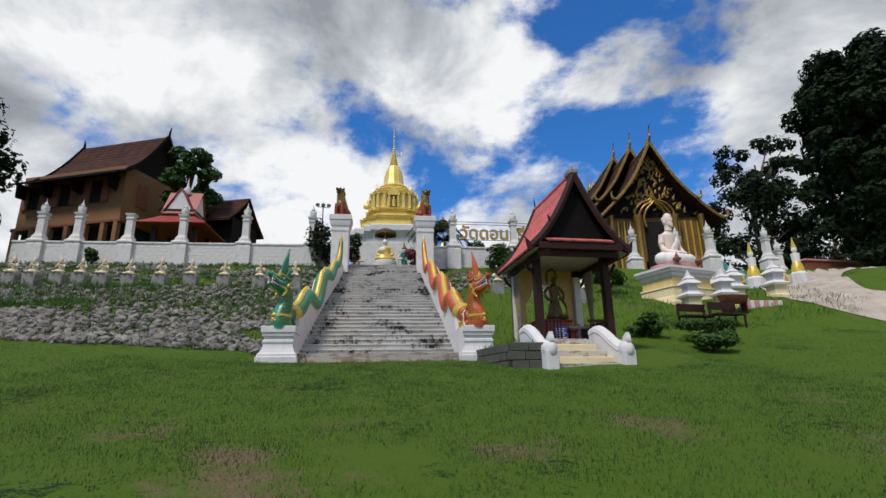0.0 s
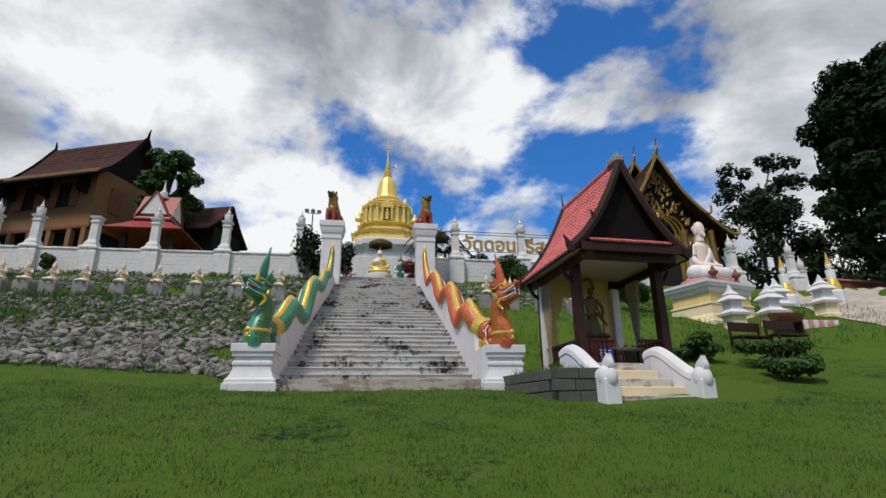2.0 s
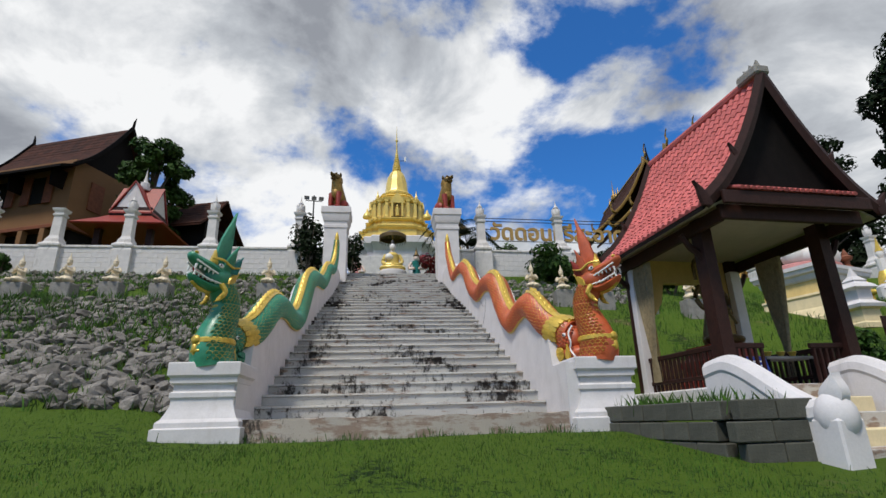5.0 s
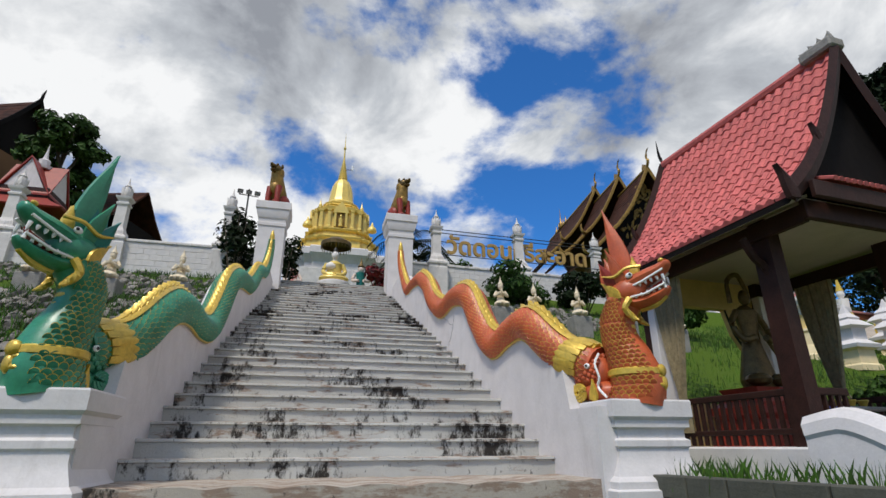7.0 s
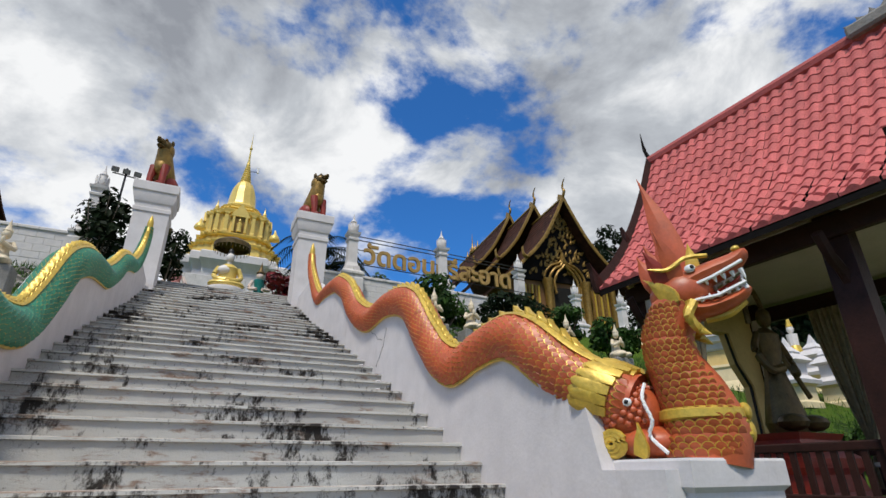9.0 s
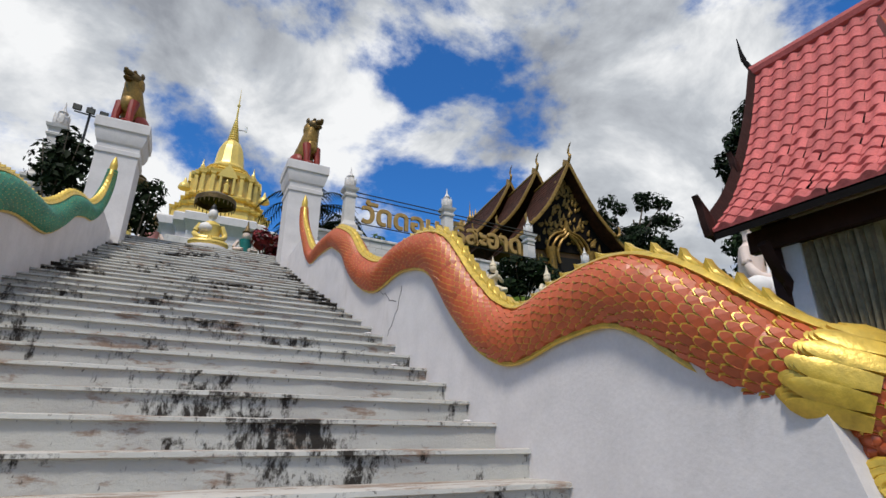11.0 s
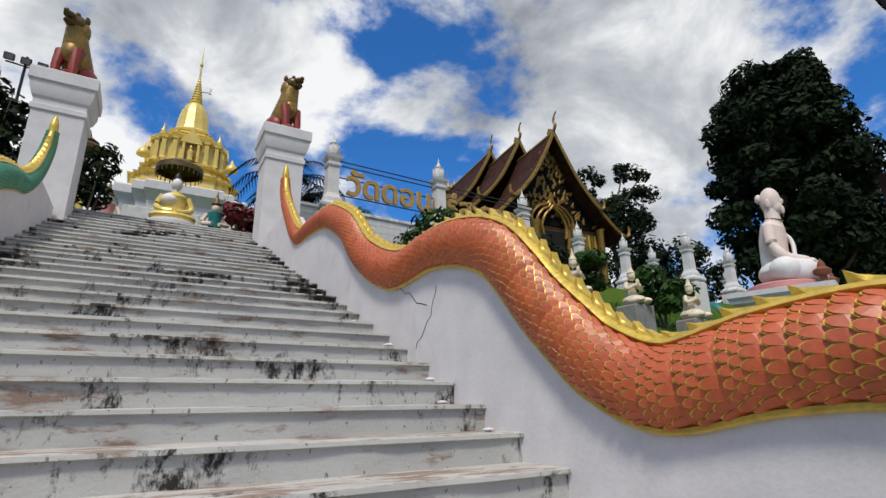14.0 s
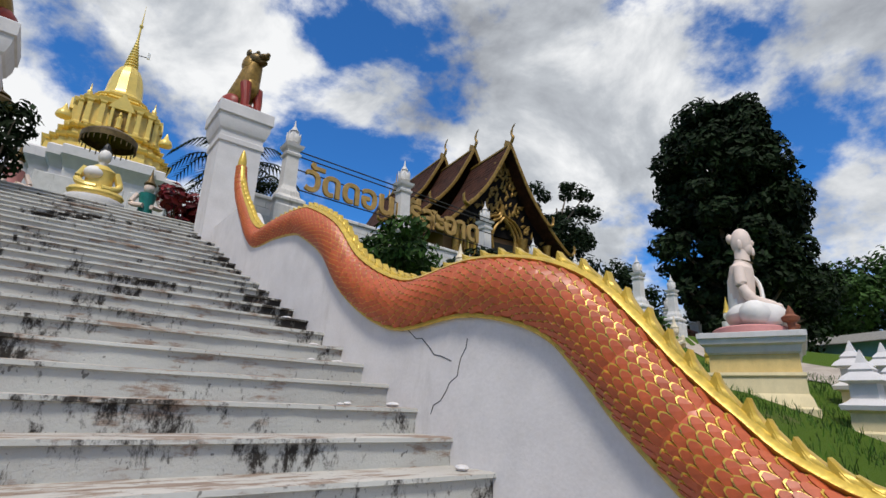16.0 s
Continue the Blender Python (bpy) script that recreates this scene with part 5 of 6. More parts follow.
    # rails
    for x, ya, yb in ((-1.27, -0.75, 1.15), (1.27, -0.75, 1.15)):
        rail = Geo()
        rail.box(x - 0.03, x + 0.03, ya, yb, 0.72, 0.79, c=0.01)
        rail.box(x - 0.03, x + 0.03, ya, yb, 0.36, 0.42, c=0.01)
        r = part("railing", rail, DARKWOOD, s, smooth=20)
        for i in range(17):
            g = Geo()
            y = ya + 0.08 + (yb - ya - 0.16) * i / 16
            g.box(x - 0.018, x + 0.018, y - 0.025, y + 0.025, 0.26, 0.73)
            part("baluster", g, DARKWOOD, r, smooth=20)
    for x in (-0.85, 0.85):
        rail = Geo()
        rail.box(x - 0.38, x + 0.38, -0.88, -0.82, 0.72, 0.79, c=0.01)
        r = part("railing", rail, DARKWOOD, s, smooth=20)
        for i in range(6):
            g = Geo()
            g.box(x - 0.32 + 0.125 * i, x - 0.28 + 0.125 * i, -0.87, -0.83, 0.26, 0.73)
            part("baluster", g, DARKWOOD, r, smooth=20)


def build_sala_contents():
    g = Geo()
    m = SALA_IN @ pose(0.0, 0.75, 0.25)
    g.lathe([(0.62, 0.0), (0.62, 0.12), (0.55, 0.16), (0.50, 0.3), (0.58, 0.36), (0.58, 0.44), (0.46, 0.5), (0.42, 0.6), (0.46, 0.66)], 4, None, 1.0, 0.75)
    solid("statue_plinth", g, RED, "stepped red and gold plinth under the pavilion roof", "plinth", m, smooth=20)
    g = Geo()
    m = SALA_IN @ pose(0.0, 0.75, 0.91)
    g.lathe([(0.26, 0), (0.30, 0.1), (0.24, 0.3), (0.16, 0.55), (0.13, 0.68), (0.17, 0.82), (0.19, 0.98), (0.07, 1.06)], 12, None, 1.0, 0.7)
    g.ell((0.02, -0.02, 1.17), (0.085, 0.09, 0.11), 10, 8)
    for d in (-1, 1):
        g.tube(spline([(d * 0.18, 0, 0.98), (d * 0.32, -0.02, 0.8), (d * 0.26, -0.12, 0.6), (d * 0.1, -0.18, 0.62)], 4), 0.045, 8)
        g.ell((d * 0.2, -0.18, 0.1), (0.2, 0.16, 0.08), 10, 6)
    g.tube(spline([(-0.2, 0.05, 1.1), (-0.18, 0.05, 1.4), (0.05, 0.05, 1.5), (0.18, 0.05, 1.25)], 4), 0.035, 6)
    g.tube(spline([(0.1, 0.03, 1.0), (0.22, -0.1, 0.6), (0.35, -0.15, 0.35)], 4), 0.03, 6)
    solid("deity_statue", g, BRONZE, "dark gilt bronze seated deity statue under an arched canopy", "statue", m)
    for x, y, tie in ((-1.27, 0.75, 0.8), (1.2, 0.2, 0.75)):
        g = Geo()
        n = 26
        lev = [2.28, 2.0, 1.7, 1.4, 1.1, 0.85, 0.75, 0.6, 0.4]
        wid = [0.26, 0.25, 0.21, 0.16, 0.10, 0.05, 0.04, 0.07, 0.08]
        vs = []
        for z, w in zip(lev, wid):
            for i in range(n):
                u = i / (n - 1) - 0.5
                vs.append((0.03 * math.cos(i * 2.4), u * 2 * w, z))
        vs += [(v[0] + 0.008, v[1], v[2]) for v in vs]
        k = len(lev) * n
        fs = [(r * n + i, r * n + i + 1, r * n + n + i + 1, r * n + n + i) for r in range(len(lev) - 1) for i in range(n - 1)]
        g.put(vs, fs + [tuple(q + k for q in f) for f in fs])
        solid("lace_curtain", g, LACE, "beige lace curtain tied in against a pavilion post", "curtain", SALA @ pose(x * 1.06, y, 0.0), group="pavilion curtains")
    b = thing("notice_board", "small blue notice board leaning on the pavilion floor", "sign", SALA_IN @ pose(-0.38, -0.6, 0.25, -12, 0, 0))
    g = Geo()
    g.box(-0.2, 0.2, -0.012, 0.012, 0.02, 0.40, c=0.004)
    part("board", g, BLUESIGN, b, smooth=20)
    for i in range(5):
        g = Geo()
        g.box(-0.15, 0.15 - 0.05 * (i % 2), -0.017, -0.013, 0.32 - 0.06 * i, 0.34 - 0.06 * i)
        part("text_bar", g, ENAMELWHITE, b, smooth=0)
    t = thing("offering_table", "low dark offering table with small bowls beside it", "table", SALA_IN @ pose(0.35, -0.25, 0.25))
    g = Geo()
    g.box(-0.45, 0.45, -0.2, 0.2, 0.36, 0.40, c=0.01)
    part("tabletop", g, GREYCEM, t, smooth=20)
    for x in (-0.4, 0.4):
        for y in (-0.16, 0.16):
            g = Geo()
            g.box(x - 0.02, x + 0.02, y - 0.02, y + 0.02, 0, 0.36)
            part("leg", g, BLACKWOOD, t, smooth=0)
    for i, x in enumerate((-0.25, 0.0, 0.22)):
        g = Geo()
        g.lathe([(0.03, 0), (0.04, 0.02), (0.07, 0.07), (0.065, 0.08), (0.03, 0.03)], 10)
        solid("offering_bowl", g, GOLDTRIM, "small brass offering bowl on the low table", "bowl", SALA_IN @ pose(0.35 + x, -0.25, 0.65), group="offering bowls")


def build_sala_steps():
    st = thing("pavilion_steps", "cream-stained short flight of steps up to the pavilion", "steps", SALA_FRONT, kind="structure")
    for k in range(5):
        g = Geo()
        g.box(-0.62 - 0.05 * k, 0.62 + 0.09 * k, -1.5 - 0.29 * (k + 1), -1.45, -0.85, 0.22 - 0.16 * k, c=0.012)
        part("step", g, PALE if k % 2 else TREAD, st, smooth=20)
    for sd in (-1, 1):
        b = thing("pavilion_balustrade", "low white wavy serpent balustrade with a curled end", "balustrade", SALA_FRONT, group="pavilion balustrades")
        g = Geo()
        x = sd * 0.95
        ys = np.linspace(-1.5, -3.0, 22)
        top = [0.36 + 0.05 * math.sin(u * 6.0) - 0.44 * min(1, max(0, (u - 0.2) / 0.7)) ** 1.2 for u in np.linspace(0, 1, 22)]
        vs = []
        for y, z in zip(ys, top):
            vs += [(x - 0.12, y, -0.95), (x - 0.12, y, z), (x + 0.12, y, z), (x + 0.12, y, -0.95)]
        g.put(vs, [(i * 4 + q, i * 4 + 4 + q, i * 4 + 4 + (q + 1) % 4, i * 4 + (q + 1) % 4) for i in range(21) for q in range(4)] + [(0, 1, 2, 3), (87, 86, 85, 84)])
        part("wall", g, WHITE, b, smooth=30)
        g = Geo()
        g.tube([(x, y, z) for y, z in zip(ys, top)], 0.14, 10)
        part("rail", g, WHITE, b)
        g = Geo()
        g.ell((x, -3.02, -0.14), (0.17, 0.2, 0.22), 12, 8)
        leaf_plate(g, pose(x, -3.05, -0.02, 0, 0, 90), 0.26, 0.26, 0.1, -0.3, 0.04)
        g.box(x - 0.15, x + 0.15, -3.17, -2.87, -0.95, -0.15, c=0.02)
        part("scroll_end", g, WHITE, b)


def build_planter():
    p = thing("block_planter", "grey concrete block planter wall with weeds", "planter", SALA_FRONT, kind="structure")
    bl = Geo()
    bl.box(0.006, 0.384, 0, 0.15, 0.006, 0.184, c=0.01)
    me = bl.mesh("block", BLOCK, 20)

    def run(x0, y0, x1, y1, zs):
        L = math.hypot(x1 - x0, y1 - y0)
        a = math.degrees(math.atan2(y1 - y0, x1 - x0))
        for r, z in enumerate(zs):
            for i in range(max(1, int(L / 0.39))):
                ob = new("block", me)
                ob.parent = p
                ob.matrix_basis = pose(x0, y0, z, 0, 0, a) @ pose(0.39 * i + (0.0 if r % 2 else -0.08), rng.uniform(-.008, .008), 0)
    zz = [-1.1, -0.91, -0.72, -0.53, -0.34, -0.15]
    run(-2.05, 0.2, -1.75, -2.75, zz)
    run(-1.75, -2.75, -0.95, -2.85, zz)
    run(1.1, -2.2, 2.1, -1.6, zz)
    g = Geo()
    g.put([(-1.95, 0.2, -0.08), (-1.65, -2.65, -0.08), (-1.0, -2.75, -0.08), (-1.0, 0.2, -0.08)], [(0, 1, 2, 3)])
    g.put([(1.1, -2.1, -0.08), (2.0, -1.5, -0.08), (1.6, 0.5, -0.06), (1.1, 0.5, -0.06)], [(0, 1, 2, 3)])
    part("planter_soil", g, LAWN, p, smooth=0)


build_sala()
build_sala_contents()
build_sala_steps()
build_planter()

# ---- seated monk on a pedestal ----


def build_monk():
    p = thing("monk_pedestal", "cream and white moulded rectangular pedestal", "pedestal", pose(12.1, 6.2, -0.45, 0, 0, 18) @ Matrix.Diagonal((0.60, 0.56, 1, 1)))
    for nm, prof, mt in (("foot", [(2.2, 2.1), (2.2, 2.72), (2.1, 2.76), (2.0, 2.92), (1.9, 3.0), (1.86, 3.3), (1.92, 3.34), (1.9, 3.4)], PALE), ("body", [(1.78, 3.4), (1.75, 3.78)], CREAMY), ("cap", [(1.78, 3.76), (1.85, 3.80), (1.9, 3.92), (2.05, 3.96), (2.1, 4.06), (2.15, 4.08), (2.15, 4.18), (2.0, 4.2)], WHITE)):
        g = Geo()
        g.lathe(prof, 4, None, 1.0, 0.8)
        part(nm, g, mt, p, smooth=20)
    m = pose(12.1, 6.2, 3.75, 0, 0, 14) @ Matrix.Diagonal((0.72, 0.72, 0.93, 1))
    g = Geo()
    g.slot = 2
    g.lathe([(1.45, 0), (1.45, 0.16), (1.35, 0.2)], 16, None, 1.0, 0.75)
    g.slot = 1
    g.ell((0, -0.05, 0.50), (1.15, 0.72, 0.34), 20, 12)
    for d in (-1, 1):
        g.ell((d * 0.95, -0.25, 0.48), (0.46, 0.42, 0.30), 14, 10)
        g.tube(spline([(d * 1.1, -0.2, 0.48), (d * 0.5, -0.75, 0.42), (-d * 0.2, -0.85, 0.42)], 5), [0.28] * 6 + [0.24] * 5, 12)
    g.slot = 0
    g.tube([(0, 0.12, 0.45), (0, 0.16, 0.9), (0, 0.12, 1.35), (0, 0.06, 1.72), (0, 0.03, 1.88)], [0.58, 0.5, 0.53, 0.46, 0.22], 18, None, 0.72, (0, 1, 0))
    g.tube([(0, 0.04, 1.72), (0, 0.0, 1.95), (0, 0.0, 2.2)], [0.30, 0.215, 0.21], 14)
    g.ell((0, -0.02, 2.40), (0.255, 0.30, 0.36), 18, 14)
    g.ell((0, -0.12, 2.22), (0.19, 0.21, 0.21), 14, 10)
    g.ell((0, 0.29, 2.52), (0.12, 0.11, 0.13), 10, 8)
    g.ell((0, -0.31, 2.12), (0.07, 0.06, 0.12), 10, 8)
    g.ell((0, -0.32, 2.34), (0.045, 0.06, 0.08), 8, 6)
    for d in (-1, 1):
        g.ell((d * 0.25, 0.0, 2.30), (0.04, 0.07, 0.13), 8, 6)
        g.tube(spline([(d * 0.5, 0.08, 1.65), (d * 0.64, 0.02, 1.15), (d * 0.62, -0.25, 0.85), (d * 0.2, -0.72, 0.72)], 5), [0.17] * 5 + [0.14] * 5 + [0.11] * 5 + [0.1], 12)
        g.ell((d * 0.14, -0.78, 0.70), (0.2, 0.14, 0.09), 10, 6)
    g.slot = 1
    g.tube([(0.02, 0.14, 0.5), (0.03, 0.18, 0.92), (0.06, 0.14, 1.36), (0.16, 0.07, 1.70)], [0.59, 0.515, 0.515, 0.36], 18, None, 0.74, (0, 1, 0))
    g.tube(spline([(0.56, 0.08, 1.74), (0.2, -0.32, 1.35), (-0.3, -0.44, 0.9), (-0.5, -0.45, 0.55)], 5), [0.12] * 16, 8, None, 0.5, (0, 1, 0))
    g.slot = 3
    g.tube([(0.22 * math.cos(a / 12 * 2 * math.pi), 0.0 + 0.24 * math.sin(a / 12 * 2 * math.pi) - 0.02, 1.90 + 0.06 * math.sin(a / 12 * 2 * math.pi)) for a in range(13)], 0.02, 5)
    g.ell((0, -0.30, 2.02), (0.035, 0.035, 0.10), 8, 6)
    solid("monk_statue", g, [SKIN, STATUE, PINKBASE, BRONZE], "large white seated monk statue on a moulded pedestal", "statue", m)
    for x in (-1.35, 1.35):
        v = Geo()
        v.lathe([(0.11, 0), (0.12, 0.05), (0.07, 0.09), (0.07, 0.22), (0.15, 0.26), (0.17, 0.34), (0.08, 0.40), (0.07, 0.46), (0.01, 0.58)], 12)
        solid("offering_urn", v, SHUTTER, "small dark red offering urn on the pedestal", "urn", pose(12.1, 6.2, 3.75, 0, 0, 18) @ pose(x * 0.45, -0.74, 0), group="offering urns")


build_monk()


def build_lantern_post(x, y, h=1.0):
    z = ground_z(x, y) - 0.1
    p = thing("lantern_post", "short cream and white pillar with a pointed lantern top", "lantern post", pose(x, y, z), group="lantern posts")
    g = Geo()
    g.lathe([(0.30, 0), (0.30, 0.12), (0.25, 0.16), (0.24, h - 0.55), (0.3, h - 0.5)], 4)
    part("shaft", g, PALE, p, smooth=20)
    g = Geo()
    g.lathe([(0.34, h - 0.5), (0.36, h - 0.42), (0.26, h - 0.36), (0.2, h - 0.3), (0.2, h - 0.05), (0.32, h), (0.26, h + 0.08), (0.16, h + 0.16), (0.18, h + 0.2), (0.08, h + 0.32), (0.01, h + 0.55)], 4)
    part("lantern", g, WHITE, p, smooth=20)


for x, y in ((11.4, 4.2), (12.6, 4.0), (13.7, 4.9), (15.3, 4.7)):
    build_lantern_post(x, y)


def build_rails_and_bench():
    for i, (x, y) in enumerate(((10.0, 1.85), (11.0, 1.75))):
        z = ground_z(x, y)
        b = thing("garden_bench", "dark brown wooden bench on the lawn", "bench", pose(x, y, z, 0, 0, 10), group="garden benches")
        g = Geo()
        g.box(-0.55, 0.55, -0.2, 0.2, 0.40, 0.45, c=0.01)
        part("seat", g, DARKWOOD, b, smooth=20)
        g = Geo()
        g.box(-0.55, 0.55, 0.17, 0.21, 0.6, 0.85, c=0.01)
        part("backrest", g, DARKWOOD, b, smooth=20)
        for sx in (-0.5, 0.5):
            for sy in (-0.17, 0.19):
                g = Geo()
                g.box(sx - 0.025, sx + 0.025, sy - 0.025, sy + 0.025, -0.05, 0.41 if sy < 0 else 0.8)
                part("leg", g, DARKWOOD, b, smooth=0)
    z = ground_z(12.2, 3.0)
    c = thing("wooden_barrow", "reddish brown wooden trough on legs", "trough", pose(12.2, 3.0, z))
    g = Geo()
    g.lathe([(0.3, 0.35), (0.42, 0.42), (0.5, 0.62), (0.46, 0.62), (0.38, 0.46)], 10, None, 1.2, 0.6)
    part("tub", g, SHUTTER, c)
    for sx in (-0.35, 0.35):
        g = Geo()
        g.box(sx - 0.03, sx + 0.03, -0.15, 0.15, -0.05, 0.38)
        part("leg", g, DARKWOOD, c, smooth=0)
    k = thing("tile_kerb", "low kerb of pink and white tiles by the lawn", "kerb", pose(13.6, 3.5, ground_z(13.6, 3.5)))
    for i in range(9):
        g = Geo()
        g.box(-0.8 + 0.18 * i, -0.64 + 0.18 * i, -0.06, 0.06, -0.1, 0.22, c=0.01)
        part("tile", g, PINKBASE if i % 2 else WHITE, k, smooth=20)


build_rails_and_bench()

# ---- kneeling figures on blocks ----


def deva_geo():
    g = Geo()
    g.ell((0, 0.0, 0.10), (0.17, 0.22, 0.10), 12, 8)
    g.tube([(0, 0.04, 0.12), (0, 0.05, 0.28), (0, 0.02, 0.42)], [0.12, 0.085, 0.105], 12)
    g.ell((0, 0.0, 0.545), (0.065, 0.07, 0.085), 10, 8)
    g.lathe([(0.06, 0.58), (0.07, 0.60), (0.04, 0.65), (0.02, 0.72), (0.004, 0.80)], 8)
    for d in (-1, 1):
        g.tube(spline([(d * 0.10, 0.02, 0.42), (d * 0.15, -0.03, 0.30), (d * 0.02, -0.13, 0.36)], 4), 0.035, 8)
        g.ell((d * 0.10, -0.12, 0.07), (0.08, 0.17, 0.07), 10, 6)
    g.ell((0, -0.13, 0.40), (0.03, 0.035, 0.07), 8, 6)
    return g


DEVA_MESH = deva_geo().mesh("kneeling_figure", DEVA)
BLOCKS = Geo()
BLOCKS.box(-0.24, 0.24, -0.2, 0.2, -0.35, 0.48, c=0.02)
BLOCK_MESH = BLOCKS.mesh("figure_block", GREYCEM, 20)
for x, y in [(x, 6.35) for x in (-17.6, -16.6, -15.5, -14.4, -13.35, -12.65, -11.75, -11.0, -10.25, -9.3, -8.2, -7.1, -5.9, -4.6, -3.3)] + [(3.75, 6.3), (4.6, 6.3), (5.7, 6.2), (6.8, 6.0), (8.0, 5.8)]:
    z = ground_z(x, y) - 0.02
    tagged(part("figure_block", BLOCK_MESH, None, None, "", pose(x, y, z, 0, 0, rng.uniform(-4, 4))), "grey cement block carrying a kneeling figure", "block", "figure blocks")
    tagged(part("kneeling_figure", DEVA_MESH, None, None, "", pose(x, y, z + 0.475, 0, 0, rng.uniform(-12, 12)) @ Matrix.Diagonal((1, 1, rng.uniform(.92, 1.05), 1))), "faded cream and gold praying figure on a block", "statue", "kneeling figures")

# ---- sign ----


def build_sign():
    s = thing("temple_sign", "gold Thai lettering on black rails between the terrace posts", "sign", pose(3.95, 13.0, 0, 0, 0, 2))
    for z in (7.1, 7.62, 7.98, 8.12):
        g = Geo()
        g.tube([(0, 0.06, z), (7.0, 0.06, z)], 0.018, 6)
        part("rail", g, WIRE, s)
    dg = bpy.context.evaluated_depsgraph_get
    for txt, x, size in (("วัดดอนศ", 0.2, 0.95), ("รีสะอาด", 3.45, 0.95)):
        cu = bpy.data.curves.new("lettering", "FONT")
        cu.body, cu.size, cu.extrude, cu.bevel_depth, cu.offset = txt, size, 0.03, 0.008, 0.018
        ob = new("lettering", cu)
        ob.parent = s
        ob.matrix_basis = pose(x, 0.0, 7.15, 90, 0, 0)
        cu.materials.append(SIGNGOLD)


build_sign()

# ---- Buddha and attendants at the stair head ----


def build_buddha():
    g = Geo()
    T = pose(0.1, 16.2, 5.6)
    g.slot = 1
    g.lathe([(0.75, 0), (0.8, 0.2), (0.62, 0.4), (0.66, 0.6), (0.7, 0.9), (0.66, 1.0)], 16, T)
    g.slot = 0
    g.ell((0, -0.05, 1.17), (0.62, 0.42, 0.2), 16, 10, T)
    g.tube([(0, 0.05, 1.1), (0, 0.06, 1.5), (0, 0.02, 1.85), (0, 0, 1.98)], [0.36, 0.30, 0.33, 0.14], 16, T, 0.7, (0, 1, 0))
    for d in (-1, 1):
        g.tube(spline([(d * 0.32, 0.02, 1.84), (d * 0.45, -0.02, 1.5), (d * 0.30, -0.28, 1.3), (d * 0.05, -0.36, 1.27)], 4), 0.09, 10, T)
    g.slot = 2
    g.tube([(0, 0, 1.92), (0, -0.02, 2.12)], 0.09, 10, T)
    g.ell((0, -0.02, 2.22), (0.15, 0.165, 0.2), 14, 10, T)
    g.ell((-0.12, -0.02, 1.72), (0.26, 0.22, 0.2), 12, 8, T)
    g.slot = 3
    g.ell((0, 0.03, 2.34), (0.155, 0.165, 0.13), 12, 8, T)
    g.lathe([(0.09, 2.42), (0.09, 2.5), (0.02, 2.62)], 8, T)
    solid("buddha_statue", g, [GOLD, WHITE, STATUE, BLACK], "seated gold and white Buddha statue on a round base", "statue")
    u = thing("tiered_parasol", "dark ceremonial parasol with hanging fringe above the statue", "parasol", pose(0.12, 16.75, 5.6))
    g = Geo()
    g.tube([(0, 0, 0), (0, 0, 3.2)], 0.025, 6)
    part("pole", g, GOLDTRIM, u)
    g = Geo()
    g.lathe([(0.02, 3.3), (0.3, 3.2), (0.62, 3.02), (0.66, 2.98), (0.66, 2.82), (0.63, 2.82), (0.62, 2.98), (0.1, 3.15)], 20)
    part("canopy", g, BRONZE, u)
    for i in range(26):
        g = Geo()
        a = 2 * math.pi * i / 26
        g.lathe([(0.002, 2.66), (0.02, 2.72), (0.012, 2.83)], 5, pose(0.64 * math.cos(a), 0.64 * math.sin(a), 0))
        part("tassel", g, BRONZE, u)
    for x, y in ((-1.6, 17.2), (1.25, 16.6)):
        g = Geo()
        T = pose(x, y, 5.6)
        g.slot = 0
        g.lathe([(0.26, 0), (0.26, 0.5), (0.2, 0.55)], 10, T)
        g.slot = 1
        for d in (-1, 1):
            g.tube([(d * 0.12, 0, 0.5), (d * 0.13, -0.02, 1.05)], [0.1, 0.12], 10, T)
            g.tube(spline([(d * 0.24, 0, 1.6), (d * 0.36, -0.05, 1.3), (d * 0.1, -0.24, 1.25)], 4), 0.065, 8, T)
        g.slot = 2
        g.tube([(0, 0, 0.95), (0, 0, 1.3), (0, 0, 1.65)], [0.22, 0.17, 0.22], 12, T)
        g.slot = 1
        g.ell((0, 0, 1.82), (0.14, 0.14, 0.17), 12, 8, T)
        g.slot = 3
        g.lathe([(0.14, 1.9), (0.16, 1.95), (0.09, 2.05), (0.04, 2.2), (0.005, 2.4)], 10, T)
        solid("guardian_statue", g, [WHITE, SKIN, TEAL if x > 0 else PINKBASE, BRONZE], "painted standing guardian statue with pointed crown", "statue", group="guardian statues")
    for x, y in ((-2.9, 21.5), (4.2, 21.5)):
        q = thing("pole_parasol", "dark tiered parasol on a gold pole by the stupa", "parasol", pose(x, y, 5.6), group="pole parasols")
        g = Geo()
        g.lathe([(0.3, 0), (0.3, 2.6), (0.22, 2.7)], 8)
        part("stand", g, WHITE, q)
        g = Geo()
        g.lathe([(0.24, 2.7), (0.22, 3.6), (0.1, 3.8)], 8)
        part("base", g, GOLD, q)
        g = Geo()
        g.tube([(0, 0, 3.7), (0, 0, 5.6)], 0.04, 6)
        part("pole", g, GOLDTRIM, q)
        g = Geo()
        g.lathe([(0.55, 5.0), (0.58, 5.15), (0.3, 5.35), (0.36, 5.4), (0.1, 5.6), (0.01, 5.9)], 14)
        part("canopy", g, BRONZE, q)


build_buddha()

# ---- plants ----


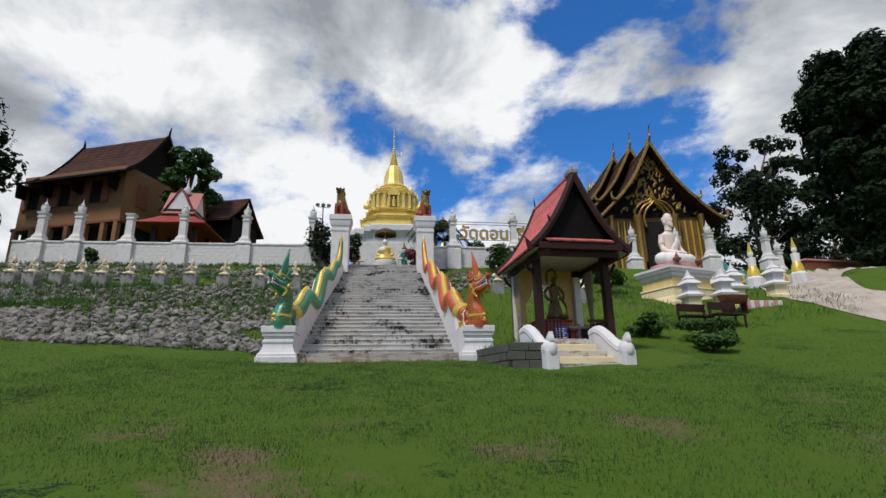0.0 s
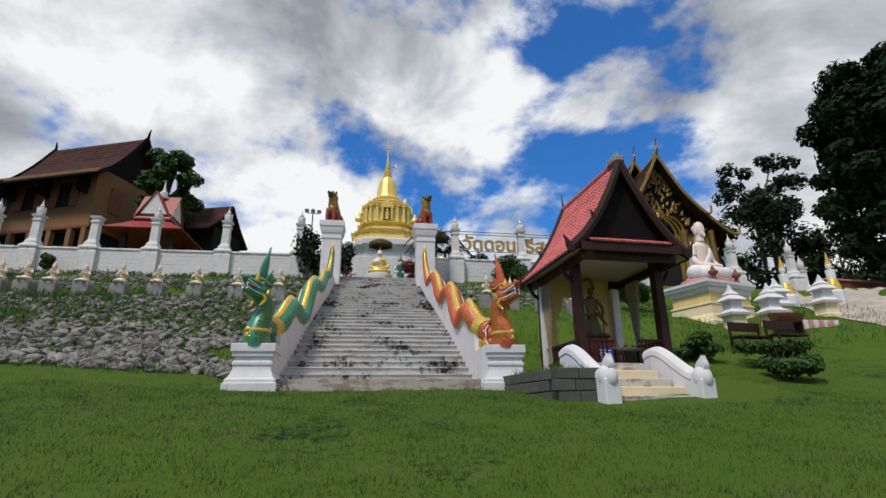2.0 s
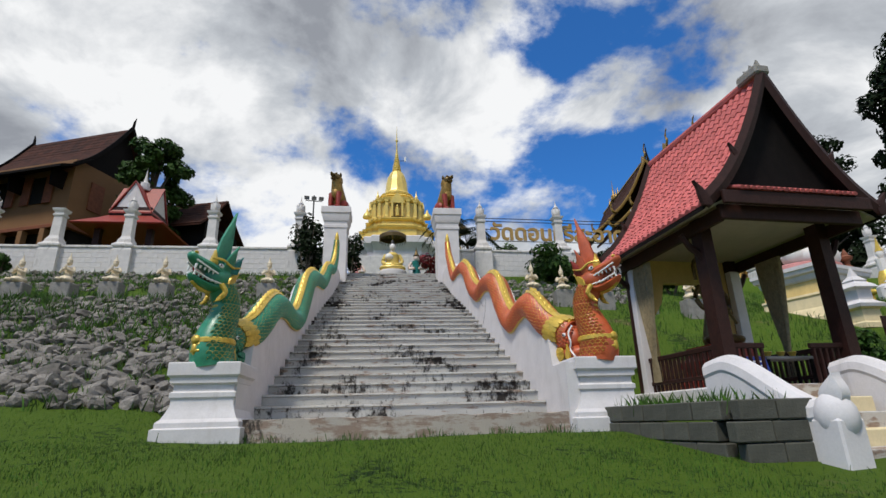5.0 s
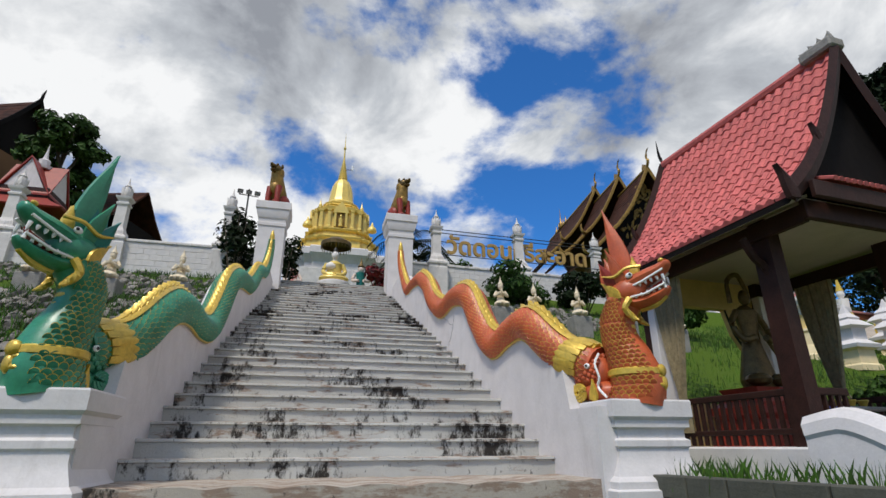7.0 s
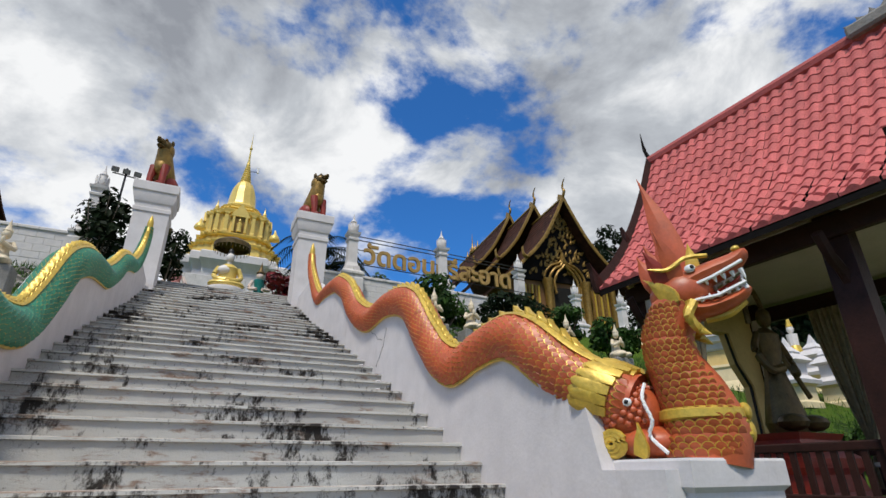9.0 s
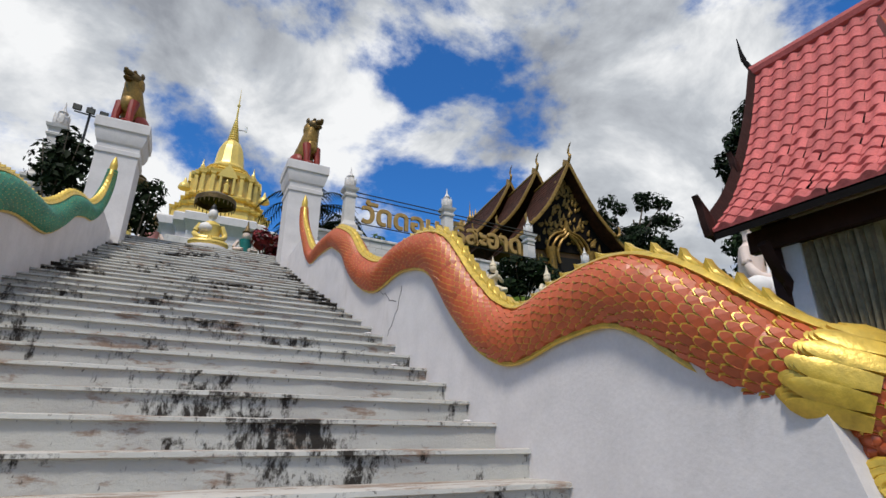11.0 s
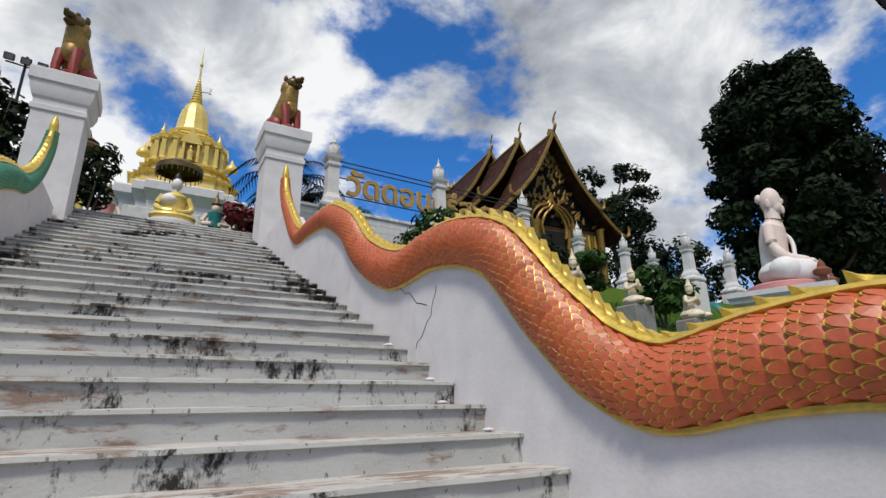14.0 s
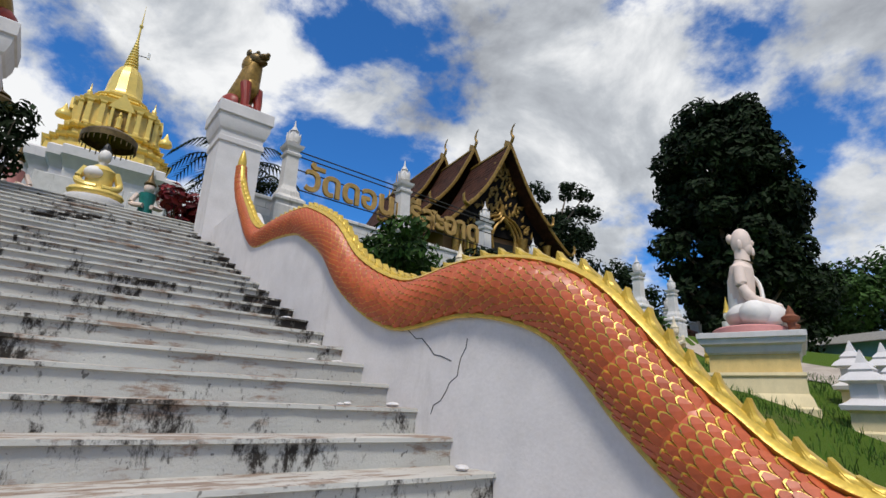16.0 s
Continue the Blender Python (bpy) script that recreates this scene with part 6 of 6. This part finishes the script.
def leaf_cloud(clumps, per, size, g, r, up=0.3):
    """Small folded leaves scattered through ellipsoid clumps."""
    for cx, cy, cz, rx, ry, rz in clumps:
        for _ in range(per):
            while True:
                a, b, c = r.uniform(-1, 1), r.uniform(-1, 1), r.uniform(-1, 1)
                d = a * a + b * b + c * c
                if 0.18 < d < 1:
                    break
            p = Vector((cx + a * rx, cy + b * ry, cz + c * rz))
            n = Vector((a + r.uniform(-.7, .7), b + r.uniform(-.7, .7), c + up + r.uniform(-.7, .7))).normalized()
            t = n.orthogonal().normalized()
            t = (Matrix.Rotation(r.uniform(0, 6.3), 3, n) @ t)
            w = n.cross(t)
            s = size * r.uniform(0.6, 1.4)
            g.put([p - t * s, p + w * (s * 0.5) + n * (s * 0.12), p + t * s, p - w * (s * 0.5) + n * (s * 0.12)], [(0, 1, 2), (0, 2, 3)])


def build_tree(x, y, z, h, spread, trunk, n, per, leaf, mat, seed, label, low=0.3, open_=1.0):
    r = random.Random(seed)
    t = thing("tree", label, "tree", pose(x, y, z))
    g = Geo()
    lean = r.uniform(-.3, .3)
    g.tube(spline([(0, 0, -0.4), (lean * 0.3, 0.1, h * 0.25), (lean, 0, h * 0.5), (lean * 1.3, 0.1, h * 0.85)], 5), [trunk * (1.15 - k / 16) for k in range(16)], 10)
    part("trunk", g, BARK, t)
    clumps = []
    for i in range(n):
        u = low + (0.97 - low) * (i + r.random()) / n
        prof = math.sin(math.pi * min(1, max(0.06, (u - low) / (1.05 - low)))) ** 0.55
        a = r.uniform(0, 6.28)
        d = spread * prof * math.sqrt(r.uniform(0.15, 1.0))
        k = spread * r.uniform(0.20, 0.36)
        c = (d * math.cos(a), d * math.sin(a), h * u)
        clumps.append((*c, k, k, k * 0.72))
        if i % 3 == 0:
            b = Geo()
            b.tube(spline([(lean * u, 0, h * max(0.2, u - 0.22)), (c[0] * 0.5, c[1] * 0.5, h * (u - 0.1)), c], 4), [trunk * 0.34 * (1 - k2 / 11) + 0.01 for k2 in range(9)], 6)
            part("limb", b, BARK, t)
    g = Geo()
    leaf_cloud(clumps, per, leaf, g, r)
    tagged(part("crown", g, mat, t, smooth=0), kind="stuff")


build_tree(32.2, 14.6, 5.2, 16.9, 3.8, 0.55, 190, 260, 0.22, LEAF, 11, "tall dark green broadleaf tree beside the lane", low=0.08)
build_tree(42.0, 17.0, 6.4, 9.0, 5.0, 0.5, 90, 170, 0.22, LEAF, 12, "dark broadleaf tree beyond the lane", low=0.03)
build_tree(60.0, 13.0, 7.0, 9.5, 6.5, 0.4, 80, 170, 0.28, LEAF2, 31, "yellow-green broadleaf tree behind the blue house", low=0.03)
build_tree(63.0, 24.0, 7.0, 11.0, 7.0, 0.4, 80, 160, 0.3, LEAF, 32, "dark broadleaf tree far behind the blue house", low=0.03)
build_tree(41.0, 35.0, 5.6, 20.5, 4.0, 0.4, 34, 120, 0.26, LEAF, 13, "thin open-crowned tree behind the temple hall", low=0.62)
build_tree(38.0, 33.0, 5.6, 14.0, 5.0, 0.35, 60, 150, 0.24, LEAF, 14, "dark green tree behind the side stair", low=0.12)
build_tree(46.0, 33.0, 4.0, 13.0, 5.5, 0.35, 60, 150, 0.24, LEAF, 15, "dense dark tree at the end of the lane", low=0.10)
build_tree(-13.4, 21.5, 5.6, 10.3, 1.9, 0.3, 60, 170, 0.17, LEAF2, 16, "round green tree behind the wooden house", low=0.35)
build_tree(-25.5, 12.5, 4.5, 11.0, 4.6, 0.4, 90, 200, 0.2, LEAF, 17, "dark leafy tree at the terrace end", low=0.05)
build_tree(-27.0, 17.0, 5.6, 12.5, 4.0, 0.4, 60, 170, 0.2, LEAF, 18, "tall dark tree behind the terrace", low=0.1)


def build_shrub(x, y, w, h, per, leaf, mat, seed, label, z=None, n=9):
    r = random.Random(seed)
    z = ground_z(x, y) if z is None else z
    s = thing("shrub", label, "shrub", pose(x, y, z))
    g = Geo()
    for i in range(5):
        a = r.uniform(0, 6.28)
        g.tube([(0.05 * math.cos(a), 0.05 * math.sin(a), -0.1), (w * 0.2 * math.cos(a), w * 0.2 * math.sin(a), h * 0.4), (w * 0.34 * math.cos(a), w * 0.34 * math.sin(a), h * 0.75)], [0.03, 0.022, 0.008], 5)
    part("stem", g, BARK, s)
    cl = [(r.uniform(-.5, .5) * w * 0.62, r.uniform(-.5, .5) * w * 0.62, h * r.uniform(0.25, 0.85), w * r.uniform(.16, .3), w * r.uniform(.16, .3), h * r.uniform(.13, .22)) for _ in range(n)]
    g = Geo()
    leaf_cloud(cl, per, leaf, g, r)
    tagged(part("foliage", g, mat, s, smooth=0), kind="stuff")


for a in ((-3.25, 12.3, 1.5, 2.9, 130, 0.10, LEAF, 1, "dark leafy shrub by the stair head"), (-1.75, 14.0, 1.3, 2.1, 110, 0.09, LEAF, 2, "dark shrub behind the gate pillar"),
          (2.0, 15.2, 1.7, 1.6, 150, 0.11, REDLEAF, 3, "dark red leafy shrub at the stair head"), (6.6, 11.6, 3.0, 1.7, 260, 0.10, LEAF2, 4, "green flowering hedge below the terrace wall"),
          (8.9, 11.5, 2.2, 1.5, 200, 0.10, LEAF, 5, "dark hedge below the terrace wall"), (10.4, 10.6, 2.0, 1.6, 200, 0.09, LEAF2, 6, "round clipped green shrub on the bank"), (9.9, 7.8, 1.6, 1.5, 170, 0.09, LEAF2, 7, "green shrub beside the monk pedestal"),
          (-14.2, 12.5, 0.8, 0.9, 120, 0.07, LEAF2, 8, "small green shrub at the wall foot"), (-10.6, 15.2, 1.4, 1.9, 120, 0.1, LEAF2, 9, "green shrub behind the parapet"), (-6.6, 15.4, 2.6, 1.9, 160, 0.1, LEAF, 10, "dark hedge behind the parapet"), (-5.4, 16.0, 2.0, 1.6, 140, 0.1, LEAF2, 21, "green hedge behind the parapet"),
          (5.4, 16.0, 2.2, 2.2, 160, 0.1, LEAF2, 22, "green shrub behind the parapet"), (8.5, -0.9, 1.6, 0.8, 220, 0.06, LEAF2, 23, "low weedy shrub beside the pavilion"), (9.4, 0.4, 1.8, 0.7, 220, 0.06, LEAF2, 24, "low weedy shrub on the lawn"), (8.0, 1.6, 1.3, 0.7, 180, 0.06, LEAF2, 25, "low weeds behind the pavilion")):
    build_shrub(*a)


def build_palm(x, y, z, h, seed):
    r = random.Random(seed)
    p = thing("palm", "small feathery palm behind the gate pillar", "palm", pose(x, y, z))
    g = Geo()
    g.tube([(0, 0, -0.2), (0.05, 0, h * 0.5), (0, 0, h)], [0.11, 0.09, 0.07], 8)
    part("trunk", g, BARK, p)
    for i in range(13):
        a = 2 * math.pi * i / 13 + r.uniform(-.2, .2)
        e = r.uniform(0.2, 0.9)
        pts = spline([(0, 0, h), (0.5 * math.cos(a), 0.5 * math.sin(a), h + 0.5 * e), (1.1 * math.cos(a), 1.1 * math.sin(a), h + 0.35 * e), (1.6 * math.cos(a), 1.6 * math.sin(a), h - 0.5 + 0.3 * e)], 6)
        g = Geo()
        g.tube(pts, [0.025 - 0.001 * k for k in range(len(pts))], 5)
        sd = Vector((-math.sin(a), math.cos(a), 0))
        for k, q in enumerate(pts[2:]):
            q = Vector(q)
            for d in (-1, 1):
                L = 0.42 * (1 - 0.5 * k / len(pts))
                tip = q + sd * (d * L) + Vector((0.15 * math.cos(a), 0.15 * math.sin(a), -0.22))
                g.put([q, q + Vector((0, 0, 0.03)), tip, q + Vector((0.05 * math.cos(a), 0.05 * math.sin(a), 0))], [(0, 1, 2), (1, 3, 2)])
        part("frond", g, LEAF, p, smooth=0)


build_palm(3.0, 15.0, 5.6, 2.6, 4)
build_palm(3.6, 15.6, 5.6, 2.2, 5)

# ---- rock bank ----


def rock_meshes(mat, k=14):
    out = []
    for i in range(k):
        bm = bmesh.new()
        bmesh.ops.create_icosphere(bm, subdivisions=2, radius=1.0)
        for v in bm.verts:
            v.co *= 0.78 + 0.42 * noise.noise(v.co * 1.2 + Vector((i * 7.3, 0, 0))) + 0.14 * noise.noise(v.co * 3.0 + Vector((i * 3.1, 2, 0)))
            v.co.z *= 0.72
        me = bpy.data.meshes.new("stone")
        bm.to_mesh(me)
        bm.free()
        me.materials.append(mat)
        out.append(me)
    return out


def build_rocks():
    bank = thing("rock_bank", "sloping bank of loose grey quarry stones with weeds", "rock bank", kind="stuff")
    meshes = rock_meshes(ROCK)
    shapes = [([tuple(v.co) for v in me.vertices], [tuple(p.vertices) for p in me.polygons]) for me in meshes]
    r = random.Random(5)
    rest = Geo()
    spots = []
    for i in range(6600):
        x = r.uniform(-19, -3.0)
        y = r.uniform(0.7, 6.0) if r.random() < 0.72 else r.uniform(7.2, 12.7)
        if y > 0.9 and noise.noise((x * 0.35, y * 0.7, 8)) > (0.28 if y < 6 else 0.12):
            continue
        spots.append((x, y))
    for i in range(420):
        spots.append((r.uniform(2.7, 8.5), r.uniform(7.6, 11.5)))
    spots.sort(key=lambda q: abs(q[0] + 3.0) + abs(q[1] - 1.0))
    for i, (x, y) in enumerate(spots):
        s = r.uniform(0.06, 0.15) * (1.1 if y < 3 else 0.9) * (1.35 if r.random() < 0.12 else 1)
        m = pose(x, y, ground_z(x, y) + s * 0.25, r.uniform(-40, 40), r.uniform(-40, 40), r.uniform(0, 360)) @ Matrix.Diagonal((s * r.uniform(.9, 1.5), s, s, 1))
        k = r.randrange(len(meshes))
        if i < 300:
            ob = new("stone", meshes[k])
            ob.parent = bank
            ob.matrix_basis = m
        else:
            rest.put(*shapes[k], m)
    tagged(part("stone_rest", rest, ROCKJ, bank, smooth=0), kind="stuff")


build_rocks()


def build_ledge():
    g = Geo()
    g.box(-19, -2.75, 6.66, 6.9, 2.4, 3.02, c=0.02)
    solid("ledge_kerb", g, GREYCEM, "grey cement ledge along the rock bank", "kerb", kind="structure", smooth=20)


# ---- grass ----


def blades(g, r, x, y, n, h, w, spread, z=None):
    for _ in range(n):
        px, py = x + r.gauss(0, spread), y + r.gauss(0, spread)
        pz = (ground_z(px, py) if z is None else z) - 0.01
        a = r.uniform(0, 6.28)
        hh = h * r.uniform(0.5, 1.3)
        dx, dy = math.cos(a), math.sin(a)
        b = r.uniform(0.1, 0.5) * hh
        g.put([(px - dy * w, py + dx * w, pz), (px + dy * w, py - dx * w, pz), (px + dx * b * 0.4, py + dy * b * 0.4, pz + hh * 0.65), (px + dx * b, py + dy * b, pz + hh)], [(0, 1, 2), (0, 2, 3)])


def build_grass():
    r = random.Random(9)
    g = Geo()
    for i in range(40000):
        x, y = (r.uniform(-13, 15), r.uniform(-13.5, 1.0)) if i % 2 else (r.uniform(-6, 8), r.uniform(-12.5, -0.7))
        if -3.0 < x < 3.0 and y > -0.9 or 3.0 < x < 7.4 and y > -3.1:
            continue
        if noise.noise((x * 0.75, y * 0.75, 1.5)) > 0.32 and y < -8:
            continue
        blades(g, r, x, y, 5, 0.045, 0.005, 0.14)
    solid("lawn_grass", g, BLADE, "short mown lawn grass", "grass", kind="stuff", smooth=0)
    g = Geo()
    for _ in range(2600):
        x = r.uniform(-18, -3)
        y = r.uniform(0.5, 12.6)
        if noise.noise((x * 0.35, y * 0.7, 8)) < 0.05 and r.random() < 0.62:
            continue
        blades(g, r, x, y, 11, 0.19, 0.010, 0.13)
    for _ in range(800):
        blades(g, r, r.uniform(-18, -3), r.uniform(3.4, 6.2), 9, 0.24, 0.012, 0.12)
    for _ in range(1500):
        x, y = r.uniform(2.7, 17), r.uniform(2.0, 12.5)
        blades(g, r, x, y, 7, 0.16, 0.010, 0.16)
    for _ in range(60):
        x, y = r.uniform(-2.9, 2.9), -0.62 + r.uniform(-.1, .1)
        if noise.noise((x * 2, 0, 0)) > 0.0:
            blades(g, r, x, y, 8, 0.10, 0.006, 0.05)
    for _ in range(80):
        q = SALA_FRONT @ Vector((r.uniform(-1.85, -1.05), r.uniform(-2.6, 0.1), 0))
        blades(g, r, q.x, q.y, 6, 0.22, 0.004, 0.06, -0.08)
    solid("bank_grass", g, BLADE, "tall weeds and grass on the banks", "grass", kind="stuff", smooth=0)


build_ledge()
build_grass()

# ---- lane, gate wall, side stair ----


def build_lane():
    g = Geo()
    line = spline([(32, -9), (26, -3.0), (20.0, 0.6), (16.9, 3.5), (18.6, 7.2), (23.6, 12.2), (30.0, 15.0), (42.0, 18.0)], 10)
    w = [4.2] * 12 + [3.4] * 60
    vs = []
    for i, p in enumerate(line):
        a, b = line[max(i - 1, 0)], line[min(i + 1, len(line) - 1)]
        t = (b - a) / np.hypot(*(b - a))
        for k in range(9):
            u = (k / 8 - 0.5) * w[i]
            x, y = p[0] - t[1] * u, p[1] + t[0] * u
            vs.append((x, y, ground_z(x, y) + 0.035))
    g.put(vs, [(i * 9 + k, i * 9 + k + 1, i * 9 + 10 + k, i * 9 + 9 + k) for i in range(len(line) - 1) for k in range(8)])
    solid("lane", g, PATH, "worn pale concrete lane climbing past the lawn", "lane", kind="structure", smooth=180)
    w = thing("lane_wall", "low dark red boundary wall with white end post", "wall", pose(29.5, 17.6, 5.3, 0, 0, 6), kind="structure")
    g = Geo()
    g.box(-1.2, 4.2, -0.12, 0.12, 0, 2.0, c=0.02)
    part("wall_panel", g, SHUTTER, w, smooth=20)
    g = Geo()
    g.box(-1.3, 4.2, -0.2, 0.2, 2.0, 2.12, c=0.02)
    part("coping", g, PINKBASE, w, smooth=20)
    g = Geo()
    g.lathe([(0.3, 0), (0.28, 2.6), (0.34, 2.7), (0.2, 2.9)], 4, pose(4.4, 0, 0))
    part("end_post", g, WHITE, w, smooth=20)
    h = thing("blue_house", "low pale blue house beyond the trees", "house", pose(50, 12.5, 6.2, 0, 0, 70) @ Matrix.Diagonal((0.8, 0.8, 0.6, 1)))
    g = Geo()
    g.box(-7, 7, -3, 3, 0, 2.8)
    part("wall", g, BLUEWALL, h, smooth=20)
    part("roof", roof_sheet([(0, 4.4), (3.6, 2.7)], -7.4, 7.4, 0.12), GREYCEM, h, m=pose(0, 0, 0, 0, 0, 90), smooth=20)
    for x in (-4, 0, 4):
        # near-black panels paint the shade behind these windows
        g = Geo()
        g.box(x - 0.6, x + 0.6, -3.06, -3.0, 1.0, 2.2)
        part("window", g, SHADE_FILL, h, smooth=0)


def build_side_stair():
    s = thing("side_stair", "grey side stair up to the temple hall", "staircase", pose(19.2, 12.2, 0, 0, 0, 0) @ Matrix.Diagonal((0.7, 1, 1, 1)), kind="structure")
    for k in range(16):
        g = Geo()
        g.box(-1.4, 1.4, 0.26 * k - 1.4, 3.4, 2.2, 2.9 + 0.17 * k, c=0.01)
        part("step", g, GREYCEM, s, smooth=20)
    for sd in (-1, 1):
        n = thing("small_naga", "pale green and cream serpent balustrade of the side stair", "dragon statue", group="side stair serpents")
        pts = [(19.2 + sd * 1.2 + 0.25 * math.sin(u * 9), 10.2 + 5.0 * u, 3.3 + 3.0 * u + 0.28 * math.sin(u * 14)) for u in np.linspace(0, 1, 40)]
        g = Geo()
        g.tube(pts, [0.26 - 0.1 * u for u in np.linspace(0, 1, 40)], 10)
        part("body", g, PALE if sd < 0 else TEAL, n)
        g = Geo()
        ys = np.linspace(0, 1, 20)
        vs = []
        for u in ys:
            y, z = 10.2 + 5.0 * u, 3.2 + 3.0 * u
            vs += [(19.2 + sd * 1.2 - 0.15, y, z - 1.8), (19.2 + sd * 1.2 - 0.15, y, z), (19.2 + sd * 1.2 + 0.15, y, z), (19.2 + sd * 1.2 + 0.15, y, z - 1.8)]
        g.put(vs, [(i * 4 + q, i * 4 + 4 + q, i * 4 + 4 + (q + 1) % 4, i * 4 + (q + 1) % 4) for i in range(19) for q in range(4)] + [(0, 1, 2, 3)])
        part("balustrade", g, WHITE, n, smooth=20)
        g = Geo()
        e = Vector((19.2 + sd * 1.2, 10.1, 3.4))
        g.tube([e, e + Vector((0, -0.12, 0.3)), e + Vector((0, -0.1, 0.62))], [0.2, 0.15, 0.11], 10)
        g.ell(tuple(e + Vector((0, -0.18, 0.7))), (0.12, 0.22, 0.12), 10, 8)
        leaf_plate(g, Matrix.Translation(e + Vector((0, -0.1, 0.76))) @ pose(0, 0, 0, 0, 0, 90), 0.45, 0.18, 0.08, 0.1)
        part("head", g, GOLDTRIM, n)
        g = Geo()
        T = pose(19.2 + sd * 1.2, 9.2, ground_z(19.2 + sd * 1.2, 9.2) - 0.1)
        g.slot = 0
        g.lathe([(0.4, 0), (0.4, 0.6), (0.3, 0.7)], 8, T)
        g.slot = 1
        g.lathe([(0.3, 0.7), (0.26, 1.0), (0.18, 1.2)], 10, T)
        g.slot = 2
        g.tube([(0, 0, 1.1), (0, 0, 1.65)], [0.17, 0.2], 10, T)
        g.ell((0, 0, 1.85), (0.13, 0.13, 0.17), 10, 8, T)
        g.slot = 1
        g.lathe([(0.13, 1.95), (0.08, 2.1), (0.01, 2.5)], 8, T)
        solid("angel_statue", g, [WHITE, GOLDTRIM, STATUE], "white and gold standing angel statue by the side stair", "statue", group="side stair angels")


build_lane()
build_side_stair()
for x, y, z in ((18.3, 12.6, 5.9), (21.0, 16.3, 6.6), (22.4, 13.4, 6.0), (24.0, 14.5, 5.5)):
    build_post(x, y, z, 2.3)

# ---- small fittings ----


def build_floodlight(x, y, z, turn):
    f = thing("floodlight", "black twin floodlight on a post by the stair head", "floodlight", pose(x, y, z, 0, 0, turn), group="floodlights")
    g = Geo()
    g.tube([(0, 0, -3.3), (0, 0, 0.35)], 0.03, 6)
    part("pole", g, BLACK, f)
    g = Geo()
    g.tube([(-0.35, 0, 0.1), (0.35, 0, 0.1)], 0.02, 6)
    part("crossbar", g, BLACK, f)
    for x2 in (-0.3, 0.0, 0.3):
        g = Geo()
        g.box(-0.1, 0.1, -0.06, 0.06, -0.08, 0.08, c=0.015)
        lamp = part("lamp_head", g, BLACK, f, m=pose(x2, -0.06, 0.2, 25, 0, 0), smooth=20)
        g = Geo()
        g.box(-0.08, 0.08, -0.066, -0.061, -0.06, 0.06)
        part("lamp_glass", g, GREYCEM, lamp, smooth=0)


build_floodlight(-3.3, 13.6, 8.9, 10)


def build_spire_fitting():
    f = thing("spire_antenna", "small white antenna beside the stupa spire", "antenna", pose(1.40, 38.0, 24.1))
    g = Geo()
    g.tube([(-0.5, 0, 0.0), (0.25, 0, 0.1)], 0.03, 5)
    part("arm", g, WIRE, f)
    g = Geo()
    g.box(0.18, 0.36, -0.06, 0.06, 0.0, 0.5, c=0.02)
    part("housing", g, ENAMELWHITE, f, smooth=20)


build_spire_fitting()


def build_debris():
    """Chips of fallen plaster on the steps below the balustrade."""
    r = random.Random(31)
    for k in (6, 8, 9, 10, 12, 14, 15, 17):
        for i in range(r.randint(1, 3)):
            g = Geo()
            s = r.uniform(0.015, 0.045)
            g.ell((0, 0, 0), (s * 1.5, s, s * 0.45), 6, 4)
            y = nose_y(k) + r.uniform(0.06, 0.26)
            solid("plaster_chip", g, WHITE, "flat chip of white plaster lying on a step", "debris", pose(half_width(y) - r.uniform(0.05, 0.5), y, RISE * k + s * 0.38, 0, 0, r.uniform(0, 180)), group="plaster chips", smooth=0)


build_debris()
